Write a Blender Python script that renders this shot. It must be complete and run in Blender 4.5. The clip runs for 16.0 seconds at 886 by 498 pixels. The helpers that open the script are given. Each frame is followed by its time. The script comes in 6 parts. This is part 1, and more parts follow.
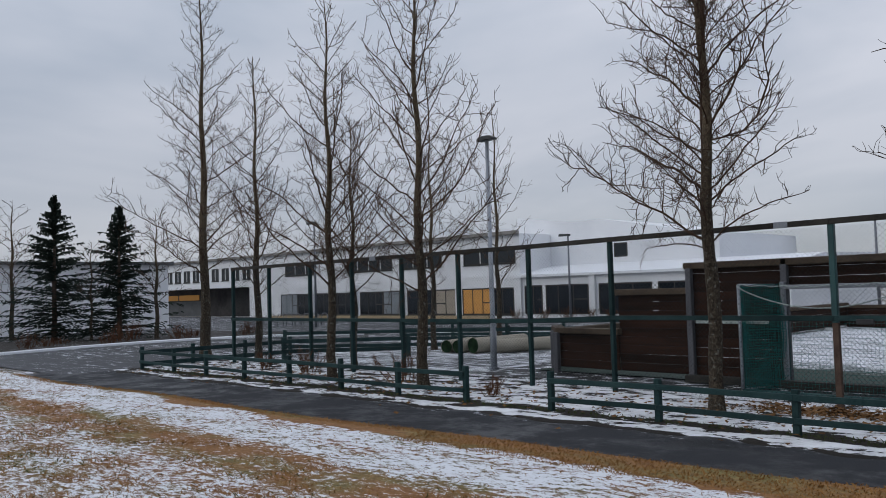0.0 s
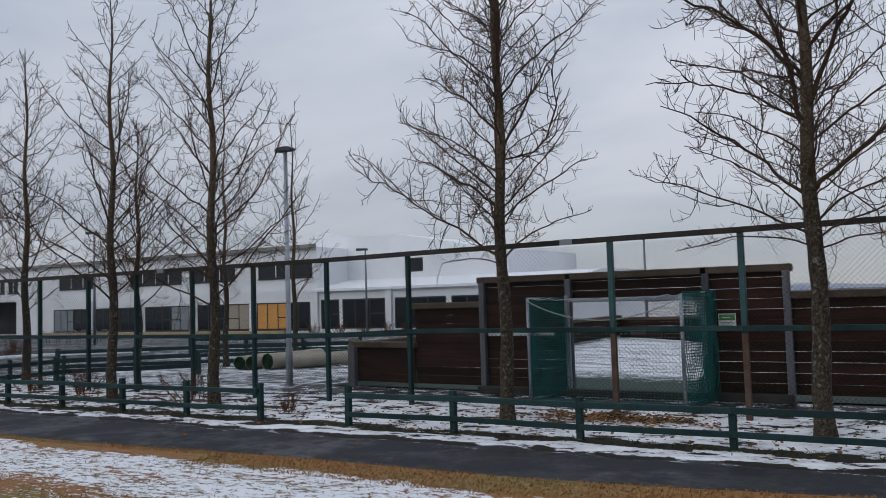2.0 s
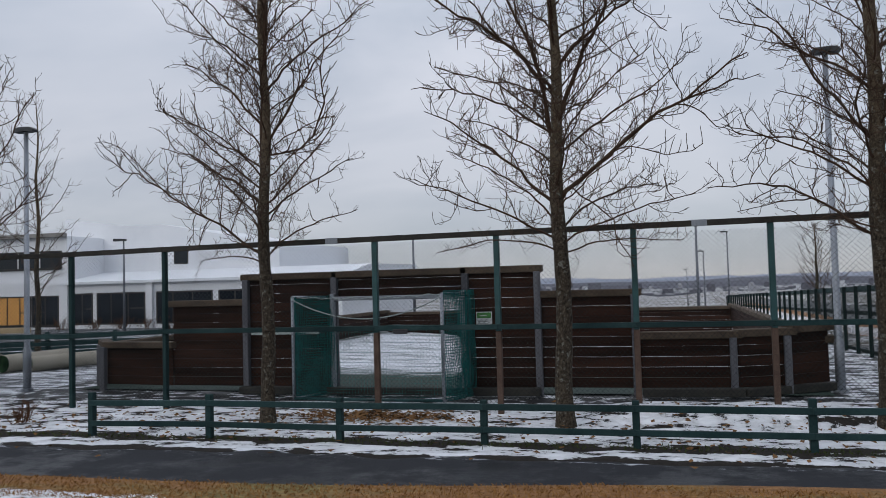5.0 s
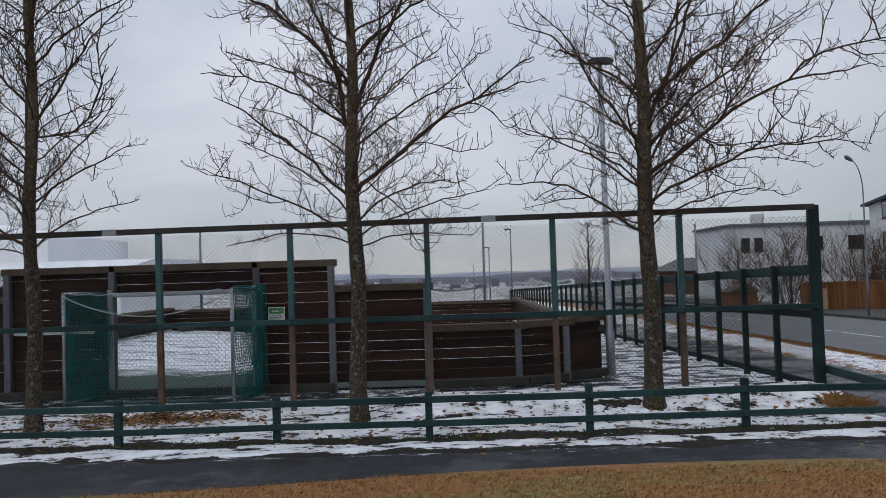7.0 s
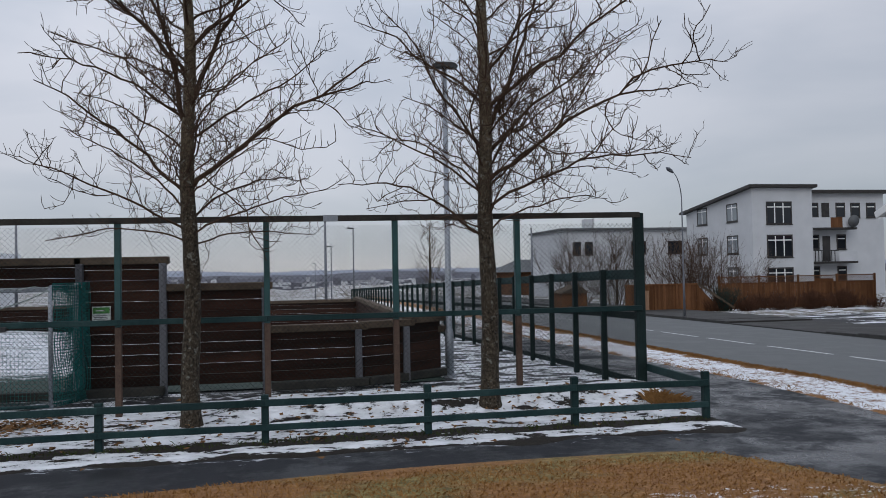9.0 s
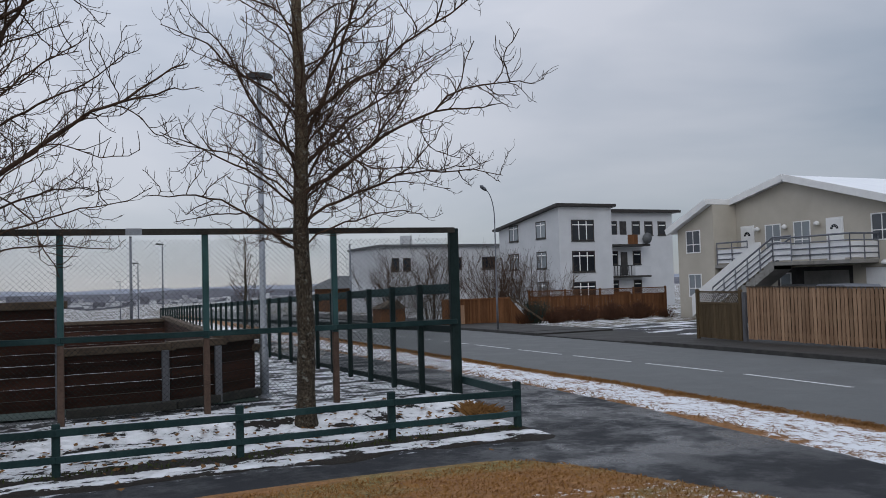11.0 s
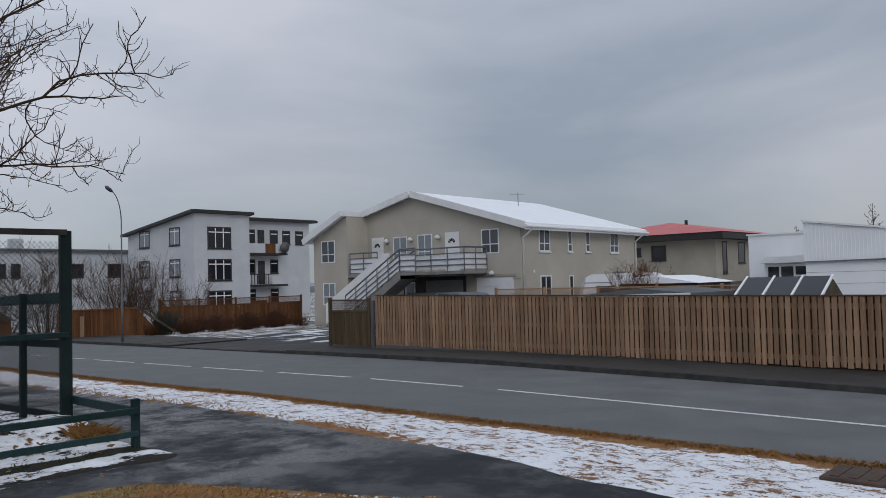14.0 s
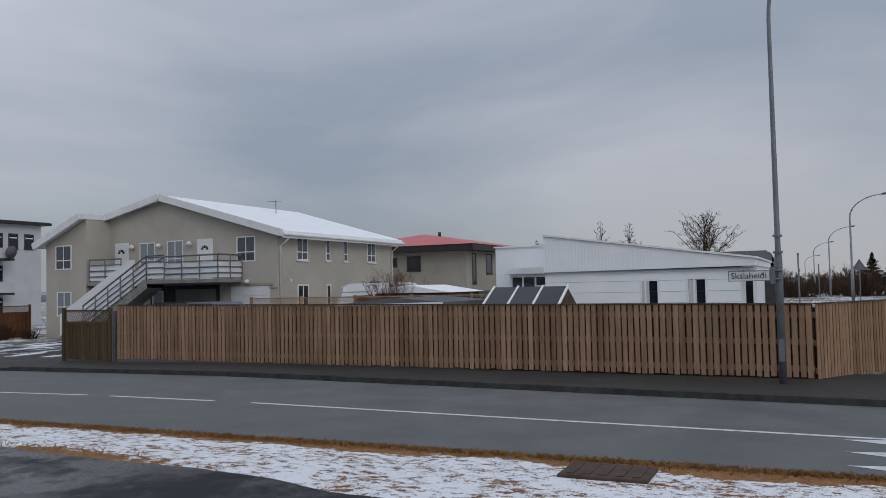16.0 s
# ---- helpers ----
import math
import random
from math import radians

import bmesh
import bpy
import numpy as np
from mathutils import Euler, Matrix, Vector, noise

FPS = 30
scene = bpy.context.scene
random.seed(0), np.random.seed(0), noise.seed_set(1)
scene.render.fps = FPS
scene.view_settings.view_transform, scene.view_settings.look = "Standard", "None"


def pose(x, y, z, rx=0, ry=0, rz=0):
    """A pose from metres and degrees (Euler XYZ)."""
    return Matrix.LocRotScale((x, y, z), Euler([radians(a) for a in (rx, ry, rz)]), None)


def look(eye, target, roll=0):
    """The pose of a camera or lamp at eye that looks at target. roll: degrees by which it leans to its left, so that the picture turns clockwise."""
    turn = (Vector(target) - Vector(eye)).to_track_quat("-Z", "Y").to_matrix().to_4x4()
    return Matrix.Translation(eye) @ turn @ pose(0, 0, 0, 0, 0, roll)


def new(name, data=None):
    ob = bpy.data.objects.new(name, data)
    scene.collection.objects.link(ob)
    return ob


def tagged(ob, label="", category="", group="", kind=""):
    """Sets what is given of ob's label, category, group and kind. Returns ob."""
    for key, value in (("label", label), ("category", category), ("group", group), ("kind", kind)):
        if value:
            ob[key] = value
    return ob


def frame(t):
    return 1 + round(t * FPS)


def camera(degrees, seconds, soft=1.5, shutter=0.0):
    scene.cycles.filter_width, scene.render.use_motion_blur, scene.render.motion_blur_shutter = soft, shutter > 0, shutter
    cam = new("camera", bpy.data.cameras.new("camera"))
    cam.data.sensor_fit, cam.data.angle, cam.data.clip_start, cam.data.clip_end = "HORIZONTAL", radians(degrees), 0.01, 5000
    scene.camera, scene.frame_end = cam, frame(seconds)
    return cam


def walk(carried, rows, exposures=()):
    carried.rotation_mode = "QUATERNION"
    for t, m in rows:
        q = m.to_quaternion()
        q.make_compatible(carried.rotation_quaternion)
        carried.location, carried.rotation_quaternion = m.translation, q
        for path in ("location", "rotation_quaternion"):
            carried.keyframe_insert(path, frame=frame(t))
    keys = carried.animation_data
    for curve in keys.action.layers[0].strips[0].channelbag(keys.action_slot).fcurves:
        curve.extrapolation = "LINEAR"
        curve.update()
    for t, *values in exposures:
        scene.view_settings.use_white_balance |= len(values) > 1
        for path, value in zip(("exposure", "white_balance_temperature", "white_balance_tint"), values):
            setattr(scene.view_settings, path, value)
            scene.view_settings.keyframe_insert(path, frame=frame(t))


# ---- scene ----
cam = camera(57.0, 16.0, soft=0.5)
PATH = [
    (0, (0.238, -0.172, 1.952), (-1.168, 1.247, 2.055), -1.7),
    (0.5, (0.154, -0.144, 1.944), (-1.143, 1.374, 2.051), -1.9),
    (1, (0.11, -0.124, 1.942), (-1.072, 1.485, 2.056), -1.7),
    (1.5, (0.116, -0.117, 1.939), (-0.995, 1.541, 2.06), -1.7),
    (2, (0.136, -0.101, 1.943), (-0.877, 1.619, 2.066), -1.8),
    (2.5, (0.159, -0.076, 1.952), (-0.777, 1.687, 2.075), -1.7),
    (3, (0.171, -0.044, 1.945), (-0.66, 1.771, 2.065), -1.4),
    (5.5, (0.263, 0.054, 2.052), (-0.122, 2.015, 2.137), -1.8),
    (6, (0.279, 0.081, 2.021), (0.046, 2.066, 2.101), -2.0),
    (6.5, (0.219, 0.103, 2.036), (0.096, 2.098, 2.102), -2.0),
    (7, (0.189, 0.119, 2.012), (0.181, 2.118, 2.077), -1.8),
    (7.5, (0.213, 0.176, 2.009), (0.29, 2.174, 2.071), -1.8),
    (8, (0.226, 0.186, 2.007), (0.357, 2.18, 2.067), -1.7),
    (8.5, (0.202, 0.165, 2.038), (0.454, 2.148, 2.093), -1.3),
    (11, (0.264, 0.271, 2.017), (1.06, 2.104, 2.1), -1.6),
    (11.5, (0.322, 0.239, 2.002), (1.247, 2.009, 2.098), -1.7),
    (12, (0.352, 0.276, 1.983), (1.42, 1.964, 2.079), -1.6),
    (12.5, (0.377, 0.324, 1.995), (1.588, 1.913, 2.087), -1.3),
    (13, (0.364, 0.37, 1.987), (1.7, 1.856, 2.075), -1.4),
    (13.5, (0.382, 0.384, 1.992), (1.793, 1.799, 2.075), -1.4),
    (14, (0.475, 0.397, 2.007), (1.971, 1.722, 2.088), -1.5),
    (14.5, (0.553, 0.458, 1.974), (2.159, 1.648, 2.06), -1.4),
    (15, (0.552, 0.415, 2.007), (2.219, 1.516, 2.096), -1.2),
    (15.5, (0.58, 0.508, 1.993), (2.322, 1.485, 2.085), -1.2),
    (16, (0.591, 0.476, 2.01), (2.408, 1.309, 2.099), -1.3),
]
walk(cam, [(t, look(eye, target, roll)) for t, eye, target, roll in PATH],
     [(0.0, -0.05), (3.0, -0.03), (6.0, 0.03), (11.5, 0.0), (13.5, -0.08), (16.0, -0.14)])

# ---- world and light ----
world = bpy.data.worlds.new("overcast_sky")
scene.world = world
world.use_nodes = True
wn, wl = world.node_tree.nodes, world.node_tree.links
wn.clear()
SUN_EL, SUN_AZ = radians(28), radians(207)


def wnode(kind, **sets):
    n = wn.new(kind)
    for k, v in sets.items():
        n.inputs[k].default_value = v
    return n


w_out = wn.new("ShaderNodeOutputWorld")
w_sky = wn.new("ShaderNodeTexSky")
w_sky.sky_type, w_sky.sun_disc = "NISHITA", False
w_sky.sun_elevation, w_sky.sun_rotation = SUN_EL, SUN_AZ
w_sky.air_density, w_sky.dust_density = 1.0, 0.0
w_bg = wnode("ShaderNodeBackground", Strength=0.009)
w_cloud = wnode("ShaderNodeBackground", Strength=1.0)
w_add = wn.new("ShaderNodeAddShader")
w_co = wn.new("ShaderNodeTexCoord")
w_sep = wn.new("ShaderNodeSeparateXYZ")
w_map = wn.new("ShaderNodeMapping")
w_map.inputs["Scale"].default_value = (1.0, 1.0, 3.2)
w_noise = wnode("ShaderNodeTexNoise", Scale=1.7, Detail=5.0, Roughness=0.48, Distortion=0.35)
w_ramp = wn.new("ShaderNodeValToRGB")
e = w_ramp.color_ramp.elements
e[0].position, e[0].color = 0.35, (0.298, 0.343, 0.418, 1)
e[1].position, e[1].color = 0.65, (0.512, 0.530, 0.592, 1)
# the cloud cover is brighter towards the zenith, as under any overcast
w_zen = wn.new("ShaderNodeMapRange")
w_zen.inputs["From Min"].default_value, w_zen.inputs["From Max"].default_value = 0.0, 0.85
w_zen.inputs["To Min"].default_value, w_zen.inputs["To Max"].default_value = 0.88, 1.99
w_mul = wn.new("ShaderNodeVectorMath")
w_mul.operation = "SCALE"
wl.new(w_co.outputs["Generated"], w_map.inputs["Vector"])
wl.new(w_map.outputs["Vector"], w_noise.inputs["Vector"])
wl.new(w_noise.outputs["Fac"], w_ramp.inputs["Fac"])
wl.new(w_co.outputs["Generated"], w_sep.inputs[0])
wl.new(w_sep.outputs["Z"], w_zen.inputs["Value"])
wl.new(w_ramp.outputs["Color"], w_mul.inputs[0])
# a thicker, darker bank of cloud stands over the sea to the east
w_east = wn.new("ShaderNodeMapRange")
w_east.interpolation_type = "SMOOTHSTEP"
for key, val in (("From Min", 0.25), ("From Max", 0.62), ("To Min", 1.0), ("To Max", 0.83)):
    w_east.inputs[key].default_value = val
w_both = wn.new("ShaderNodeMath")
w_both.operation = "MULTIPLY"
wl.new(w_sep.outputs["X"], w_east.inputs["Value"])
wl.new(w_east.outputs["Result"], w_both.inputs[0])
wl.new(w_zen.outputs["Result"], w_both.inputs[1])
wl.new(w_both.outputs[0], w_mul.inputs["Scale"])
wl.new(w_mul.outputs[0], w_cloud.inputs["Color"])
wl.new(w_sky.outputs["Color"], w_bg.inputs["Color"])
wl.new(w_bg.outputs[0], w_add.inputs[0])
wl.new(w_cloud.outputs[0], w_add.inputs[1])
wl.new(w_add.outputs[0], w_out.inputs["Surface"])

sun_data = bpy.data.lights.new("sun", "SUN")
sun_data.energy, sun_data.angle, sun_data.color = 0.5, radians(25), (1.0, 0.96, 0.9)
sun = new("sun", sun_data)
sun.matrix_world = look((0, 0, 60), (math.sin(SUN_AZ) * -60 / math.tan(SUN_EL), -math.cos(SUN_AZ) * 60 / math.tan(SUN_EL), 0))


# ---- materials ----
def rgb(*c):
    return (*c, 1.0)


class Nodes:
    """Short ways to build a node tree."""

    def __init__(self, name):
        self.m = bpy.data.materials.new(name)
        self.m.use_nodes = True
        self.n, self.l = self.m.node_tree.nodes, self.m.node_tree.links
        self.bsdf = self.n["Principled BSDF"]
        self.co = self.n.new("ShaderNodeTexCoord")
        self.geo = self.n.new("ShaderNodeNewGeometry")

    def noise(self, scale, detail=5.0, rough=0.6, stretch=(1, 1, 1), world_space=True, distort=0.0):
        mp = self.n.new("ShaderNodeMapping")
        mp.inputs["Scale"].default_value = stretch
        self.l.new(self.geo.outputs["Position"] if world_space else self.co.outputs["Object"], mp.inputs["Vector"])
        t = self.n.new("ShaderNodeTexNoise")
        t.inputs["Scale"].default_value, t.inputs["Detail"].default_value = scale, detail
        t.inputs["Roughness"].default_value, t.inputs["Distortion"].default_value = rough, distort
        self.l.new(mp.outputs[0], t.inputs["Vector"])
        return t.outputs["Fac"]

    def ramp(self, fac, *stops):
        r = self.n.new("ShaderNodeValToRGB")
        el = r.color_ramp.elements
        while len(el) < len(stops):
            el.new(0.5)
        for k, (p, c) in zip(el, stops):
            k.position, k.color = p, c if len(c) == 4 else rgb(*c)
        self.l.new(fac, r.inputs["Fac"])
        return r.outputs["Color"]

    def math(self, op, a, b=0.0):
        m = self.n.new("ShaderNodeMath")
        m.operation = op
        for s, v in zip(m.inputs, (a, b)):
            if isinstance(v, (int, float)):
                s.default_value = v
            else:
                self.l.new(v, s)
        return m.outputs[0]

    def mix(self, fac, a, b, blend="MIX"):
        m = self.n.new("ShaderNodeMix")
        m.data_type, m.blend_type = "RGBA", blend
        for s, v in ((m.inputs["Factor"], fac), (m.inputs[6], a), (m.inputs[7], b)):
            if isinstance(v, (int, float)):
                s.default_value = v
            elif isinstance(v, tuple):
                s.default_value = v if len(v) == 4 else rgb(*v)
            else:
                self.l.new(v, s)
        return m.outputs[2]

    def axis(self, k):
        s = self.n.new("ShaderNodeSeparateXYZ")
        self.l.new(self.geo.outputs["Position"], s.inputs[0])
        return s.outputs[k]

    def span(self, v, a, b, lo=0.0, hi=1.0):
        m = self.n.new("ShaderNodeMapRange")
        m.interpolation_type = "SMOOTHSTEP"
        for k, x in (("From Min", a), ("From Max", b), ("To Min", lo), ("To Max", hi)):
            m.inputs[k].default_value = x
        self.l.new(v, m.inputs["Value"])
        return m.outputs["Result"]

    def rand(self):
        o = self.n.new("ShaderNodeObjectInfo")
        return o.outputs["Random"]

    def set(self, color=None, rough=None, bump=None, strength=0.3, dist=0.01, metal=None, spec=None):
        for key, v in (("Base Color", color), ("Roughness", rough), ("Metallic", metal), ("Specular IOR Level", spec)):
            if v is None:
                continue
            if isinstance(v, (int, float)):
                self.bsdf.inputs[key].default_value = v
            elif isinstance(v, tuple):
                self.bsdf.inputs[key].default_value = v if len(v) == 4 else rgb(*v)
            else:
                self.l.new(v, self.bsdf.inputs[key])
        if bump is not None:
            b = self.n.new("ShaderNodeBump")
            b.inputs["Strength"].default_value, b.inputs["Distance"].default_value = strength, dist
            self.l.new(bump, b.inputs["Height"])
            self.l.new(b.outputs[0], self.bsdf.inputs["Normal"])
        return self.m


def varied(name, dark, light, scale=3.0, fine=40.0, rough=0.7, bump=0.25, dist=0.005, metal=0.0, stretch=(1, 1, 1), piece=0.0, local=False):
    """A surface whose colour drifts between two tones at two scales, with a fine relief."""
    k = Nodes(name)
    a, b = k.noise(scale, 5, 0.6, stretch, not local), k.noise(fine, 4, 0.65, stretch, not local)
    both = k.math("ADD", k.math("MULTIPLY", a, 0.6), k.math("MULTIPLY", b, 0.4))
    col = k.ramp(both, (0.32, dark), (0.68, light))
    if piece:
        col = k.mix(1.0, col, k.ramp(k.rand(), (0.0, (1 - piece,) * 3), (1.0, (1 + piece * 0.6,) * 3)), "MULTIPLY")
    return k.set(col, k.math("ADD", rough - 0.1, k.math("MULTIPLY", b, 0.2)), b, bump, dist, metal, 0.12 if rough >= 0.6 and not metal else 0.45)


def snowy(name, ground_stops, cover, scale=1.6, fine=9.0, stretch=(1, 1, 1), masks=None, snow=(0.80, 0.82, 0.86), other=None):
    """Ground of a kind with patches of thin snow on it. cover: which share of it, about."""
    k = Nodes(name)
    big, mid, fin = k.noise(scale, 6, 0.62, stretch), k.noise(fine, 5, 0.7, stretch), k.noise(45, 3, 0.7)
    base = k.ramp(k.math("ADD", k.math("MULTIPLY", mid, 0.5), k.math("MULTIPLY", fin, 0.5)), *ground_stops)
    if other:
        second = k.ramp(k.math("ADD", k.math("MULTIPLY", mid, 0.5), k.math("MULTIPLY", fin, 0.5)), *other)
        base = k.mix(k.ramp(k.noise(0.8, 4, 0.6, (0.5, 1.3, 1)), (0.45, (0, 0, 0)), (0.6, (0.9, 0.9, 0.9))), base, second)
    h = k.math("ADD", k.math("MULTIPLY", big, 0.24), k.math("ADD", k.math("MULTIPLY", mid, 0.47), k.math("MULTIPLY", fin, 0.29)))
    if masks:
        h = k.math("ADD", h, masks(k))
    c = 0.5 + (0.5 - cover) * 0.30
    s = k.ramp(h, (c - 0.018, (0, 0, 0)), (c + 0.022, (1, 1, 1)))
    white = k.mix(fin, tuple(v * 0.9 for v in snow), snow)
    hh = k.math("ADD", k.math("MULTIPLY", s, 1.0), k.math("MULTIPLY", fin, 0.6))
    return k.set(k.mix(s, base, white), k.span(s, 0, 1, 0.9, 0.55), hh, 0.5, 0.03)


TAN = ((0.34, (0.105, 0.046, 0.014)), (0.5, (0.225, 0.102, 0.030)), (0.66, (0.37, 0.195, 0.072)))
STRAW = ((0.36, (0.040, 0.040, 0.012)), (0.5, (0.165, 0.135, 0.040)), (0.64, (0.33, 0.26, 0.10)))
SOIL = ((0.3, (0.008, 0.007, 0.006)), (0.55, (0.022, 0.018, 0.014)), (0.75, (0.055, 0.041, 0.026)))


def lawn_mask(k):
    """Bare straw beside the path and towards the street; bands of snow and grass lie along the bank."""
    x, y = k.axis(0), k.axis(1)
    wob = k.math("MULTIPLY", k.math("SUBTRACT", k.noise(0.6, 4), 0.5), 1.3)
    edge = k.math("ADD", y, k.math("ADD", wob, k.math("MULTIPLY", x, 0.018)))
    strip = k.span(edge, 7.0, 7.35, 0.0, -0.26)
    band = k.math("MULTIPLY", k.span(edge, 5.5, 5.9), k.span(edge, 7.0, 7.35, 0.03, 0.0))
    olive = k.math("MULTIPLY", k.span(edge, 4.3, 4.9), k.span(edge, 5.3, 5.8, -0.05, 0.0))
    street = k.span(k.math("ADD", x, k.math("MULTIPLY", wob, 2.0)), -4.2, -1.2, 0.0, -0.065)
    return k.math("ADD", k.math("ADD", strip, band), k.math("ADD", olive, street))


M_LAWN = snowy("frosted_lawn", TAN, 0.49, 1.1, 6.5, (1, 1.8, 1), lawn_mask, other=STRAW)


def patchy(name, ground_stops, masks, scale=1.1, stretch=(0.55, 1.5, 1), wet=0.0, break_up=0.14, snow=(0.88, 0.895, 0.92)):
    """Dark ground with ragged lumps of old snow; masks(k) says where more or less of it lies."""
    k = Nodes(name)
    lump, crumb, fin = k.noise(scale, 9, 0.6, stretch, True, 0.25), k.noise(11, 6, 0.7), k.noise(60, 3, 0.7)
    base = k.ramp(k.math("ADD", k.math("MULTIPLY", crumb, 0.5), k.math("MULTIPLY", fin, 0.5)), *ground_stops)
    h = k.math("ADD", k.math("MULTIPLY", lump, 0.94 - break_up), k.math("ADD", k.math("MULTIPLY", crumb, break_up), k.math("MULTIPLY", fin, 0.06)))
    h = k.math("ADD", h, masks(k))
    s = k.ramp(h, (0.492, (0, 0, 0)), (0.512, (1, 1, 1)))
    deep = k.span(h, 0.5, 0.62)
    white = k.mix(deep, tuple(v * 0.82 for v in snow), snow)
    hh = k.math("ADD", k.math("MULTIPLY", deep, 1.2), k.math("ADD", s, k.math("MULTIPLY", crumb, 0.7)))
    return k.set(k.mix(s, base, white), k.span(s, 0, 1, 0.85 - wet, 0.6), hh, 0.6, 0.035, spec=0.2)


def strip_mask(k):
    """A ragged line of snow along the path, bare dark soil under the low fence, lumps of snow behind it."""
    y = k.math("ADD", k.axis(1), k.math("MULTIPLY", k.math("SUBTRACT", k.noise(0.9, 5), 0.5), 0.8))
    edge = k.span(y, 9.46, 9.74, -0.13, 0.055)
    bare = k.math("MULTIPLY", k.span(y, 10.02, 10.14, 0.0, -0.15), k.span(y, 10.32, 10.6, 1.0, 0.0))
    back = k.math("MULTIPLY", k.span(y, 10.6, 11.6), k.span(y, 12.9, 14.0, -0.010, -0.03))
    far = k.span(k.axis(0), -12.0, -8.5, -0.035, 0.0)
    return k.math("ADD", k.math("ADD", edge, bare), k.math("ADD", back, far))


M_STRIP = patchy("snowy_planting_soil", SOIL, strip_mask, 2.5, (0.7, 1.35, 1), 0.0, 0.26)


def court_mask(k):
    """Thin streaks of snow on the wet ground, more of it towards the footpath by the road."""
    return k.math("ADD", k.span(k.axis(0), 1.5, 4.0, -0.035, 0.01), k.span(k.axis(1), 13.6, 14.8, -0.02, 0.0))


M_COURT = patchy("wet_court_asphalt", ((0.3, (0.014, 0.014, 0.015)), (0.6, (0.028, 0.028, 0.030)), (0.8, (0.05, 0.05, 0.052))), court_mask, 2.2, (0.9, 1.15, 1), 0.3, 0.24)
M_BED = snowy("bed_soil_with_snow_traces", SOIL, 0.22, 0.6, 4.0, (0.6, 1.6, 1))


def verge_mask(k):
    x = k.math("ADD", k.axis(0), k.math("MULTIPLY", k.math("SUBTRACT", k.noise(1.1, 4), 0.5), 0.9))
    y = k.axis(1)
    near = k.math("MULTIPLY", k.span(x, 7.9, 8.3, -0.20, 0.0), k.span(y, 7.0, 8.8))
    return k.math("ADD", k.span(x, 9.22, 9.5, 0.0, -0.22), near)


M_VERGE = snowy("snowy_verge", TAN, 0.60, 1.4, 7.0, (1.5, 0.8, 1), verge_mask)
M_GROUND = snowy("far_ground", ((0.3, (0.05, 0.045, 0.03)), (0.6, (0.13, 0.10, 0.06)), (0.8, (0.2, 0.15, 0.09))), 0.45, 0.25, 2.0)
M_DRIVE = patchy("driveway_asphalt", ((0.3, (0.014, 0.014, 0.015)), (0.6, (0.030, 0.030, 0.032)), (0.8, (0.055, 0.055, 0.058))), lambda k: k.span(k.axis(1), 20.0, 33.0, -0.07, -0.02), 0.8, (0.6, 1.4, 1), 0.2, 0.2)


def turf_mask(k):
    """The snow thins out towards the goal."""
    y = k.math("ADD", k.axis(1), k.math("MULTIPLY", k.math("SUBTRACT", k.noise(0.5, 4), 0.5), 2.5))
    return k.span(y, 16.5, 21.0, -0.20, 0.02)


M_TURF = snowy("frosted_turf_pitch", ((0.3, (0.015, 0.03, 0.022)), (0.6, (0.03, 0.055, 0.04)), (0.8, (0.06, 0.08, 0.06))), 0.56, 0.45, 5.0, (0.5, 1.6, 1), turf_mask)
def yard_mask(k):
    """Swept asphalt towards the parking lot, trodden snow near the court."""
    return k.span(k.axis(0), -30.0, -20.0, -0.055, 0.0)


M_YARD = snowy("school_yard_asphalt", ((0.3, (0.03, 0.031, 0.034)), (0.6, (0.05, 0.052, 0.056)), (0.8, (0.08, 0.08, 0.085))), 0.50, 0.5, 3.0, (0.6, 1.7, 1), yard_mask)
M_PARK = snowy("parking_asphalt", ((0.3, (0.045, 0.047, 0.052)), (0.6, (0.065, 0.068, 0.075)), (0.8, (0.09, 0.09, 0.1))), 0.26, 0.3, 2.2, (0.6, 1.7, 1))


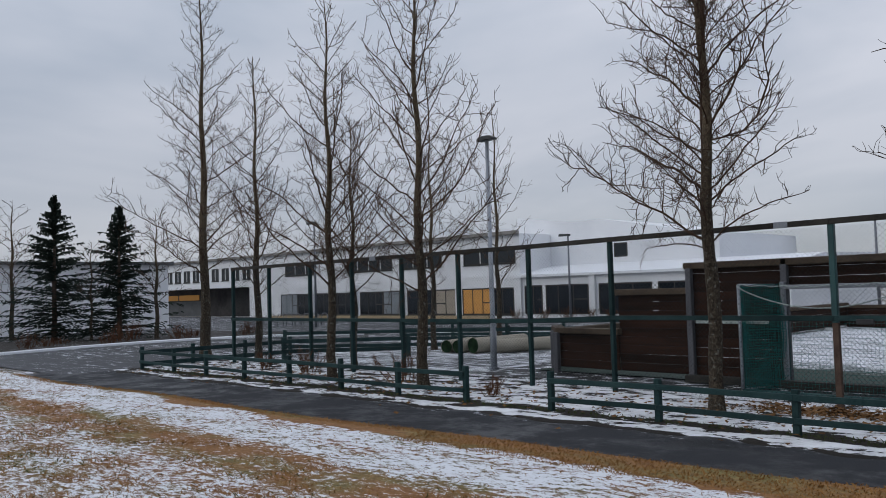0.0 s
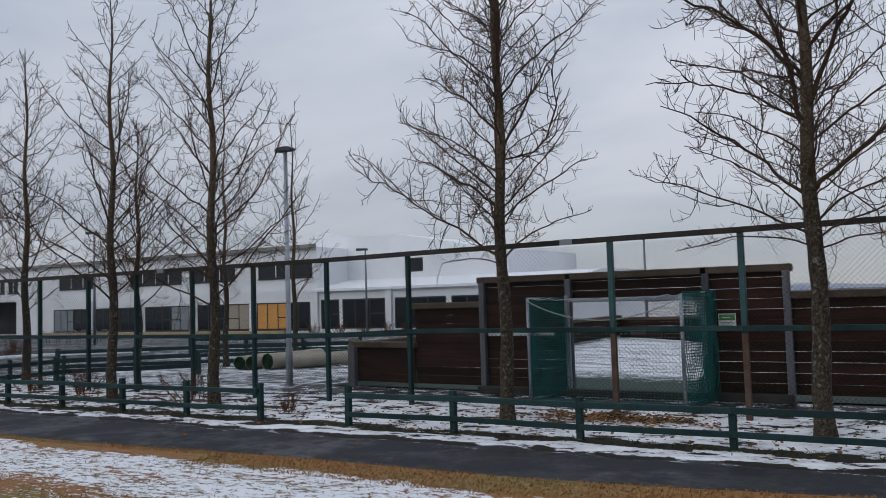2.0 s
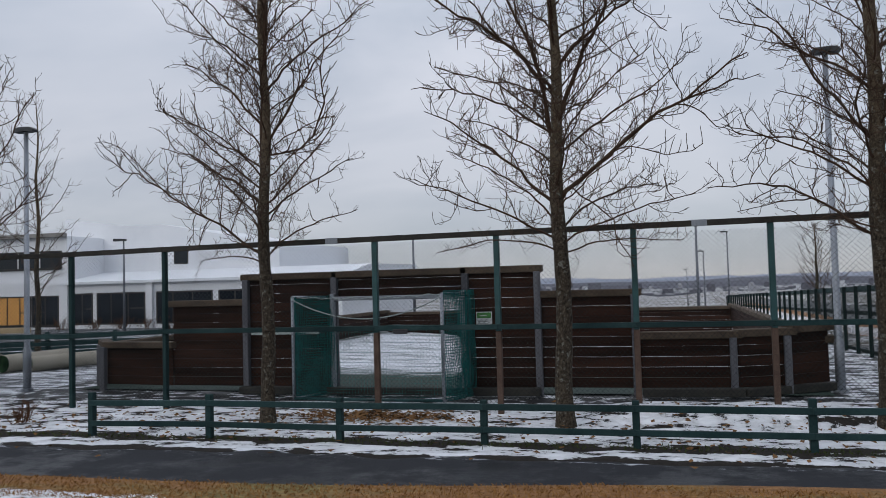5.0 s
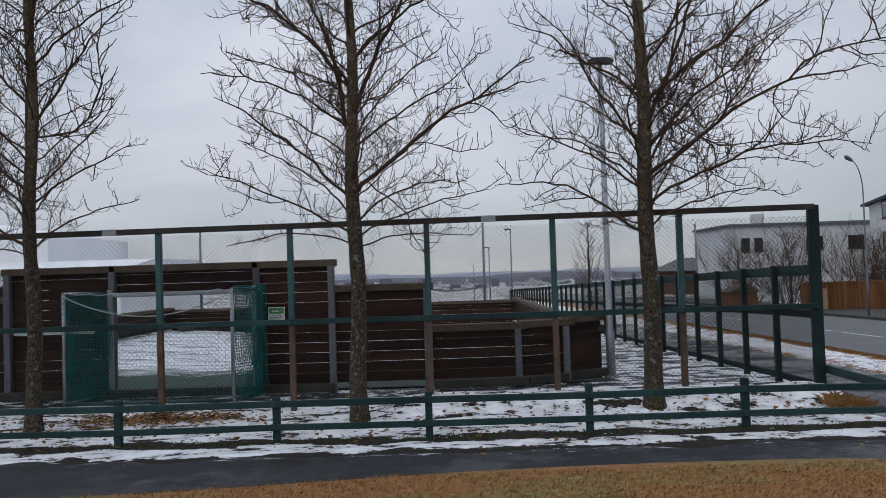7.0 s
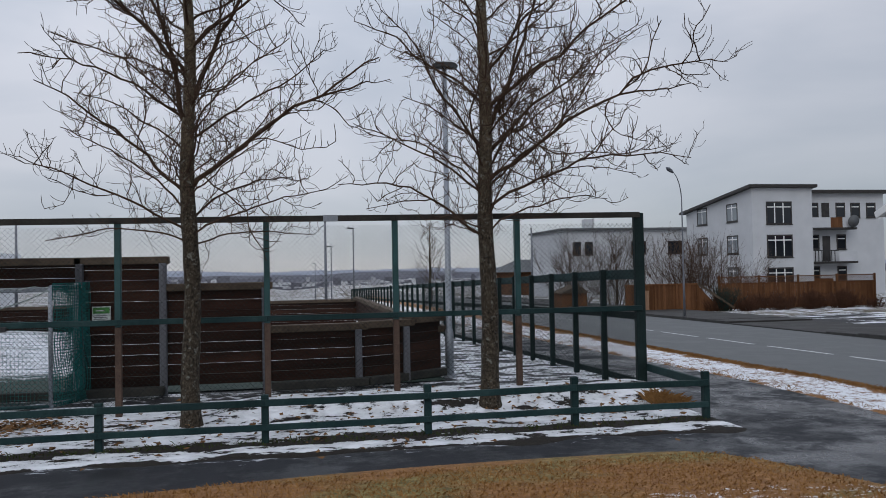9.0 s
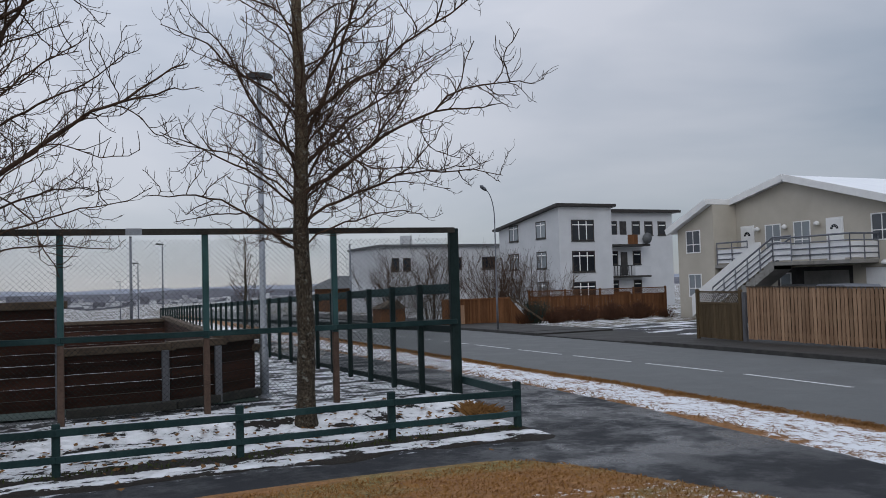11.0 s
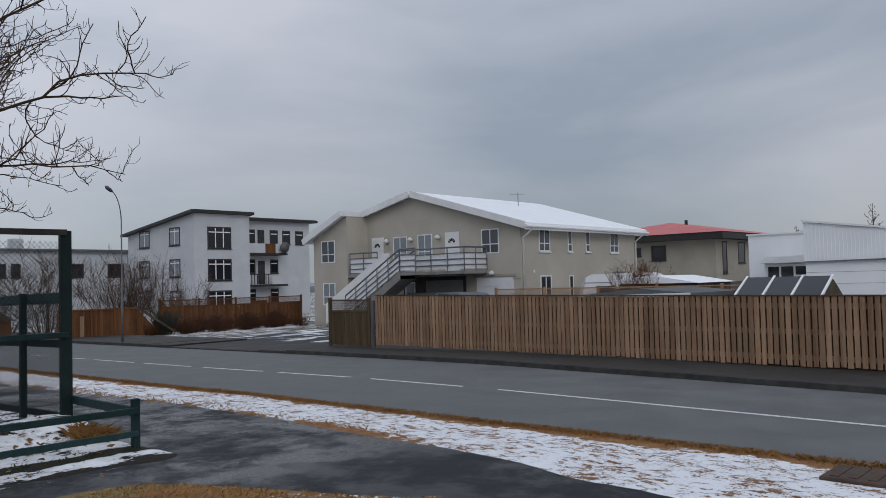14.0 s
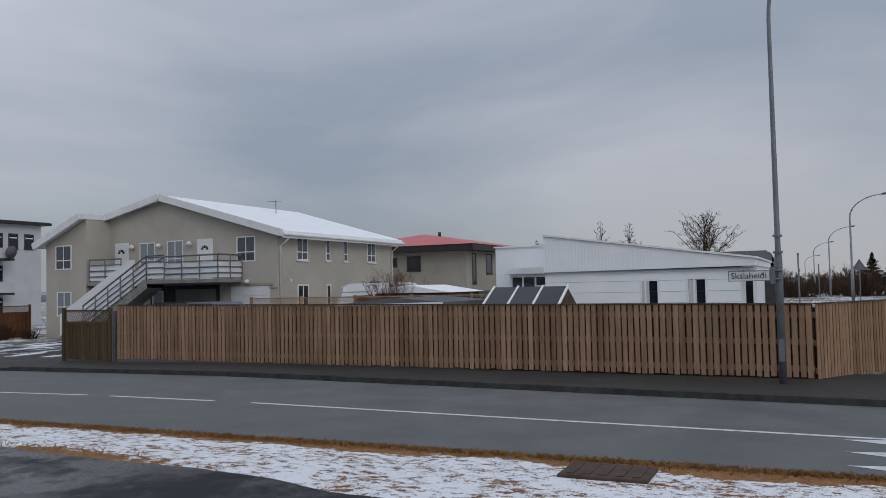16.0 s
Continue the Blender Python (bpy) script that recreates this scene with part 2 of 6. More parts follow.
def asphalt(name, lo, hi, wet, flecks=False):
    """Tarmac with grit, worn tracks and damp patches that shine. flecks: bits of trodden snow beside the planting strip."""
    k = Nodes(name)
    grit, drift, damp = k.noise(75, 4, 0.85), k.noise(2.2, 6, 0.65, (1, 0.6, 1)), k.noise(0.9, 7, 0.66)
    col = k.mix(k.math("MULTIPLY", drift, 0.8), lo, hi)
    col = k.mix(k.math("MULTIPLY", grit, 0.5), col, tuple(v * 1.7 for v in hi))
    wetness = k.ramp(damp, (0.40, (0, 0, 0)), (0.62, (1, 1, 1)))
    col = k.mix(k.math("MULTIPLY", wetness, 0.45), col, tuple(v * 0.45 for v in lo))
    gloss = k.span(wetness, 0, 1, 0.80, 0.80 - wet)
    shine = 0.3
    if flecks:
        # the low junction by the road holds a film of water
        low = k.math("MULTIPLY", k.span(k.axis(0), 3.0, 5.5), k.span(k.axis(1), 6.2, 8.2))
        pool = k.math("MULTIPLY", low, k.ramp(k.noise(0.7, 7, 0.68), (0.42, (0, 0, 0)), (0.58, (1, 1, 1))))
        gloss = k.math("MINIMUM", gloss, k.span(pool, 0, 1, 0.8, 0.24))
        shine = k.span(pool, 0, 1, 0.2, 0.55)
        y = k.axis(1)
        near = k.math("MULTIPLY", k.span(y, 8.9, 9.5, -0.16, -0.004), k.span(k.axis(0), 5.2, 6.4, 1.0, 30.0))
        bits = k.ramp(k.math("ADD", k.noise(4.0, 8, 0.72, (0.7, 2.0, 1)), near), (0.565, (0, 0, 0)), (0.60, (1, 1, 1)))
        col = k.mix(k.math("MULTIPLY", bits, 0.8), col, (0.60, 0.62, 0.66))
    return k.set(col, gloss, k.math("ADD", grit, k.math("MULTIPLY", damp, 0.3)), 0.35, 0.004, spec=shine)


M_ROAD = asphalt("worn_grey_road", (0.085, 0.090, 0.091), (0.125, 0.130, 0.130), 0.22)
M_PATH = asphalt("damp_dark_path", (0.010, 0.011, 0.013), (0.025, 0.0265, 0.031), 0.46, True)
M_PAVE = asphalt("dark_pavement", (0.020, 0.019, 0.018), (0.042, 0.039, 0.036), 0.15)
M_KERB = varied("kerb_concrete", (0.025, 0.025, 0.026), (0.08, 0.078, 0.074), 4, 60, 0.85)
M_PAINT = varied("worn_road_paint", (0.42, 0.43, 0.44), (0.72, 0.72, 0.72), 6, 90, 0.6)
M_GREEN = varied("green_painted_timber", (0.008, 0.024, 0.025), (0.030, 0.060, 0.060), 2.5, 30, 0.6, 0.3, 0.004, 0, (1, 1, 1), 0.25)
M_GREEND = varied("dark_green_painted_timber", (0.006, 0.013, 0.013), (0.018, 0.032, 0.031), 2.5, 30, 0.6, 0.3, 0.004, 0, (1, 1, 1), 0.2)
M_TEAL = varied("teal_painted_steel", (0.007, 0.038, 0.040), (0.024, 0.088, 0.088), 3, 40, 0.5, 0.2)
M_RUST = varied("rusted_steel", (0.052, 0.034, 0.026), (0.135, 0.092, 0.072), 4, 50, 0.85, 0.5)
M_RAILTOP = varied("weathered_top_rail", (0.022, 0.022, 0.02), (0.065, 0.06, 0.052), 3, 40, 0.8, 0.4)
M_WIRE = varied("dull_green_coated_wire", (0.007, 0.012, 0.012), (0.024, 0.034, 0.034), 8, 60, 0.7, 0.0, 0.001)
M_GALV = varied("galvanised_steel", (0.20, 0.22, 0.25), (0.36, 0.38, 0.41), 2.5, 40, 0.45, 0.1, 0.002, 0.55)
M_GALVD = varied("dull_lamp_steel", (0.12, 0.13, 0.15), (0.22, 0.23, 0.26), 2.5, 40, 0.5, 0.1, 0.002, 0.4)
M_LAMPCAP = varied("dark_lamp_housing", (0.02, 0.022, 0.025), (0.05, 0.052, 0.056), 6, 50, 0.5)
M_BOARD = varied("dark_stained_boards", (0.010, 0.0046, 0.0030), (0.052, 0.0220, 0.0135), 1.2, 14, 0.7, 0.4, 0.004, 0, (0.5, 1, 6), 0.35)
M_CAP = varied("weathered_board_cap", (0.042, 0.031, 0.022), (0.145, 0.108, 0.078), 1.5, 22, 0.8, 0.4, 0.004, 0, (1, 1, 1), 0.15)
M_GREYPOST = varied("grey_timber_post", (0.07, 0.07, 0.078), (0.17, 0.17, 0.185), 2, 30, 0.75, 0.3, 0.004, 0, (3, 3, 0.5), 0.2)
M_NET = varied("green_goal_net", (0.008, 0.085, 0.082), (0.028, 0.19, 0.175), 3, 30, 0.7)
M_ROPE = varied("pale_net_rope", (0.3, 0.36, 0.35), (0.5, 0.55, 0.52), 6, 40, 0.8)
def bark():
    """Grey-brown bark with dark furrows, ring scars and pale lichen spots."""
    k = Nodes("furrowed_bark_with_lichen")
    fur, scar, lich = k.noise(30, 6, 0.75, (1, 1, 0.7)), k.noise(6, 4, 0.65, (0.5, 0.5, 4)), k.noise(13, 6, 0.7)
    col = k.ramp(fur, (0.36, (0.010, 0.008, 0.006)), (0.52, (0.050, 0.039, 0.027)), (0.70, (0.130, 0.104, 0.074)))
    young = k.math("MULTIPLY", k.span(k.axis(2), 2.4, 5.0), 0.6)
    col = k.mix(young, col, k.ramp(fur, (0.34, (0.075, 0.056, 0.036)), (0.66, (0.215, 0.165, 0.108))))
    col = k.mix(k.ramp(scar, (0.60, (0, 0, 0)), (0.68, (0.7, 0.7, 0.7))), col, (0.018, 0.015, 0.012))
    col = k.mix(k.ramp(lich, (0.57, (0, 0, 0)), (0.64, (0.7, 0.7, 0.7))), col, (0.20, 0.20, 0.175))
    return k.set(col, 0.9, k.math("ADD", fur, k.math("MULTIPLY", scar, 0.6)), 0.8, 0.02, spec=0.2)


M_BARK = bark()
M_TWIG = varied("dark_twig_bark", (0.026, 0.016, 0.011), (0.100, 0.064, 0.044), 5, 40, 0.85, 0.3)
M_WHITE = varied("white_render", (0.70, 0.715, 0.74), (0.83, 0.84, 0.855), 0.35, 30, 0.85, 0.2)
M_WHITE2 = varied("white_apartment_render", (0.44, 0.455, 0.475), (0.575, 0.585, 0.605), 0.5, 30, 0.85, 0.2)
M_CLAD = varied("white_cladding_boards", (0.74, 0.76, 0.78), (0.84, 0.85, 0.86), 0.6, 30, 0.5, 0.1)
M_BEIGE = varied("beige_roughcast_render", (0.37, 0.338, 0.285), (0.515, 0.48, 0.415), 0.45, 40, 0.95, 0.6, 0.01)
M_BEIGE2 = varied("sand_render", (0.30, 0.275, 0.225), (0.40, 0.37, 0.31), 0.5, 40, 0.95, 0.5, 0.01)
M_TRIM = varied("white_trim_paint", (0.66, 0.66, 0.66), (0.80, 0.80, 0.79), 2, 40, 0.5, 0.1)
M_DARKTRIM = varied("black_brown_trim", (0.010, 0.009, 0.008), (0.035, 0.03, 0.027), 2, 40, 0.5, 0.1)
M_SNOWROOF = varied("snow_on_roof", (0.78, 0.80, 0.84), (0.86, 0.88, 0.9), 1.2, 20, 0.6, 0.4, 0.02)
M_RED = varied("red_metal_roof", (0.44, 0.072, 0.070), (0.60, 0.13, 0.115), 0.8, 20, 0.45, 0.2)
M_GREYROOF = varied("grey_roof_felt", (0.08, 0.085, 0.09), (0.16, 0.165, 0.17), 1, 20, 0.8, 0.3)
M_FENCE = varied("weathered_pine_boards", (0.170, 0.096, 0.057), (0.44, 0.288, 0.186), 0.9, 14, 0.8, 0.45, 0.004, 0, (5, 5, 0.5), 0.24)
M_FENCEB = varied("brown_stained_fence", (0.085, 0.036, 0.016), (0.19, 0.088, 0.040), 0.9, 14, 0.8, 0.4, 0.004, 0, (5, 5, 0.6), 0.25)
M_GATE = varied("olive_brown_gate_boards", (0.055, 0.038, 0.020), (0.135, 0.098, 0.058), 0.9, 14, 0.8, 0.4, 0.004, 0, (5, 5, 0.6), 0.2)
M_CONC = varied("bare_concrete", (0.16, 0.155, 0.145), (0.32, 0.31, 0.29), 1.2, 30, 0.9, 0.4)
M_NEEDLE = varied("dark_spruce_needles", (0.010, 0.018, 0.015), (0.042, 0.056, 0.044), 2, 20, 0.8, 0.3)
M_CONE_TRUNK = varied("spruce_bark", (0.04, 0.03, 0.024), (0.10, 0.08, 0.064), 4, 30, 0.9)
M_BUSH = varied("red_brown_twigs", (0.055, 0.026, 0.016), (0.155, 0.078, 0.045), 2, 25, 0.9)
M_HEDGE = varied("dark_hedge_twigs", (0.03, 0.014, 0.009), (0.10, 0.048, 0.028), 2, 25, 0.9)
M_DEADGRASS = varied("dry_orange_grass", (0.12, 0.056, 0.018), (0.33, 0.18, 0.068), 2, 25, 0.9)
M_STRAWB = varied("dry_straw_grass", (0.17, 0.080, 0.024), (0.36, 0.190, 0.066), 2, 25, 0.9)
M_LEAF = varied("fallen_leaves", (0.07, 0.035, 0.015), (0.26, 0.14, 0.06), 3, 25, 0.85)
M_MOSS = varied("moss_and_weeds", (0.018, 0.03, 0.008), (0.07, 0.085, 0.025), 3, 25, 0.9)
M_TANWALL = varied("sandy_low_wall", (0.30, 0.225, 0.13), (0.46, 0.36, 0.23), 1, 25, 0.9)
M_ROLLG = varied("rolled_turf_backing", (0.26, 0.235, 0.185), (0.40, 0.365, 0.30), 1.5, 25, 0.9)
M_ROLLEND = varied("rolled_turf_edge", (0.012, 0.035, 0.016), (0.04, 0.085, 0.035), 8, 40, 0.9, 0.6, 0.02)
M_PLASTIC = varied("white_plastic", (0.66, 0.67, 0.69), (0.80, 0.80, 0.81), 2, 40, 0.4, 0.05)
M_BLACK = varied("black_plastic", (0.012, 0.012, 0.013), (0.03, 0.03, 0.032), 4, 40, 0.5, 0.1)
M_SIGNG = varied("sign_green_print", (0.05, 0.20, 0.04), (0.09, 0.30, 0.07), 4, 40, 0.5, 0.05)
M_SIGNW = varied("sign_white_face", (0.62, 0.64, 0.62), (0.74, 0.75, 0.73), 4, 40, 0.45, 0.05)
M_CURTAIN = varied("pale_curtain", (0.42, 0.42, 0.42), (0.6, 0.6, 0.6), 2, 20, 0.9, 0.2, 0.01, 0, (6, 6, 0.4))
# dark tone that stands in for the shade inside openings
M_SHADE = varied("painted_interior_shade", (0.03, 0.03, 0.032), (0.085, 0.08, 0.078), 0.6, 3, 0.9)
M_IRON = varied("rusty_iron_cover", (0.05, 0.034, 0.027), (0.11, 0.078, 0.062), 6, 60, 0.7, 0.5)
M_SEA = varied("grey_sea", (0.10, 0.13, 0.16), (0.14, 0.17, 0.20), 0.01, 0.2, 0.4, 0.2)
# hills, town and moor carry the bluish haze of distance in their colours
M_HILL = varied("hazed_snowy_hills", (0.20, 0.225, 0.28), (0.38, 0.40, 0.45), 0.004, 0.03, 0.9)
M_CITY = varied("hazed_town", (0.20, 0.205, 0.225), (0.36, 0.365, 0.385), 0.02, 0.3, 0.9, 0.0, 0.01, 0, (1, 1, 1), 0.4)
M_MOOR = varied("hazed_moor", (0.085, 0.088, 0.105), (0.175, 0.175, 0.20), 0.01, 0.12, 0.9)


def glass_mat(name, tint):
    k = Nodes(name)
    k.bsdf.inputs["Transmission Weight"].default_value = 0.0
    b = k.noise(0.35, 3)
    return k.set(k.mix(b, tuple(v * 0.6 for v in tint), tuple(v * 1.5 for v in tint)), 0.05, None, metal=0.0, spec=0.42)


M_GLASS = glass_mat("dark_window_glass", (0.012, 0.015, 0.020))
# these two paler glasses have the sky's reflection put into their base colour
M_GLASSG = glass_mat("grey_painted_reflection_glass", (0.075, 0.082, 0.095))
M_GLASSP = glass_mat("pale_painted_reflection_glass", (0.22, 0.245, 0.265))


def lit(name, color, strength):
    k = Nodes(name)
    n = k.noise(0.9, 4, 0.7)
    k.set(color, 0.9)
    k.l.new(k.mix(n, tuple(v * 0.3 for v in color), color), k.bsdf.inputs["Emission Color"])
    k.bsdf.inputs["Emission Strength"].default_value = strength
    return k.m


M_LITROOM = lit("lit_classroom", (0.50, 0.25, 0.07), 0.22)
M_LITWALL = lit("faintly_lit_classroom", (0.30, 0.26, 0.21), 0.14)


# ---- mesh helpers ----
class Mesh:
    """Gathers boxes, tubes and sheets into one mesh."""

    def __init__(self):
        self.v, self.f, self.k = [], [], []

    def add(self, verts, faces, slot=0):
        o = len(self.v)
        self.v += [tuple(p) for p in verts]
        self.f += [tuple(o + i for i in q) for q in faces]
        self.k += [slot] * len(faces)
        return self

    def box(self, x0, x1, y0, y1, z0, z1, slot=0, m=None, ch=0.0):
        """An upright box, its long edges taken off by ch."""
        if ch <= 0:
            vs = [(x, y, z) for z in (z0, z1) for x, y in ((x0, y0), (x1, y0), (x1, y1), (x0, y1))]
            fs = [(3, 2, 1, 0), (4, 5, 6, 7), (0, 1, 5, 4), (1, 2, 6, 5), (2, 3, 7, 6), (3, 0, 4, 7)]
        else:
            c = min(ch, (x1 - x0) * 0.45, (y1 - y0) * 0.45, (z1 - z0) * 0.45)
            ring = lambda i: [(x0 + c, y0 + i), (x1 - c, y0 + i), (x1 - i, y0 + c), (x1 - i, y1 - c), (x1 - c, y1 - i), (x0 + c, y1 - i), (x0 + i, y1 - c), (x0 + i, y0 + c)]
            vs = [(x, y, z) for z, i in ((z0, c), (z0 + c, 0), (z1 - c, 0), (z1, c)) for x, y in ring(i)]
            fs = [tuple(range(7, -1, -1)), tuple(range(24, 32))]
            fs += [(r * 8 + i, r * 8 + (i + 1) % 8, r * 8 + 8 + (i + 1) % 8, r * 8 + 8 + i) for r in range(3) for i in range(8)]
        if m is not None:
            vs = [m @ Vector(p) for p in vs]
        return self.add(vs, fs, slot)

    def beam(self, a, b, w, h, slot=0, ch=0.0):
        """A rectangular bar from a to b, w across and h high."""
        a, b = Vector(a), Vector(b)
        d = b - a
        q = d.to_track_quat("Y", "Z").to_matrix().to_4x4()
        return self.box(-w / 2, w / 2, 0, d.length, -h / 2, h / 2, slot, Matrix.Translation(a) @ q, ch)

    def tube(self, pts, radii, n=6, slot=0, cap=True):
        pts = [Vector(p) for p in pts]
        vs, fs = [], []
        side = None
        for i, p in enumerate(pts):
            d = (pts[min(i + 1, len(pts) - 1)] - pts[max(i - 1, 0)]).normalized()
            if side is None:
                side = d.orthogonal().normalized()
            side = (side - d * side.dot(d)).normalized()
            up = d.cross(side)
            r = radii[i] if hasattr(radii, "__len__") else radii
            vs += [p + (side * math.cos(2 * math.pi * j / n) + up * math.sin(2 * math.pi * j / n)) * r for j in range(n)]
        for i in range(len(pts) - 1):
            fs += [(i * n + j, i * n + (j + 1) % n, (i + 1) * n + (j + 1) % n, (i + 1) * n + j) for j in range(n)]
        if cap:
            fs += [tuple(range(n - 1, -1, -1)), tuple(range((len(pts) - 1) * n, len(pts) * n))]
        return self.add(vs, fs, slot)

    def prism(self, poly, a, b, axis="z", slot=0):
        """A polygon (u, v) drawn out from a to b along an axis. For x: (y, z); y: (x, z); z: (x, y)."""
        put = {"z": lambda u, v, w: (u, v, w), "x": lambda u, v, w: (w, u, v), "y": lambda u, v, w: (u, w, v)}[axis]
        n = len(poly)
        vs = [put(u, v, w) for w in (a, b) for u, v in poly]
        fs = [tuple(range(n - 1, -1, -1)), tuple(range(n, 2 * n))] + [(i, (i + 1) % n, n + (i + 1) % n, n + i) for i in range(n)]
        return self.add(vs, fs, slot)

    def data(self, name, mats, smooth=False):
        me = bpy.data.meshes.new(name)
        me.from_pydata(self.v, [], self.f)
        for m in mats:
            me.materials.append(m)
        me.polygons.foreach_set("material_index", self.k)
        bm = bmesh.new()
        bm.from_mesh(me)
        bmesh.ops.recalc_face_normals(bm, faces=bm.faces)
        bm.to_mesh(me)
        bm.free()
        if smooth:
            me.polygons.foreach_set("use_smooth", [True] * len(me.polygons))
        me.update()
        return me


def part(name, mesh, material, parent, label="", smooth=False, at=None):
    """One mesh object under a thing or a part."""
    mats = material if isinstance(material, (list, tuple)) else [material]
    me = mesh.data(name, mats, smooth) if isinstance(mesh, Mesh) else mesh
    ob = new(name, me)
    ob.parent = parent
    if at is not None:
        ob.matrix_basis = at
    return tagged(ob, label)


def thing(name, label, category, group="", kind="", at=None):
    ob = new(name)
    ob.empty_display_size = 0.2
    if at is not None:
        ob.matrix_basis = at
    return tagged(ob, label, category, group, kind)


def single(name, mesh, material, label, category, group="", kind="", smooth=False, at=None):
    ob = part(name, mesh, material, None, "", smooth, at)
    return tagged(ob, label, category, group, kind)


def smooth01(a, b, v):
    t = min(1.0, max(0.0, (v - a) / (b - a)))
    return t * t * (3 - 2 * t)


def ground_z(x, y):
    """The lie of the land: level by the path, a low rise under the tall fence, falling away to the north."""
    s = 0.004 + 0.020 * smooth01(-13, -4, x) - 0.012 * smooth01(7, 10, x)
    s *= 1 - 0.5 * smooth01(60, 200, x)
    z = -s * max(0.0, y - 13.5) if y < 160 else -s * 146.5
    d = math.hypot(x, y)
    if d > 160:
        z += -22 * smooth01(160, 1300, d) * smooth01(-250, 100, x + 0.2 * y)
    bump = smooth01(-1.6, 0.0, x) * (1 - smooth01(5.9, 6.4, x))
    z += 0.19 * bump * smooth01(11.6, 12.4, y) * (1 - smooth01(12.9, 13.6, y))
    return z


# ---- ground ----
def sheet(name, outline_fn, nu, nv, lift, material, label, category, jag=0.0, tuck=False):
    """A ground sheet that follows the land. outline_fn(u, v) gives x, y for u, v in 0..1. tuck: its rim runs into the ground."""
    vs, fs = [], []
    for i in range(nu + 1):
        for j in range(nv + 1):
            x, y = outline_fn(i / nu, j / nv)
            if jag and j in (0, nv):
                y += jag * noise.noise(Vector((x * 1.7, y * 1.7, 3.1)))
                x += jag * noise.noise(Vector((x * 1.7, y * 1.7, 9.1)))
            rim = tuck and (i in (0, nu) or j in (0, nv))
            vs.append((x, y, ground_z(x, y) + (-0.012 if rim else lift)))
    w = nv + 1
    fs = [(i * w + j, (i + 1) * w + j, (i + 1) * w + j + 1, i * w + j + 1) for i in range(nu) for j in range(nv)]
    m = Mesh().add(vs, fs)
    return single(name, m, material, label, category, kind="structure", smooth=True)


def line_at(pts, y):
    """x on a polyline of (y, x)."""
    return float(np.interp(y, [p[0] for p in pts], [p[1] for p in pts]))


ROAD_NEAR = [(-40, 10.2), (0, 9.75), (8, 9.6), (16, 9.5), (60, 10.3), (140, 12)]
ROAD_FAR = [(-40, 14.0), (-0.5, 14.75), (2.7, 15.0), (7, 15.4), (12, 15.8), (20, 16.2), (60, 17.4), (140, 19)]
MIDLINE = [(-1, 11.97), (4, 12.15), (10, 12.42), (20, 12.35), (40, 12.6), (140, 14.2)]

# open land to the horizon, as rings
gv, gf = [], []
radii = [0.0, 3, 6, 9, 12, 15, 18, 22, 26, 30, 36, 44, 54, 66, 80, 100, 130, 170, 230, 320, 450, 650, 900, 1300, 1900, 2800, 4300]
for r in radii:
    for k in range(96):
        a = 2 * math.pi * k / 96
        x, y = r * math.sin(a), 9 + r * math.cos(a)
        gv.append((x, y, ground_z(x, y) - (0.25 if -14 < x < 9.4 and 8 < y < 16 else 0.03)))
for i in range(len(radii) - 1):
    gf += [(i * 96 + k, i * 96 + (k + 1) % 96, (i + 1) * 96 + (k + 1) % 96, (i + 1) * 96 + k) for k in range(96)]
single("ground", Mesh().add(gv, gf), M_GROUND, "wintry open ground with thin patchy snow", "ground", kind="structure", smooth=True)

# lawn on the camera's side of the path
def lawn_outline(u, v):
    x = -40 + 46.3 * u
    far = 7.95 + 0.02 * max(-20, x) + (0.55 * smooth01(-6, 1, x)) + 0.1 * math.sin(x * 0.7)
    far -= 2.9 * smooth01(4.0, 6.2, x) ** 2
    near = -12
    return x, near + (far - near) * (1 - (1 - v) ** 1.6)


sheet("lawn", lawn_outline, 150, 60, 0.012, M_LAWN, "dry orange-brown winter lawn partly covered with snow", "lawn", 0.0, True)
sheet("path", lambda u, v: (-24 + 33.0 * u, -8 + 18.0 * v), 130, 60, -0.004, M_PATH, "damp dark asphalt footpath beside the fence", "path")
sheet("planting_strip", lambda u, v: (-23.0 + 28.9 * u, 9.42 + 0.3 * noise.noise(Vector((u * 34, 0, 0))) * (1 - v) + 4.68 * v), 140, 30, 0.006, M_STRIP, "dark planting soil with patches of snow under the trees", "planting bed", 0.1, True)
sheet("court_ground", lambda u, v: (-13.0 + 19.2 * u, 13.9 + 50 * v), 40, 80, 0.0, M_COURT, "snow-streaked asphalt round the ball court", "paving")
sheet("school_yard", lambda u, v: (-95 + 82.0 * u, 13.4 + 31.9 * v), 60, 40, 0.002, M_YARD, "grey school yard asphalt with snow remnants", "paving")
sheet("parking_lot", lambda u, v: (-60 + 37.2 * u, 8.2 + 6.0 * v), 40, 12, -0.002, M_PARK, "grey asphalt parking lot", "parking lot")
sheet("side_path", lambda u, v: (5.6 + 2.5 * u, 10.0 + 89.5 * v), 10, 90, -0.002, M_PATH, "dark asphalt footpath along the road", "path")
sheet("road", lambda u, v: ((lambda y: line_at(ROAD_NEAR, y) + (line_at(ROAD_FAR, y) - line_at(ROAD_NEAR, y)) * u)(-40 + 180 * v), -40 + 180 * v), 10, 180, 0.004, M_ROAD, "worn grey asphalt road with a dashed white line", "road")
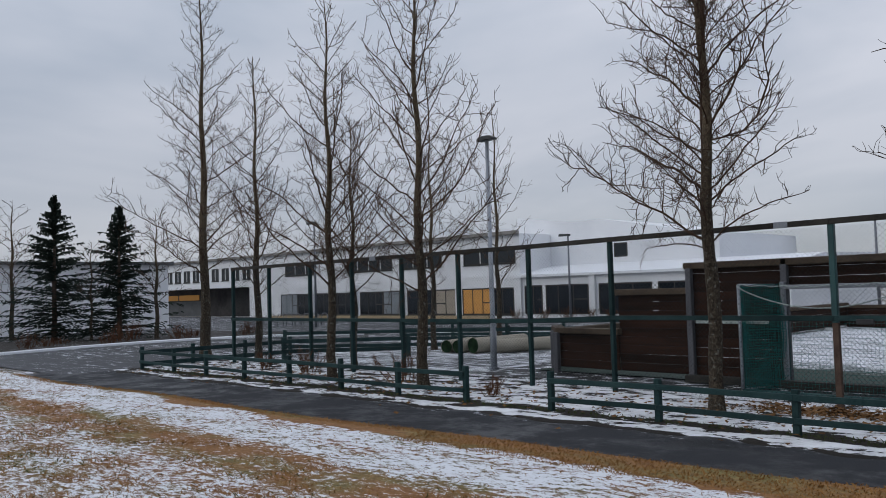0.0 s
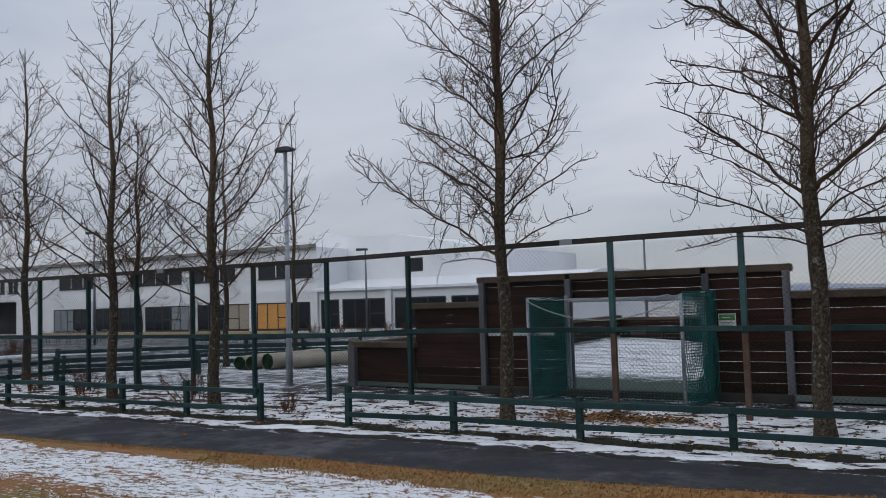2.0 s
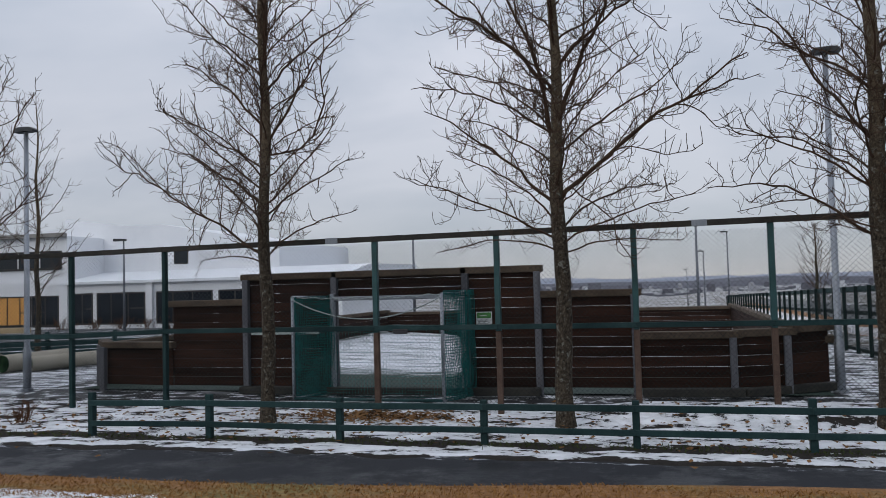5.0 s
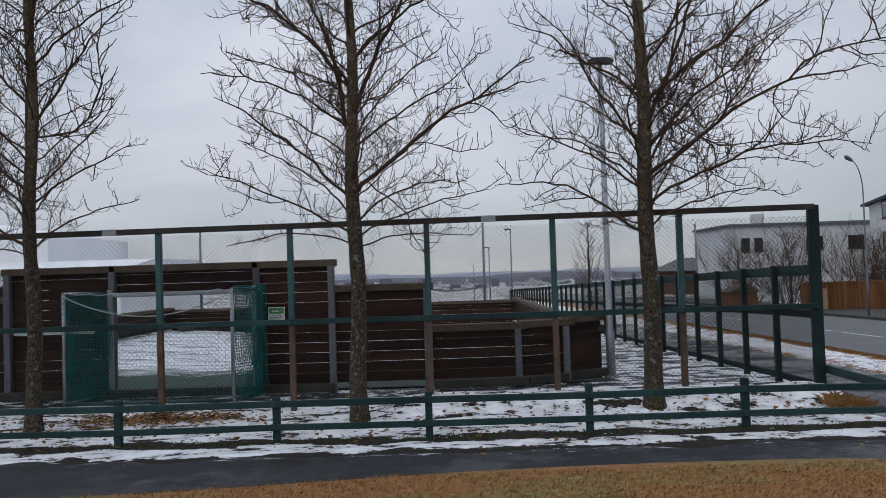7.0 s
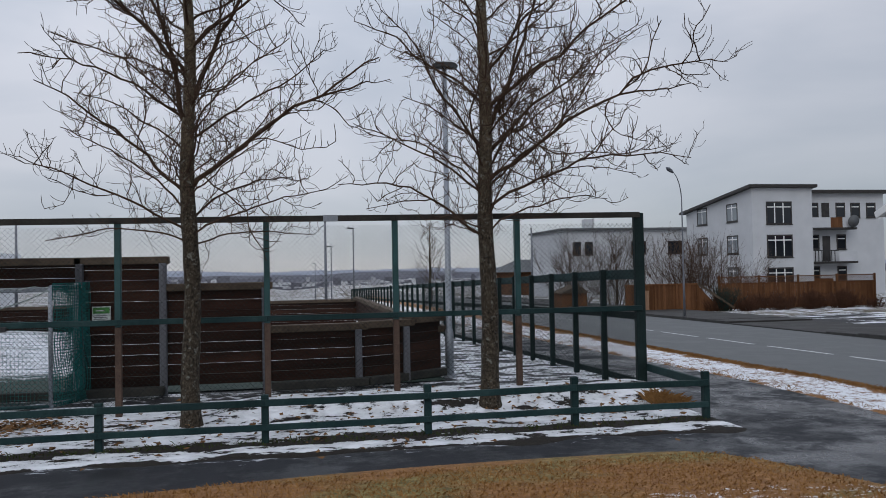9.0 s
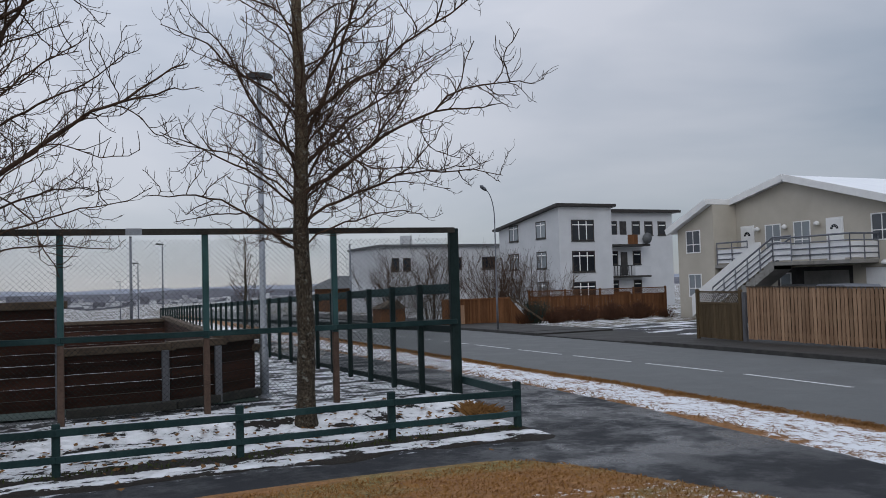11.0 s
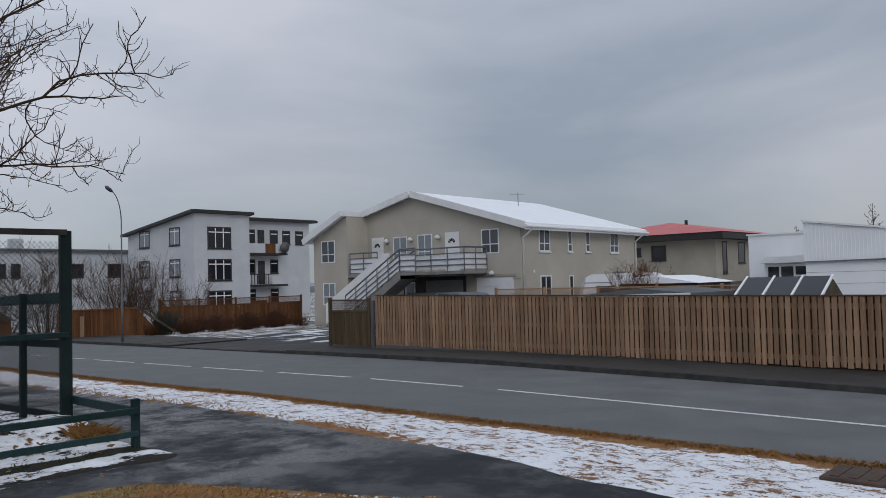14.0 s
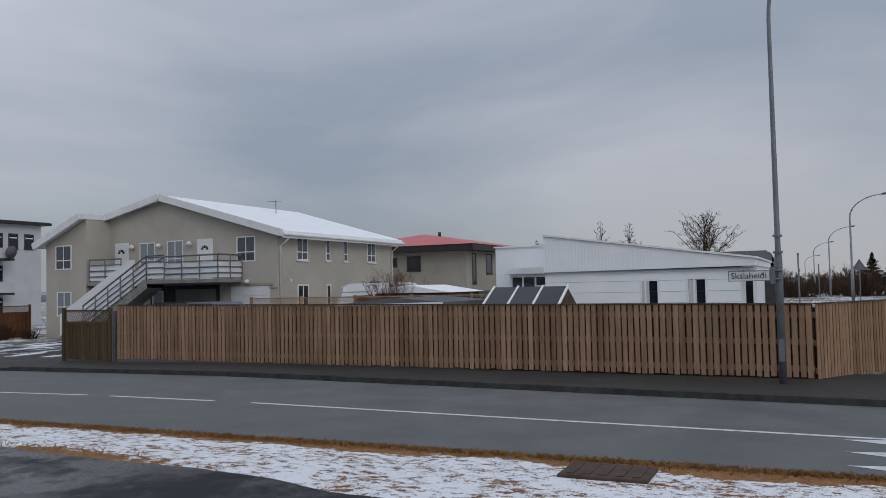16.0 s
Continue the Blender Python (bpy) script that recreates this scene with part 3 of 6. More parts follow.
sheet("verge", lambda u, v: ((lambda y: (7.95 - 0.5 * smooth01(7, 4, y) + 0.22 * smooth01(8, 12, y) - 0.05) + (line_at(ROAD_NEAR, y) + 0.05 - (7.9 - 0.5 * smooth01(7, 4, y) + 0.22 * smooth01(8, 12, y))) * u + 0.13 * noise.noise(Vector((u * 9, y * 1.3, 0))) * (1 if u in (0, 1) else 0))(-14 + 114 * v), -14 + 114 * v), 16, 420, 0.012, M_VERGE, "grass verge with snow and dry orange edges", "verge", 0.0, True)

# pavement across the road, with its kerb as a step
pv = Mesh()
ys = [-30 + 1.5 * i for i in range(0, 75)]
for y0, y1 in zip(ys, ys[1:]):
    if -10.2 < y0 < -1.6:
        continue
    for k, (a, b) in enumerate(((0.0, 0.14), (0.14, 3.6))):
        z = 0.11 - 0.07 * smooth01(20, 22, y0) * (1 - smooth01(27, 29, y0))
        vs = []
        for y in (y0, y1):
            x = line_at(ROAD_FAR, y)
            g = ground_z(x, y)
            vs += [(x + a, y, g - 0.1), (x + a + 0.01, y, g + z), (x + b, y, g + z), (x + b, y, g - 0.1)]
        pv.add(vs, [(0, 1, 5, 4), (1, 2, 6, 5), (2, 3, 7, 6), (0, 3, 2, 1), (4, 5, 6, 7)], 0 if k == 0 else 1)
single("pavement", pv, [M_KERB, M_PAVE], "dark asphalt pavement with a low dark kerb", "pavement", kind="structure")

# painted lines on the road
dashes = [(9.7, -0.6)] + [(13.1 + 3.15 * i, 10.55 + 3.15 * i) for i in range(14)]
for a, b in dashes:
    m = Mesh()
    n = 12 if a < 10 else 2
    pts = [(line_at(MIDLINE, y), y) for y in np.linspace(a, b, n + 1)]
    for (x0, y0), (x1, y1) in zip(pts, pts[1:]):
        m.add([(x0 - 0.05, y0, ground_z(x0, y0) + 0.008), (x0 + 0.05, y0, ground_z(x0, y0) + 0.008), (x1 + 0.05, y1, ground_z(x1, y1) + 0.008), (x1 - 0.05, y1, ground_z(x1, y1) + 0.008)], [(0, 1, 2, 3)])
    single("road_line", m, M_PAINT, "white painted centre line on the road", "road marking", "centre line dashes", "structure")
for x in (11.72, 10.95, 10.2):
    m = Mesh().add([(x - 0.32, -0.75, 0.008), (x + 0.3, -0.75, 0.008), (x + 0.1, 0.28, 0.008)], [(0, 1, 2)])
    single("give_way_mark", m, M_PAINT, "white give-way triangle painted on the road", "road marking", "give-way triangles", "structure")
sheet("side_street", lambda u, v: (14.2 + 60 * u, -10.2 + 8.4 * v), 60, 8, -0.002, M_PATH, "dark asphalt side street", "road")
sheet("driveway", lambda u, v: (16.6 + 18 * u, 20.8 + 11 * v + 2 * u), 20, 12, 0.02, M_DRIVE, "dark driveway with strips of snow", "driveway")
cover = thing("manhole_cover", "rusty brown rectangular iron cover in the snowy verge", "manhole cover")
mc = Mesh().box(8.78, 9.40, 2.08, 3.0, 0.0, 0.05, 0, None, 0.012)
part("frame", mc, M_IRON, cover)
for i in range(5):
    part("ridge", Mesh().box(8.84, 9.34, 2.16 + i * 0.17, 2.24 + i * 0.17, 0.05, 0.058), M_IRON, cover)


# ---- fences ----
def low_fence(posts, y):
    f = thing("low_rail_fence", "low green-painted timber fence with two rails", "fence")
    for x in posts:
        h = 0.60 + 0.03 * math.sin(x * 7)
        part("post", Mesh().box(x - 0.044, x + 0.044, y - 0.047, y + 0.047, -0.1, h, 0, None, 0.008), M_GREEN, f)
    for a, b in zip(posts, posts[1:]):
        for z, hh in ((0.49, 0.08), (0.20, 0.075)):
            j = 0.012 * math.sin(a * 5 + z)
            part("rail", Mesh().beam((a, y - 0.07, z + j), (b, y - 0.07, z + 0.012 * math.sin(b * 5 + z)), 0.045, hh, 0, 0.006), M_GREEN, f)
    return f


lf = low_fence([-22.3, -20.4, -18.7, -16.9, -15.05, -13.2, -11.45, -9.67], 10.3)
for z in (0.46, 0.13):
    part("rail", Mesh().beam((-22.3, 10.35, z), (-22.6, 15.5, z - 0.03), 0.045, 0.12, 0, 0.006), M_GREEN, lf)
for y in (12.0, 13.8, 15.5):
    part("post", Mesh().box(-22.6, -22.5, y - 0.05, y + 0.05, -0.1, 0.6, 0, None, 0.008), M_GREEN, lf)
lf2 = low_fence([-7.81, -5.9, -3.95, -1.98, -0.09, 1.9, 3.83, 5.67], 10.3)
for z in (0.46,):
    part("rail", Mesh().beam((5.67, 10.35, z), (5.95, 12.68, z - 0.06), 0.045, 0.12, 0, 0.006), M_GREEN, lf2)


def chain_link(corner, along, length, z0, z1, pitch=0.078, r=0.0026):
    """Crossing wires between two heights, clipped to the bay. along: unit (x, y)."""
    m = Mesh()
    h = z1 - z0
    ax, ay = along
    nx, ny = -ay, ax
    for sgn in (1, -1):
        s = -h if sgn > 0 else 0.0
        stop = length if sgn > 0 else length + h
        while s < stop:
            # the wire u = s + sgn * w for w in 0..h
            w0, w1 = (max(0, -s), min(h, length - s)) if sgn > 0 else (max(0, s - length), min(h, s))
            if w1 - w0 > 0.01:
                u0, u1 = s + sgn * w0, s + sgn * w1
                o = r * sgn
                p = [Vector((corner[0] + ax * u + nx * o, corner[1] + ay * u + ny * o, z0 + w)) for u, w in ((u0, w0), (u1, w1))]
                d = (p[1] - p[0]).normalized()
                side = d.cross(Vector((nx, ny, 0)))
                dirs = [side * r, -side * r * 0.5 + Vector((nx, ny, 0)) * r * 0.87, -side * r * 0.5 - Vector((nx, ny, 0)) * r * 0.87]
                m.add([q + e2 for q in p for e2 in dirs], [(0, 1, 4, 3), (1, 2, 5, 4), (2, 0, 3, 5)])
            s += pitch
    return m


TALL_Y = 12.75
TALL_X = [-21.45, -19.53, -17.58, -15.82, -13.96, -12.12, -10.15, -8.21, -6.25, -4.27, -2.23, -0.11, 1.84, 3.80, 5.87]
tf = thing("tall_ball_fence", "tall green chain-link ball fence with timber rails", "fence")


def tall_top(x):
    return 2.80 + 0.006 * (x + 10) if x > -10 else 2.79


for i, x in enumerate(TALL_X):
    z0, z1 = ground_z(x, TALL_Y) - 0.1, tall_top(x) + 0.03
    w = 0.036 if x < -5 else 0.044 if x < 5 else 0.08
    if -5 < x < 5:
        part("post", Mesh().box(x - w, x + w, TALL_Y - 0.05, TALL_Y + 0.05, 1.3, z1, 0, None, 0.008), M_TEAL, tf)
        part("post_foot", Mesh().box(x - 0.045, x + 0.045, TALL_Y - 0.045, TALL_Y + 0.045, z0, 1.3, 0, None, 0.008), M_RUST, tf, "rusty bare steel post foot")
    else:
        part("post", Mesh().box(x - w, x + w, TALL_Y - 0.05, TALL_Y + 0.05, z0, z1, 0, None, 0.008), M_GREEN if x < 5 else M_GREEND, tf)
for a, b in zip(TALL_X, TALL_X[1:]):
    part("top_rail", Mesh().beam((a, TALL_Y - 0.06, tall_top(a)), (b, TALL_Y - 0.06, tall_top(b)), 0.05, 0.09, 0, 0.006), M_RAILTOP, tf)
    part("mid_rail", Mesh().beam((a, TALL_Y - 0.075, 1.37 if a > -9 else 1.30), (b, TALL_Y - 0.075, 1.37 if b > -9 else 1.30), 0.05, 0.082, 0, 0.006), M_GREEN, tf)
    zb = max(ground_z(a, TALL_Y), ground_z(b, TALL_Y)) + 0.05
    part("wire_mesh", chain_link((a, TALL_Y), (1, 0), b - a, zb, 2.76), M_WIRE, tf)

for x in (-14.9, -5.0, 0.85):
    part("rail_plate", Mesh().box(x - 0.11, x + 0.11, TALL_Y - 0.092, TALL_Y - 0.086, tall_top(x) - 0.05, tall_top(x) + 0.05), M_GALV, tf, "galvanised joint plate")
part("latch", Mesh().box(-3.95, -3.7, TALL_Y - 0.13, TALL_Y - 0.1, 1.28, 1.36, 0, None, 0.01), M_BLACK, tf, "black latch on the mid rail")

# fence along the road, running away
sf = thing("roadside_fence", "dark green timber and chain-link fence along the footpath", "fence")
side_g = lambda y: -0.0245 * max(0.0, y - 13.5)
SX, ys2 = 5.88, [12.86, 14.35, 15.85, 17.35, 18.85, 20.35] + [21.85 + 1.6 * i for i in range(34)]
for i, y in enumerate(ys2):
    g = side_g(y)
    if i:
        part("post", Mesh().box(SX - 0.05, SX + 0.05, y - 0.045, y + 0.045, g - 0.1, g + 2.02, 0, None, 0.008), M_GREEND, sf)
    if i + 1 < len(ys2):
        y1 = ys2[i + 1]
        g1 = side_g(y1)
        for z, h in ((1.92, 0.17), (1.22, 0.12), (0.12, 0.11)):
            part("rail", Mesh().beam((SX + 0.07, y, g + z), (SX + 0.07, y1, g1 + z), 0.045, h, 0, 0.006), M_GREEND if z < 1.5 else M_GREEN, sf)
        if i < 14:
            part("wire_mesh", chain_link((SX, y), (0, 1), y1 - y, max(g, g1) + 0.1, min(g, g1) + 1.9, 0.085), M_WIRE, sf)


# ---- ball court ----
COURT_Y = 15.1
court = thing("ball_court", "dark-stained timber board walls round a small ball court", "ball court")


def plank_wall(a, b, z0, z1, plank=0.185, gap=0.006, cap=True, thick=0.04, double=False):
    """Lying planks between two points, with a cap board."""
    a, b = Vector((*a, 0)), Vector((*b, 0))
    d = (b - a)
    z = z0
    while z + plank <= z1 + 0.02:
        part("plank", Mesh().beam(a + Vector((0, 0, z + plank / 2)), b + Vector((0, 0, z + plank / 2)), thick, plank - gap, 0, 0.004), M_BOARD, court)
        z += plank
    if z1 - z > 0.03:
        part("plank", Mesh().beam(a + Vector((0, 0, (z + z1) / 2)), b + Vector((0, 0, (z + z1) / 2)), thick, z1 - z, 0, 0.004), M_BOARD, court)
    if cap:
        part("cap_board", Mesh().beam(a + Vector((0, 0, z1 + 0.03)) - d.normalized() * 0.06, b + Vector((0, 0, z1 + 0.03)) + d.normalized() * 0.06, 0.26, 0.13, 0, 0.012), M_CAP, court, "weathered brown cap board")


def court_post(x, y, z1, w=0.06, z0=-0.1):
    part("court_post", Mesh().box(x - w, x + w, y - w, y + w, z0, z1, 0, None, 0.01), M_GREYPOST, court, "weathered grey timber post")


HX0, HX1 = -7.90, -1.90
# high end wall, open where the goal stands
GX0, GX1 = -5.93, -3.32
plank_wall((HX0, COURT_Y), (GX0, COURT_Y), 0.12, 2.28)
plank_wall((GX1, COURT_Y), (HX1, COURT_Y), 0.12, 2.28)
plank_wall((GX0, COURT_Y), (GX1, COURT_Y), 1.84, 2.28)
for x in (HX0 + 0.05, GX0, GX1 + 0.03, HX1 - 0.03):
    court_post(x, COURT_Y - 0.09, 2.26)
# lower walls beside it and the rounded corners
plank_wall((HX1, COURT_Y), (-0.13, COURT_Y), 0.12, 1.80)
court_post(-0.2, COURT_Y - 0.09, 1.8)
plank_wall((-0.13, COURT_Y), (1.55, COURT_Y + 0.1), 0.12, 1.02)
plank_wall((1.55, COURT_Y + 0.1), (2.45, COURT_Y + 0.5), 0.12, 1.04)
plank_wall((2.45, COURT_Y + 0.5), (3.15, COURT_Y + 1.1), 0.12, 1.08)
for x, y in ((1.45, COURT_Y), (2.38, COURT_Y + 0.35)):
    court_post(x, y, 1.0)
plank_wall((3.15, COURT_Y + 1.1), (3.2, 37.0), -0.1, 0.85)
plank_wall((HX0, COURT_Y), (-9.6, COURT_Y + 0.05), 0.12, 1.78)
plank_wall((-9.6, COURT_Y), (-11.3, COURT_Y + 0.2), 0.12, 0.93)
plank_wall((-11.3, COURT_Y + 0.2), (-12.1, COURT_Y + 1.1), 0.12, 0.93)
court_post(-11.35, COURT_Y + 0.08, 0.92)
court_post(-11.9, COURT_Y + 0.7, 0.92)
plank_wall((-12.1, COURT_Y + 1.1), (-12.3, 37.0), 0.0, 0.85)
plank_wall((-12.3, 37.0), (-6.4, 37.0), -0.3, 0.75)
plank_wall((-6.4, 37.0), (-3.0, 37.0), -0.3, 0.85)
plank_wall((-3.0, 37.0), (3.2, 37.0), -0.3, 0.75)
part("foot_beam", Mesh().box(HX0, HX1, COURT_Y - 0.35, COURT_Y - 0.1, 0.0, 0.14, 0, None, 0.012), M_RAILTOP, court)
part("foot_beam", Mesh().beam((-0.1, COURT_Y - 0.2, 0.06), (1.6, COURT_Y - 0.1, 0.06), 0.2, 0.14, 0, 0.012), M_RAILTOP, court)
part("foot_beam", Mesh().beam((1.6, COURT_Y - 0.1, 0.06), (3.2, COURT_Y + 0.9, 0.06), 0.2, 0.14, 0, 0.012), M_RAILTOP, court)
sheet("pitch", lambda u, v: (-12.0 + 15.1 * u, 15.25 + 21.6 * v), 30, 50, 0.03, M_TURF, "dark green artificial turf under patchy snow", "pitch")

# the goal, its box of net on the outer side
goal = thing("football_goal", "small football goal with a teal net and grey frame", "football goal")
FY, GZ = 13.95, 1.90
gp = [(-6.36, FY + 0.06), (-3.46, FY - 0.05)]
for x, y in gp:
    part("upright", Mesh().tube([(x, y, 0), (x, y, GZ)], 0.032, 10), M_GALV, goal, "", True)
    part("side_bar", Mesh().tube([(x, y, 0.03), (x + 0.25, COURT_Y - 0.12, 0.03)], 0.025, 8), M_GALV, goal, "", True)
    part("side_bar", Mesh().tube([(x, y, GZ), (x + 0.25, COURT_Y - 0.12, GZ - 0.02)], 0.025, 8), M_GALV, goal, "", True)
part("ground_bar", Mesh().tube([(gp[0][0], gp[0][1], 0.03), (gp[1][0], gp[1][1], 0.03)], 0.028, 8), M_TEAL, goal, "", True)
for x in (GX0, GX1):
    part("upright", Mesh().box(x - 0.045, x + 0.045, COURT_Y - 0.24, COURT_Y - 0.15, 0, GZ + 0.04, 0, None, 0.01), M_GALV, goal)
part("crossbar", Mesh().box(GX0, GX1, COURT_Y - 0.24, COURT_Y - 0.15, 1.80, 1.88, 0, None, 0.01), M_GALV, goal)


def net(a, b, z0, z1, pitch, r, sag=0.0):
    """A hanging net of crossing cords between two points, a little slack."""
    a, b = Vector((*a, 0)), Vector((*b, 0))
    n = Vector((-(b - a).y, (b - a).x, 0)).normalized()
    length = (b - a).length
    m = Mesh()
    nu, nw = max(2, int(length / pitch)), max(2, int((z1 - z0) / pitch))

    def p(u, w):
        q = a + (b - a) * u
        off = sag * (math.sin(u * math.pi) * 0.5 + 0.5 * noise.noise(Vector((u * 3 + a.x, w * 3, 1))))
        return q + n * off + Vector((0, 0, z0 + (z1 - z0) * w))
    for i in range(nu + 1):
        m.tube([p(i / nu, k / 8) for k in range(9)], r, 3, 0, False)
    for j in range(nw + 1):
        m.tube([p(k / 8, j / nw) for k in range(9)], r, 3, 0, False)
    return m


part("side_net", net((gp[0][0], gp[0][1]), (GX0, COURT_Y - 0.2), 0.02, GZ, 0.045, 0.006, 0.1), M_NET, goal)
part("side_net", net((gp[1][0] + 0.02, gp[1][1]), (GX1 + 0.22, COURT_Y - 0.2), 0.02, GZ + 0.05, 0.045, 0.006, -0.12), M_NET, goal)
part("side_net", net((gp[1][0] + 0.02, gp[1][1]), (GX1 + 0.08, COURT_Y - 0.2), 0.02, GZ + 0.05, 0.05, 0.006, -0.2), M_NET, goal)
part("side_net", net((gp[0][0] + 0.03, gp[0][1]), (GX0 + 0.0, COURT_Y - 0.25), 0.02, GZ, 0.05, 0.006, 0.3), M_NET, goal)
part("back_net", net(gp[0], gp[1], 0.02, 1.35, 0.06, 0.0022, 0.15), M_NET, goal)
rope = [(-6.36 + 2.9 * k / 24, FY, GZ - 0.02 - 0.40 * math.sin(math.pi * k / 24) ** 0.8) for k in range(25)]
part("rope", Mesh().tube(rope, 0.011, 5), M_ROPE, goal, "pale sagging net rope", True)
part("rope", Mesh().tube([(-6.36 + 2.9 * k / 24, FY, GZ + 0.0 - 0.05 * math.sin(math.pi * k / 24) + 0.02 * math.sin(k * 2.1)) for k in range(25)], 0.008, 5), M_ROPE, goal, "", True)

notice = thing("court_notice", "small white and green notice board screwed to the planks", "sign")
part("panel", Mesh().box(-3.10, -2.80, COURT_Y - 0.06, COURT_Y - 0.035, 1.24, 1.53, 0, None, 0.004), M_SIGNW, notice)
part("print", Mesh().box(-3.085, -2.815, COURT_Y - 0.064, COURT_Y - 0.06, 1.41, 1.515), M_SIGNG, notice, "green printed heading")
for i, w in enumerate((0.22, 0.2, 0.21, 0.15)):
    part("print_bar", Mesh().box(-3.07, -3.07 + w, COURT_Y - 0.063, COURT_Y - 0.06, 1.37 - i * 0.03, 1.38 - i * 0.03), M_GREYROOF, notice)
part("print_bar", Mesh().box(-3.03, -2.9, COURT_Y - 0.067, COURT_Y - 0.064, 1.45, 1.47), M_SIGNW, notice)
single("pale_board", Mesh().box(-7.4, -6.0, COURT_Y - 0.75, COURT_Y - 0.70, 1.19, 1.26, 0, None, 0.006), M_ROPE, "pale green board lashed to the goal and wall", "board")


# ---- lamps ----
def flood_lamp(x, y, top, label):
    g = ground_z(x, y)
    t = thing("lamp_post", label, "lamp post", at=pose(x, y, g))
    part("pole", Mesh().tube([(0, 0, 0), (0, 0, 0.9), (0, 0, 0.95), (0, 0, top - g)], [0.085, 0.085, 0.062, 0.048], 12), M_GALV, t, "", True)
    part("base_plate", Mesh().tube([(0, 0, 0), (0, 0, 0.06)], 0.13, 12), M_GALV, t)
    arm = Mesh().beam((-0.2, 0, top - g), (0.2, 0, top - g), 0.05, 0.05, 0, 0.008)
    part("cross_arm", arm, M_GALVD, t)
    for s in (-1, 1):
        hd = Mesh().prism([(-0.12, 0.0), (0.14, -0.03), (0.16, 0.02), (0.08, 0.075), (-0.09, 0.085)], -0.09, 0.09, "y")
        part("lamp_head", hd, M_LAMPCAP, t, "dark flat lamp head", at=pose(s * 0.10, -0.02, top - g + 0.02, 0, 0, 0 if s > 0 else 180))
    return t


flood_lamp(-13.1, 14.95, 5.66, "galvanised floodlight pole with a twin lamp head")
flood_lamp(3.3, 15.95, 6.05, "galvanised floodlight pole beside the court boards")


def street_lamp(x, y, h, arm=(0.0, -1.0), reach=1.3, label="tall grey street lamp with a curved arm", r=0.07, metal=None):
    g = ground_z(x, y)
    t = thing("street_lamp", label, "street lamp", "street lamps", at=pose(x, y, g))
    n = 10
    pts = [(0, 0, 0), (0, 0, h * 0.28), (0, 0, h * 0.3)] + [(0, 0, h * 0.8)]
    rad = [r * 1.15, r * 1.15, r * 0.85, r * 0.6]
    for k in range(1, n + 1):
        a = k / n * math.pi / 2 * 0.92
        pts.append((arm[0] * reach * (1 - math.cos(a)), arm[1] * reach * (1 - math.cos(a)), h * 0.8 + h * 0.2 * math.sin(a)))
        rad.append(r * (0.6 - 0.25 * k / n))
    part("pole", Mesh().tube(pts, rad, 10), metal or M_GALV, t, "", True)
    p = Vector(pts[-1])
    d = (Vector(pts[-1]) - Vector(pts[-2])).normalized()
    part("lamp_head", Mesh().tube([p - d * 0.05, p + d * 0.12, p + d * 0.4, p + d * 0.55], [0.04, 0.075, 0.085, 0.03], 8), M_GALVD, t, "", True)
    return t


street_lamp(17.0, 32.9, 6.3, (-0.8, -0.6), 0.9, r=0.042, metal=M_GALVD)
rl = street_lamp(16.55, 1.12, 8.4, (0.15, -1.0), 0.9, r=0.06, metal=M_GALVD)
for z in (2.45, 2.75):
    part("band", Mesh().tube([(0, 0, z), (0, 0, z + 0.04)], 0.085, 12), M_GALVD, rl)
part("hatch", Mesh().box(-0.095, -0.075, -0.05, 0.05, 0.5, 0.9, 0, None, 0.008), M_GALVD, rl)
part("sticker", Mesh().box(-0.092, -0.085, -0.03, 0.03, 1.45, 1.52), M_LEAF, rl, "small yellow sticker")


# ---- trees ----
def bend(p, d, length, n, up, wob, rng):
    """A limb's line: from p along d, drawn upwards by up, unsteady by wob."""
    pts, d = [Vector(p)], Vector(d).normalized()
    for _ in range(n):
        d = (d + Vector((rng.gauss(0, wob), rng.gauss(0, wob), up + rng.gauss(0, wob)))).normalized()
        pts.append(pts[-1] + d * (length / n))
    return pts


def arched(p, az, el0, el1, length, n, wob, rng):
    """A limb's line that leaves at one rise and bends towards another, with small kinks at its nodes."""
    pts = [Vector(p)]
    for k in range(n):
        q = (k + 0.5) / n
        el = el0 + (el1 - el0) * q ** 0.8 + rng.gauss(0, wob)
        az += rng.gauss(0, wob * 1.1)
        pts.append(pts[-1] + Vector((math.cos(az) * math.cos(el), math.sin(az) * math.cos(el), math.sin(el))) * (length / n))
    return pts


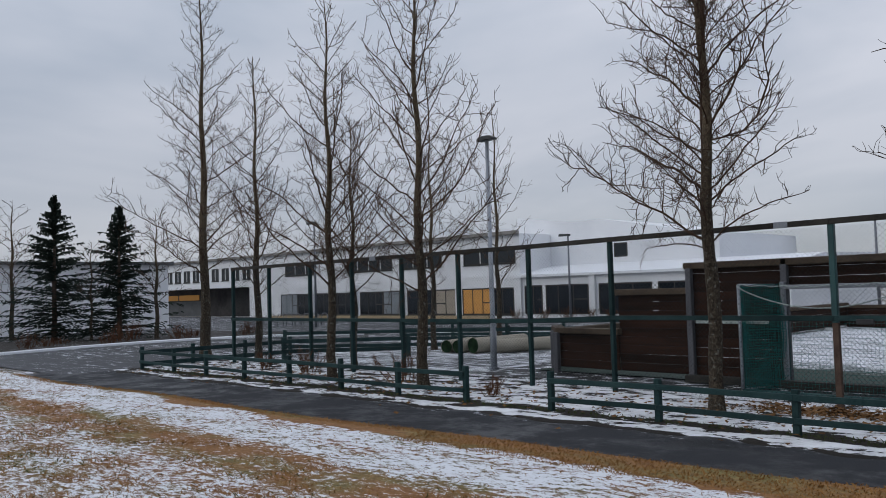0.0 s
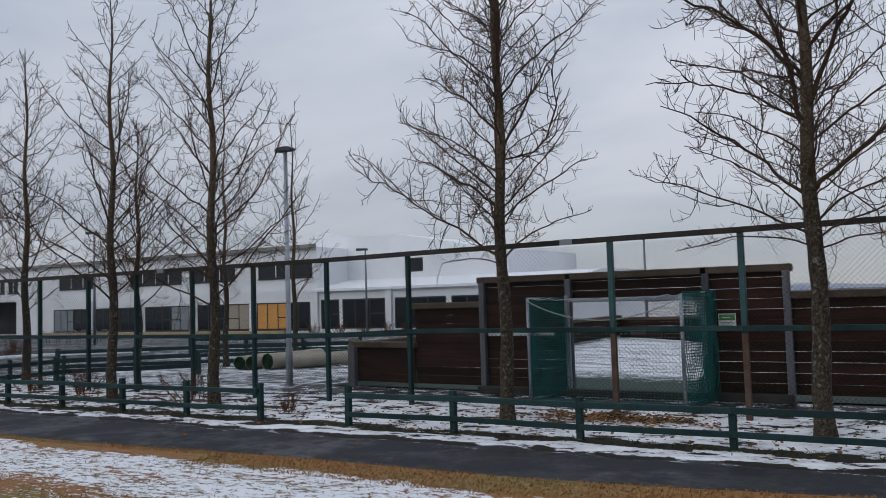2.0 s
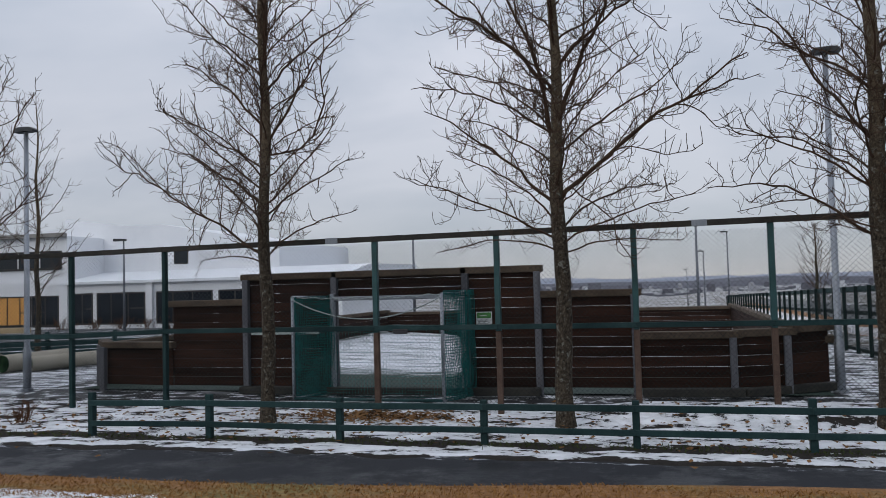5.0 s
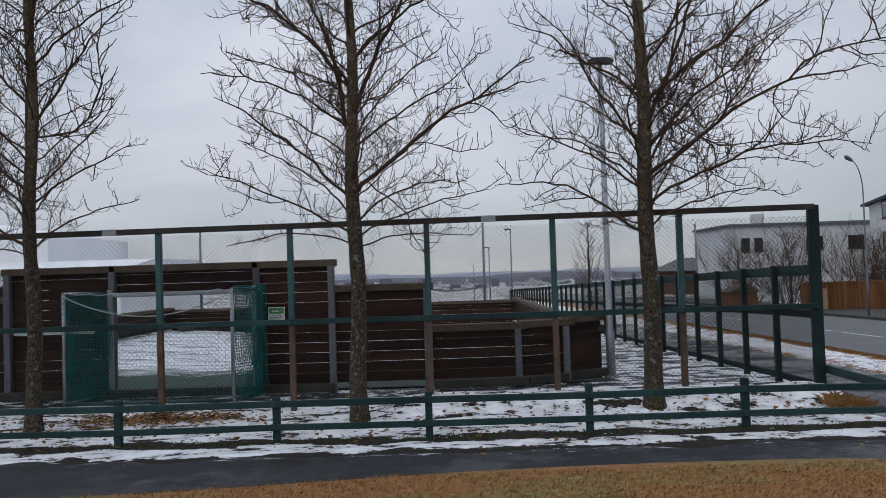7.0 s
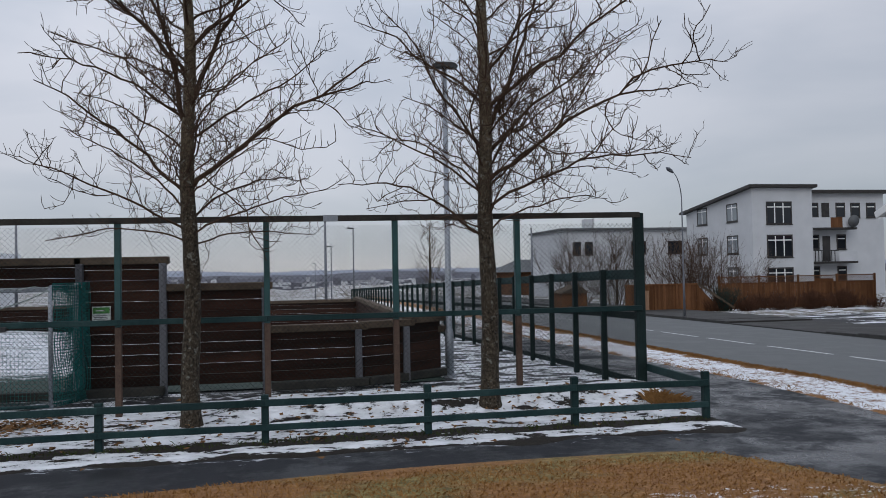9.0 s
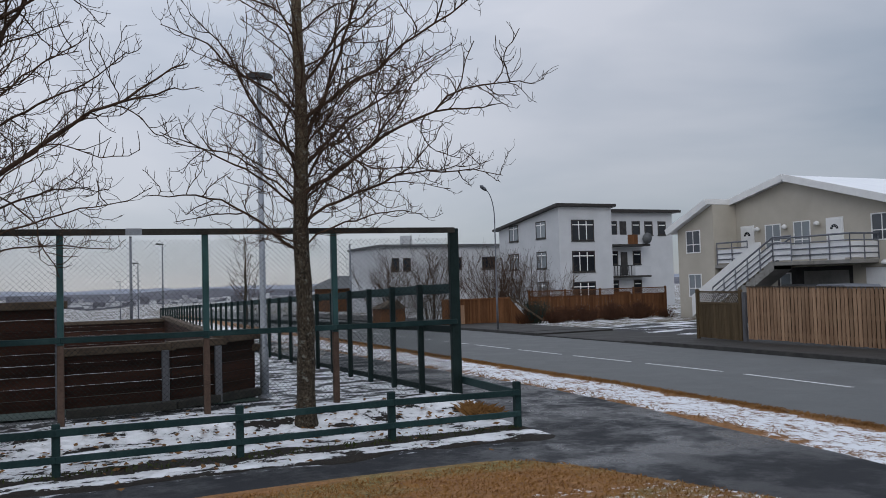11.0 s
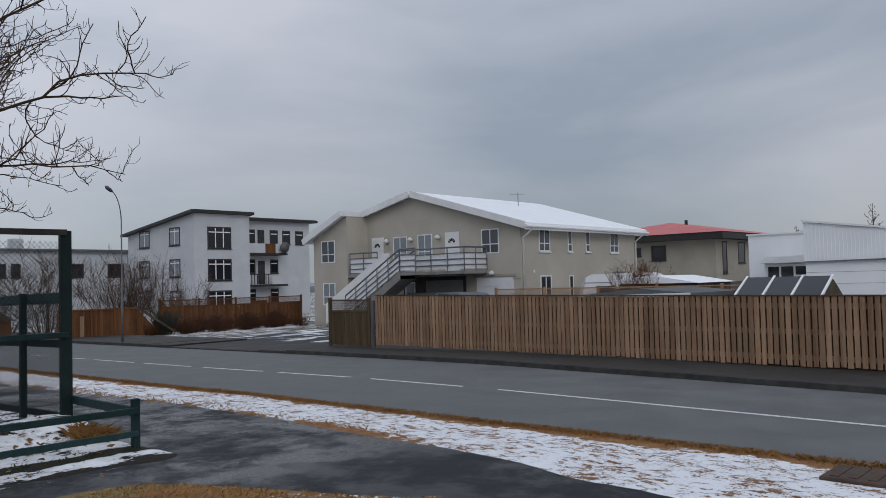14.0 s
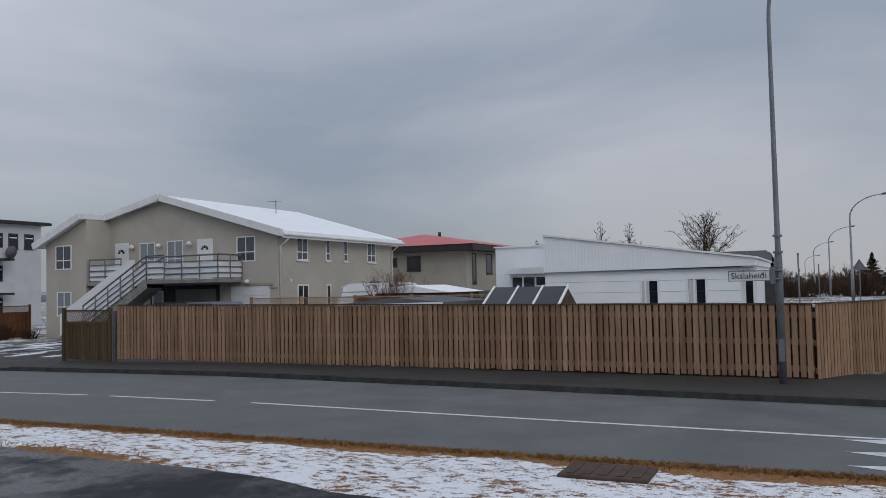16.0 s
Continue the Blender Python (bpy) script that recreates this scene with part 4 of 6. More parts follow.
def bare_tree(x, y, h, r0, seed, first=2.3, spread=2.6, limbs=34, detail=1.0, label="bare young poplar with a straight grey trunk", lean=0.0, main=(), thick=1.0, rise=(46, 18), straight=1.15):
    """main: the large limbs, each as height, bearing, rise at the trunk, rise at the tip, length and radius. rise: the same for the lesser ones."""
    rng = random.Random(seed)
    g = ground_z(x, y)
    t = thing("tree", label, "tree", "row of bare trees", at=pose(x, y, g - 0.05))
    n = 16
    trunk = [Vector((lean * (k / n) + 0.03 * math.sin(k * 1.3 + seed), 0.03 * math.cos(k * 1.1 + seed), h * k / n)) for k in range(n + 1)]
    trunk[0] = Vector((0, 0, 0))
    prof = lambda z: r0 * (1 - 0.93 * (z / h) ** straight)

    def along(z):
        q = z / h * n
        i = min(n - 1, int(q))
        return trunk[i].lerp(trunk[i + 1], q - i)

    zs = [0, 0.08, 0.2, 0.4] + [0.4 + (h - 0.4) * k / 44 for k in range(1, 45)]
    rough = [1.42, 1.2, 1.08, 1.0] + [1 + 0.05 * math.sin(k * 2.4 + seed) + rng.gauss(0, 0.025) for k in range(44)]
    tm = Mesh().tube([along(z) for z in zs], [max(0.008, prof(z) * q) for z, q in zip(zs, rough)], 12)
    cr = Mesh()

    def spurs(pts, length, r, gap, depth):
        """Side shoots along a line: they leave it sideways in turn and curl up at the tips."""
        total = sum((b - a).length for a, b in zip(pts, pts[1:]))
        m, s, flip = len(pts) - 1, gap * (1.2 if depth else 0.6), rng.choice((-1, 1))
        while s < total:
            u = s / total
            i = min(m - 1, int(u * m))
            p = pts[i].lerp(pts[i + 1], u * m - i)
            d = (pts[i + 1] - pts[i]).normalized()
            flip = -flip
            side = (d.cross(Vector((0, 0, 1))) * flip * 0.8 + Vector((rng.gauss(0, 0.5), rng.gauss(0, 0.5), rng.gauss(0.1, 0.75)))).normalized()
            ang = rng.uniform(0.75, 1.4)
            out = d * math.cos(ang) + side * math.sin(ang)
            ln = length * (1.0 - 0.55 * u) * rng.uniform(0.4, 1.4)
            if depth:
                sub = bend(p, out, ln, 8, 0.08, 0.27, rng)
                rs = max(0.0048 * thick, min(r, 0.004 + 0.006 * ln))
                cr.tube(sub, [rs * (1 - 0.45 * q / 8) for q in range(9)], 4, 0, False)
                spurs(sub, 0.16 + ln * 0.26, rs * 0.7, 0.10 / detail, 0)
            else:
                tip = bend(p, out, ln, 4, 0.24, 0.26, rng)
                rt = max(0.0040 * thick, r * 0.8)
                cr.tube(tip, [rt, rt * 0.95, rt * 0.88, rt * 0.8, rt * 0.7], 3, 0, False)
            s += gap * rng.uniform(0.6, 1.4)

    def limb(z, az, el0, el1, ln, r):
        pts = arched(along(z), az, radians(el0), radians(el1), ln, 14, 0.14, rng)
        end = max(0.0055 * thick, r * 0.22)
        cr.tube(pts, [r * 1.5] + [end + (r - end) * (1 - q / 14) ** 0.9 for q in range(1, 15)], 7, 0, False)
        spurs(pts, 0.34 + ln * 0.27, r * 0.42, 0.165 / detail, 1)
        return pts

    for z, az, el0, el1, ln, r in main:
        pts = limb(z, radians(az), el0, el1, ln, r)
        if r > 0.02:
            # one or two forks off each large limb
            for q in ((5, 9) if ln > 2.6 else (6,)):
                d = pts[q + 1] - pts[q]
                a = math.atan2(d.y, d.x) + rng.choice((-1, 1)) * rng.uniform(0.4, 0.8)
                sub = arched(pts[q], a, radians(el1 + rng.uniform(0, 30)), radians(el1 + rng.uniform(-10, 30)), ln * rng.uniform(0.35, 0.5), 9, 0.12, rng)
                cr.tube(sub, [max(0.0055, r * 0.5 * (1 - 0.75 * k / 9)) for k in range(10)], 5, 0, False)
                spurs(sub, 0.5, r * 0.3, 0.16 / detail, 1)
    az = rng.random() * 6.28
    low = first if not main else first + 0.3
    for k in range(limbs):
        u = k / (limbs - 1)
        z = low + (h * 0.97 - low) * u
        az += 2.4 + rng.gauss(0, 0.35)
        ln = spread * (1 - u) ** 0.62 * rng.uniform(0.55, 1.12) + 0.25
        if main and z < 5.2:
            ln *= 0.85
        el0 = rise[0] + rng.uniform(-12, 12) + 8 * u
        el1 = rise[1] + rng.uniform(-16, 14) + 22 * u
        limb(z, az, el0, el1, ln, max(0.007, min(prof(z) * 0.36, 0.0055 * ln + 0.0045)))
    part("trunk", tm, M_BARK, t, "rough grey-brown trunk with lichen", True)
    part("crown", cr, M_TWIG, t, "fine dark leafless branches", True)
    return t


bare_tree(-5.68, 11.62, 10.4, 0.115, 11, 2.45, 2.3, 50, 1.0, "bare tree with a forked grey trunk inside the fence", 0.05,
          [(4.0, 175, 84, 86, 5.0, 0.055), (2.65, 185, 32, 24, 3.1, 0.022), (3.4, 170, 47, 18, 2.5, 0.025), (2.6, 10, 42, 8, 1.7, 0.016), (3.2, -8, 42, 24, 1.9, 0.018),
           (4.3, 15, 60, 40, 2.4, 0.022), (4.6, 195, 50, 26, 2.4, 0.022), (5.2, -15, 48, 30, 2.2, 0.02), (3.8, 260, 40, 15, 1.8, 0.016), (2.5, 200, 20, -12, 1.3, 0.012)])
bare_tree(-1.10, 11.70, 10.6, 0.128, 23, 2.5, 2.6, 50, 1.0, "bare tree with wide ascending limbs inside the fence", 0.0,
          [(3.2, -6, 50, 20, 3.3, 0.036), (3.2, 184, 50, 8, 2.5, 0.025), (3.95, 178, 80, 72, 3.2, 0.036), (4.35, 4, 70, 72, 3.2, 0.036), (4.75, 186, 44, 24, 3.3, 0.028), (4.2, 172, 38, 8, 2.4, 0.02),
           (3.9, 8, 40, 24, 2.3, 0.02), (2.6, 176, 46, 12, 2.6, 0.019), (2.6, -10, 36, 0, 2.0, 0.016), (2.5, 12, 20, -12, 1.9, 0.013), (2.5, 192, 22, -16, 1.9, 0.013), (5.2, -4, 46, 26, 2.6, 0.024)])
bare_tree(3.10, 11.90, 10.8, 0.138, 37, 2.45, 2.7, 52, 1.0, "bare tree with wide spreading limbs near the fence end", 0.0,
          [(3.3, -24, 44, 6, 3.7, 0.03), (3.75, 12, 38, 28, 3.9, 0.03), (4.4, -38, 34, 28, 3.8, 0.027), (2.9, 4, 52, -14, 3.4, 0.024), (3.5, 44, 42, 14, 3.6, 0.022), (4.0, 0, 68, 64, 3.2, 0.036), (2.4, 182, 56, -8, 2.5, 0.023),
           (3.1, 176, 46, 16, 2.3, 0.02), (3.7, 186, 60, 48, 2.5, 0.024), (4.4, 178, 50, 22, 2.4, 0.022), (2.55, 8, 40, -4, 2.2, 0.016), (2.6, 196, 26, -14, 1.6, 0.013), (4.9, 6, 52, 40, 2.8, 0.026)])
UPRIGHT = dict(thick=1.15, rise=(36, 44), straight=1.0)
bare_tree(-12.0, 11.50, 9.6, 0.120, 41, 2.0, 2.9, 46, 0.8, **UPRIGHT)
bare_tree(-14.92, 11.40, 9.0, 0.115, 53, 2.0, 2.7, 44, 0.8, **UPRIGHT)
bare_tree(-16.2, 13.10, 6.6, 0.09, 59, 2.0, 2.1, 32, 0.7, **UPRIGHT)
bare_tree(-21.0, 13.30, 9.3, 0.12, 61, 2.0, 2.7, 44, 0.7, **UPRIGHT)
bare_tree(-25.6, 14.10, 13.0, 0.19, 67, 2.7, 3.6, 52, 0.72, thick=1.3, rise=(34, 26), straight=1.0)
bare_tree(-19.6, 19.3, 8.0, 0.10, 71, 2.0, 2.5, 30, 0.5, **UPRIGHT)
bare_tree(-21.0, 24.3, 9.5, 0.11, 73, 2.0, 2.8, 30, 0.45, **UPRIGHT)
bare_tree(-38.7, 18.7, 6.5, 0.11, 79, 1.8, 1.9, 26, 0.45, thick=2.2)
bare_tree(-47.0, 14.6, 7.6, 0.12, 83, 1.8, 3.0, 26, 0.45, thick=2.2)
bare_tree(-41.0, 16.4, 5.0, 0.08, 89, 1.8, 1.5, 20, 0.4, thick=2.2)


def spruce(x, y, h, rad, seed, label):
    rng = random.Random(seed)
    t = thing("spruce_tree", label, "tree", at=pose(x, y, ground_z(x, y) - 0.05))
    part("trunk", Mesh().tube([(0, 0, 0), (0.02, 0, h * 0.5), (0, 0.02, h)], [0.16, 0.09, 0.01], 8), M_CONE_TRUNK, t, "", True)
    m = Mesh()
    z = 0.3
    while z < h - 0.05:
        u = z / h
        tier = 0.7 + 0.45 * abs(math.sin(z * 2.6 + seed))
        for _ in range(5):
            a = rng.random() * 6.28
            ln = rad * 1.5 * (1 - u) ** 1.05 * rng.uniform(0.5, 1.15) * tier + 0.07
            d = Vector((math.cos(a), math.sin(a), 0.05 + 0.5 * u))
            pts = bend((0, 0, z), d, ln, 5, -0.05, 0.06, rng)
            nrm = Vector((-math.sin(a), math.cos(a), 0))
            for i in range(5):
                fwd = (pts[i + 1] - pts[i]).normalized()
                for k in range(7):
                    p = pts[i].lerp(pts[i + 1], rng.random())
                    lf = 0.03 + 0.13 * (1 - u) + 0.2 * ln / rad * rng.random() * (1 - i / 7)
                    tip = p + nrm * rng.choice((-1, 1)) * lf + fwd * lf * 0.8 + Vector((0, 0, rng.uniform(-0.16, 0.04)))
                    w = Vector((0, 0, 0.022)) + fwd * 0.03
                    m.add([p + w, p - w, tip - w * 0.4, tip + w * 0.3], [(0, 1, 2, 3)])
        z += 0.15 * (1.1 - 0.5 * u)
    part("crown", m, M_NEEDLE, t, "dense dark green needles")
    return t


spruce(-42.6, 15.2, 7.5, 2.5, 5, "dark green spruce with a pointed crown by the parking lot")
spruce(-41.2, 17.9, 7.0, 2.3, 6, "dark green spruce with an uneven crown beside the entrance")


def bush(x, y, h, w, seed, stems=26, material=None, label="leafless red-brown shrub", z=None, group="", thick=1.0):
    rng = random.Random(seed)
    m = Mesh()
    for _ in range(stems):
        a, q = rng.random() * 6.28, rng.random()
        p = Vector((math.cos(a) * w * 0.25 * q, math.sin(a) * w * 0.25 * q, 0))
        d = Vector((math.cos(a) * 0.7 * q, math.sin(a) * 0.7 * q, 1))
        pts = bend(p, d, h * rng.uniform(0.6, 1.05), 6, 0.02, 0.12, rng)
        r = (0.006 + 0.006 * h) * thick
        m.tube(pts, [r * (1 - 0.7 * k / 6) for k in range(7)], 4, 0, False)
        for k in range(9):
            i = 1 + rng.randrange(5)
            dd = (pts[i + 1] - pts[i]).normalized() + Vector((rng.gauss(0, 0.55), rng.gauss(0, 0.55), 0.1))
            sub = bend(pts[i], dd, h * rng.uniform(0.15, 0.4), 4, 0.06, 0.15, rng)
            m.tube(sub, [r * 0.45, r * 0.4, r * 0.35, r * 0.3, r * 0.2], 3, 0, False)
            for _k in range(3):
                j = 1 + rng.randrange(3)
                s2 = bend(sub[j], Vector((rng.gauss(0, 1), rng.gauss(0, 1), 0.7)), h * 0.13, 3, 0.1, 0.15, rng)
                m.tube(s2, [r * 0.3, r * 0.26, r * 0.22, r * 0.15], 3, 0, False)
    zz = ground_z(x, y) if z is None else z
    return single("shrub", m, material or M_BUSH, label, "shrub", group, at=pose(x, y, zz - 0.03))


for i, (x, y, h, w) in enumerate([(-13.2, 12.0, 0.75, 1.3), (-16.9, 12.1, 0.7, 1.2), (-18.9, 12.1, 0.5, 1.0), (-9.9, 11.2, 0.4, 0.7)]):
    bush(x, y, h, w, 100 + i, 14, M_BUSH, "leafless red-brown shrub in the planting bed", None, "shrubs in the bed")


# ---- buildings ----
def window(parent, face, u, z, w, h, at, mullions=(), transoms=(), frame=0.07, mat=None, glass=None, sill=True, frame_label="", bar=None):
    """A window on a wall. face: 'x-' (looks to -x, u is y) or 'y-' (looks to -y, u is x). at: the wall's outer plane."""
    mat, glass = mat or M_TRIM, glass or M_GLASS
    bar = bar or mat
    put = (lambda a0, a1, b0, b1, z0, z1: (b0, b1, a0, a1, z0, z1)) if face == "x-" else (lambda a0, a1, b0, b1, z0, z1: (a0, a1, b0, b1, z0, z1))
    fr = Mesh()
    o, i = at - 0.03, at + 0.05
    for a0, a1, z0, z1 in ((u, u + frame, z, z + h), (u + w - frame, u + w, z, z + h), (u + frame, u + w - frame, z, z + frame), (u + frame, u + w - frame, z + h - frame, z + h)):
        fr.box(*put(a0, a1, o, i, z0, z1), 0, None, 0.006)
    f = part("window", fr, mat, parent, frame_label)
    for q in mullions:
        part("mullion", Mesh().box(*put(u + w * q - frame * 0.4, u + w * q + frame * 0.4, o + 0.008, i, z + frame, z + h - frame)), bar, f)
    for q, a, b in transoms:
        part("transom", Mesh().box(*put(u + w * a + frame * 0.5, u + w * b - frame * 0.5, o + 0.01, i, z + h * q - frame * 0.4, z + h * q + frame * 0.4)), bar, f)
    part("pane", Mesh().box(*put(u + frame * 0.5, u + w - frame * 0.5, at - 0.006, at + 0.02, z + frame * 0.5, z + h - frame * 0.5)), glass, f)
    if sill:
        part("sill", Mesh().box(*put(u - 0.05, u + w + 0.05, at - 0.08, at + 0.02, z - 0.06, z - 0.002)), mat, f)
    return f


# beige two-storey house, gable to the street
HB = thing("beige_house", "two-storey beige rendered house with a snowy low-pitched roof", "house")
BX, BY0, BYP, BY1, BX2 = 32.7, 23.9, 30.95, 37.6, 44.2
zE0, zP, zE1 = 4.70, 6.72, 4.62
slope0 = (zP - zE0) / (BYP - BY0)
yS = 34.7
zS = 5.86
m = Mesh().prism([(BY0, -1.2), (yS, -1.2), (yS, zS), (BYP, zP), (BY0, zE0)], BX, BX2, "x")
part("wall", m, M_BEIGE, HB, "rough beige render")
part("wall", Mesh().prism([(yS, -1.2), (BY1, -1.2), (BY1, zE1), (yS, zS)], BX - 1.6, BX2, "x"), M_BEIGE, HB)


def roof_slab(y0, z0, y1, z1, x0, x1, th=0.22):
    return Mesh().prism([(y0, z0), (y1, z1), (y1, z1 + th), (y0, z0 + th)], x0, x1, "x")


part("roof", roof_slab(BY0 - 0.55, zE0 - 0.55 * slope0 + 0.02, BYP, zP + 0.02, BX - 0.4, BX2 + 0.4), M_SNOWROOF, HB, "roof slope under snow")
sl1 = (zS - zE1) / (BY1 - yS)
part("roof", roof_slab(BYP, zP + 0.02, yS, zS + 0.02, BX - 0.4, BX2 + 0.4), M_SNOWROOF, HB)
part("roof", roof_slab(yS, zS + 0.02, BY1 + 0.5, zE1 - 0.5 * sl1 + 0.02, BX - 2.0, BX2 + 0.4), M_SNOWROOF, HB)
for (ya, za, yb, zb, xx) in ((BY0 - 0.58, zE0 - 0.58 * slope0, BYP, zP, BX - 0.42), (BYP, zP, yS, zS, BX - 0.42), (yS, zS, BY1 + 0.52, zE1 - 0.52 * sl1, BX - 2.03)):
    part("bargeboard", Mesh().beam((xx, ya, za + 0.12), (xx, yb, zb + 0.12), 0.06, 0.36, 0, 0.01), M_TRIM, HB, "white painted bargeboard")
part("bargeboard", Mesh().beam((BX - 2.03, yS, zS + 0.12), (BX - 0.42, yS, zS + 0.12), 0.06, 0.3, 0, 0.01), M_TRIM, HB)
part("fascia", Mesh().beam((BX - 0.4, BY0 - 0.58, zE0 - 0.14), (BX2 + 0.4, BY0 - 0.58, zE0 - 0.14), 0.06, 0.26, 0, 0.01), M_TRIM, HB)
gut = Mesh().tube([(BX - 0.4, BY0 - 0.67, zE0 - 0.1), (BX2 + 0.4, BY0 - 0.67, zE0 - 0.12)], 0.07, 8)
part("gutter", gut, M_TRIM, HB)
part("downpipe", Mesh().tube([(BX + 0.15, BY0 - 0.67, zE0 - 0.15), (BX + 0.15, BY0 - 0.4, zE0 - 0.4), (BX + 0.15, BY0 - 0.07, zE0 - 0.6), (BX + 0.15, BY0 - 0.07, -0.5)], 0.05, 8), M_TRIM, HB, "white downpipe", True)
part("downpipe", Mesh().tube([(BX2 - 0.1, BY0 - 0.67, zE0 - 0.15), (BX2 - 0.1, BY0 - 0.07, zE0 - 0.6), (BX2 - 0.1, BY0 - 0.07, -0.5)], 0.05, 8), M_TRIM, HB, "", True)
part("string_course", Mesh().box(BX - 0.03, BX, BY0, BY0 + 2.1, 2.05, 2.13), M_BEIGE2, HB)
# gable windows, as y from the near corner
SASH = dict(mullions=(0.5,), transoms=((0.38, 0.0, 1.0),), frame=0.06, sill=False)
window(HB, "x-", 25.2, 3.38, 1.12, 1.24, BX, **SASH, glass=M_GLASSG)
window(HB, "x-", 29.7, 3.1, 1.06, 1.5, BX, **SASH, glass=M_GLASSP)
window(HB, "x-", 31.57, 3.1, 1.06, 1.47, BX, **SASH, glass=M_GLASSP)
window(HB, "x-", 35.73, 3.27, 1.17, 1.27, BX - 1.6, **SASH, glass=M_GLASSG)
window(HB, "x-", 35.75, 0.85, 1.05, 1.27, BX - 1.6, **SASH, glass=M_GLASSP)
for y, w in ((27.85, 0.85), (33.45, 0.83)):
    d = part("door", Mesh().box(BX - 0.05, BX + 0.02, y, y + w, 2.52, 4.54, 0, None, 0.01), M_TRIM, HB, "white front door with a fan light")
    part("door_frame", Mesh().box(BX - 0.035, BX, y - 0.07, y + w + 0.07, 2.52, 4.61, 0, None, 0.01), M_TRIM, d)
    fan = Mesh()
    for k in range(5):
        a0, a1 = math.pi * k / 5 + 0.06, math.pi * (k + 1) / 5 - 0.06
        c = y + w / 2
        fan.prism([(c + 0.1 * math.cos(a0), 4.05 + 0.1 * math.sin(a0)), (c + 0.24 * math.cos(a0), 4.05 + 0.24 * math.sin(a0)), (c + 0.24 * math.cos(a1), 4.05 + 0.24 * math.sin(a1)), (c + 0.1 * math.cos(a1), 4.05 + 0.1 * math.sin(a1))], BX - 0.058, BX - 0.052, "x")
    part("fan_light", fan, M_GLASS, d)
    part("handle", Mesh().box(BX - 0.1, BX - 0.05, y + 0.06, y + 0.16, 3.48, 3.52), M_GALV, d)
for y, z in ((33.05, 4.28), (31.2, 4.28), (29.2, 4.3), (25.62, 2.3)):
    part("wall_lamp", Mesh().tube([(BX - 0.15, y, z), (BX - 0.15, y, z + 0.1), (BX - 0.12, y, z + 0.2)], [0.13, 0.15, 0.06], 10), M_TRIM, HB, "round white wall lamp", True)
gd = part("garage_door", Mesh().box(BX - 0.02, BX + 0.02, 24.35, 26.7, -0.6, 2.18, 0, None, 0.01), M_PLASTIC, HB, "white garage door")
for k in range(6):
    part("panel", Mesh().box(BX - 0.035, BX - 0.02, 24.4, 26.65, -0.5 + k * 0.445, -0.09 + k * 0.445, 0, None, 0.006), M_PLASTIC, gd)
part("lintel", Mesh().box(BX - 0.06, BX, 24.2, 26.9, 2.2, 2.34), M_BEIGE2, HB)
# flat dark sheet on the wall: carport shade put into colour
part("carport_recess", Mesh().box(BX - 0.012, BX, 27.4, 31.9, -0.6, 2.3), M_SHADE, HB, "flat dark sheet for the shade under the balcony")
part("garage_door", Mesh().box(BX - 0.03, BX - 0.012, 27.6, 30.2, -0.6, 2.1), M_CONC, HB, "grey garage door in the shade")
window(HB, "x-", 31.0, 1.1, 0.75, 0.95, BX - 0.012, glass=M_GLASSP)
# side wall windows
for x, w, z, h, mu in ((34.26, 0.98, 3.42, 1.18, True), (36.9, 0.42, 3.43, 1.14, False), (38.66, 0.44, 3.43, 1.14, False), (41.23, 0.95, 3.42, 1.12, True)):
    window(HB, "y-", x, z, w, h, BY0, mullions=(0.5,) if mu else (), transoms=((0.35, 0.0, 1.0),), frame=0.06, glass=M_GLASSG)
window(HB, "y-", 34.3, 0.95, 0.98, 1.27, BY0, mullions=(0.5,), glass=M_GLASS)
window(HB, "y-", 36.93, 0.95, 0.42, 1.25, BY0)
# rain streaks' source: small vents under the eaves
part("wall_vent", Mesh().box(33.7, 33.85, BY0 - 0.03, BY0, 2.35, 2.5, 0, None, 0.01), M_TRIM, HB)
# balconies and outside stairs
part("balcony_slab", Mesh().box(BX - 1.8, BX, 26.0, 31.3, 2.38, 2.56, 0, None, 0.02), M_CONC, HB, "stained concrete balcony slab")
part("balcony_slab", Mesh().box(BX - 1.6, BX, 32.6, 34.68, 2.38, 2.56, 0, None, 0.02), M_CONC, HB)


def rail_run(a, b, h=1.15, bars=4, posts=4, panel=True, mat=None):
    a, b = Vector(a), Vector(b)
    rl_ = Mesh()
    for k in range(bars):
        z = h * (k + 1) / bars
        rl_.tube([a + Vector((0, 0, z)), b + Vector((0, 0, z))], 0.03 if k < bars - 1 else 0.045, 6)
    r = part("railing", rl_, mat or M_GALVD, HB, "galvanised steel railing")
    for k in range(posts + 1):
        p = a.lerp(b, k / posts)
        part("baluster", Mesh().tube([p, p + Vector((0, 0, h))], 0.03, 6), M_GALVD, r)
    if panel:
        q = Mesh().add([a + Vector((0.04, 0.03, 0.08)), b + Vector((0.04, 0.03, 0.08)), b + Vector((0.04, 0.03, h * 0.7)), a + Vector((0.04, 0.03, h * 0.7)), a + Vector((0.07, 0.06, 0.08)), b + Vector((0.07, 0.06, 0.08)), b + Vector((0.07, 0.06, h * 0.7)), a + Vector((0.07, 0.06, h * 0.7))], [(0, 1, 2, 3), (4, 5, 6, 7), (0, 1, 5, 4), (3, 2, 6, 7), (0, 3, 7, 4), (1, 2, 6, 5)])
        part("panel", q, M_PLASTIC, r, "translucent white rail panel")


rail_run((BX - 1.78, 26.0, 2.56), (BX - 1.78, 30.4, 2.56))
rail_run((BX - 1.78, 26.0, 2.56), (BX, 26.0, 2.56), posts=2)
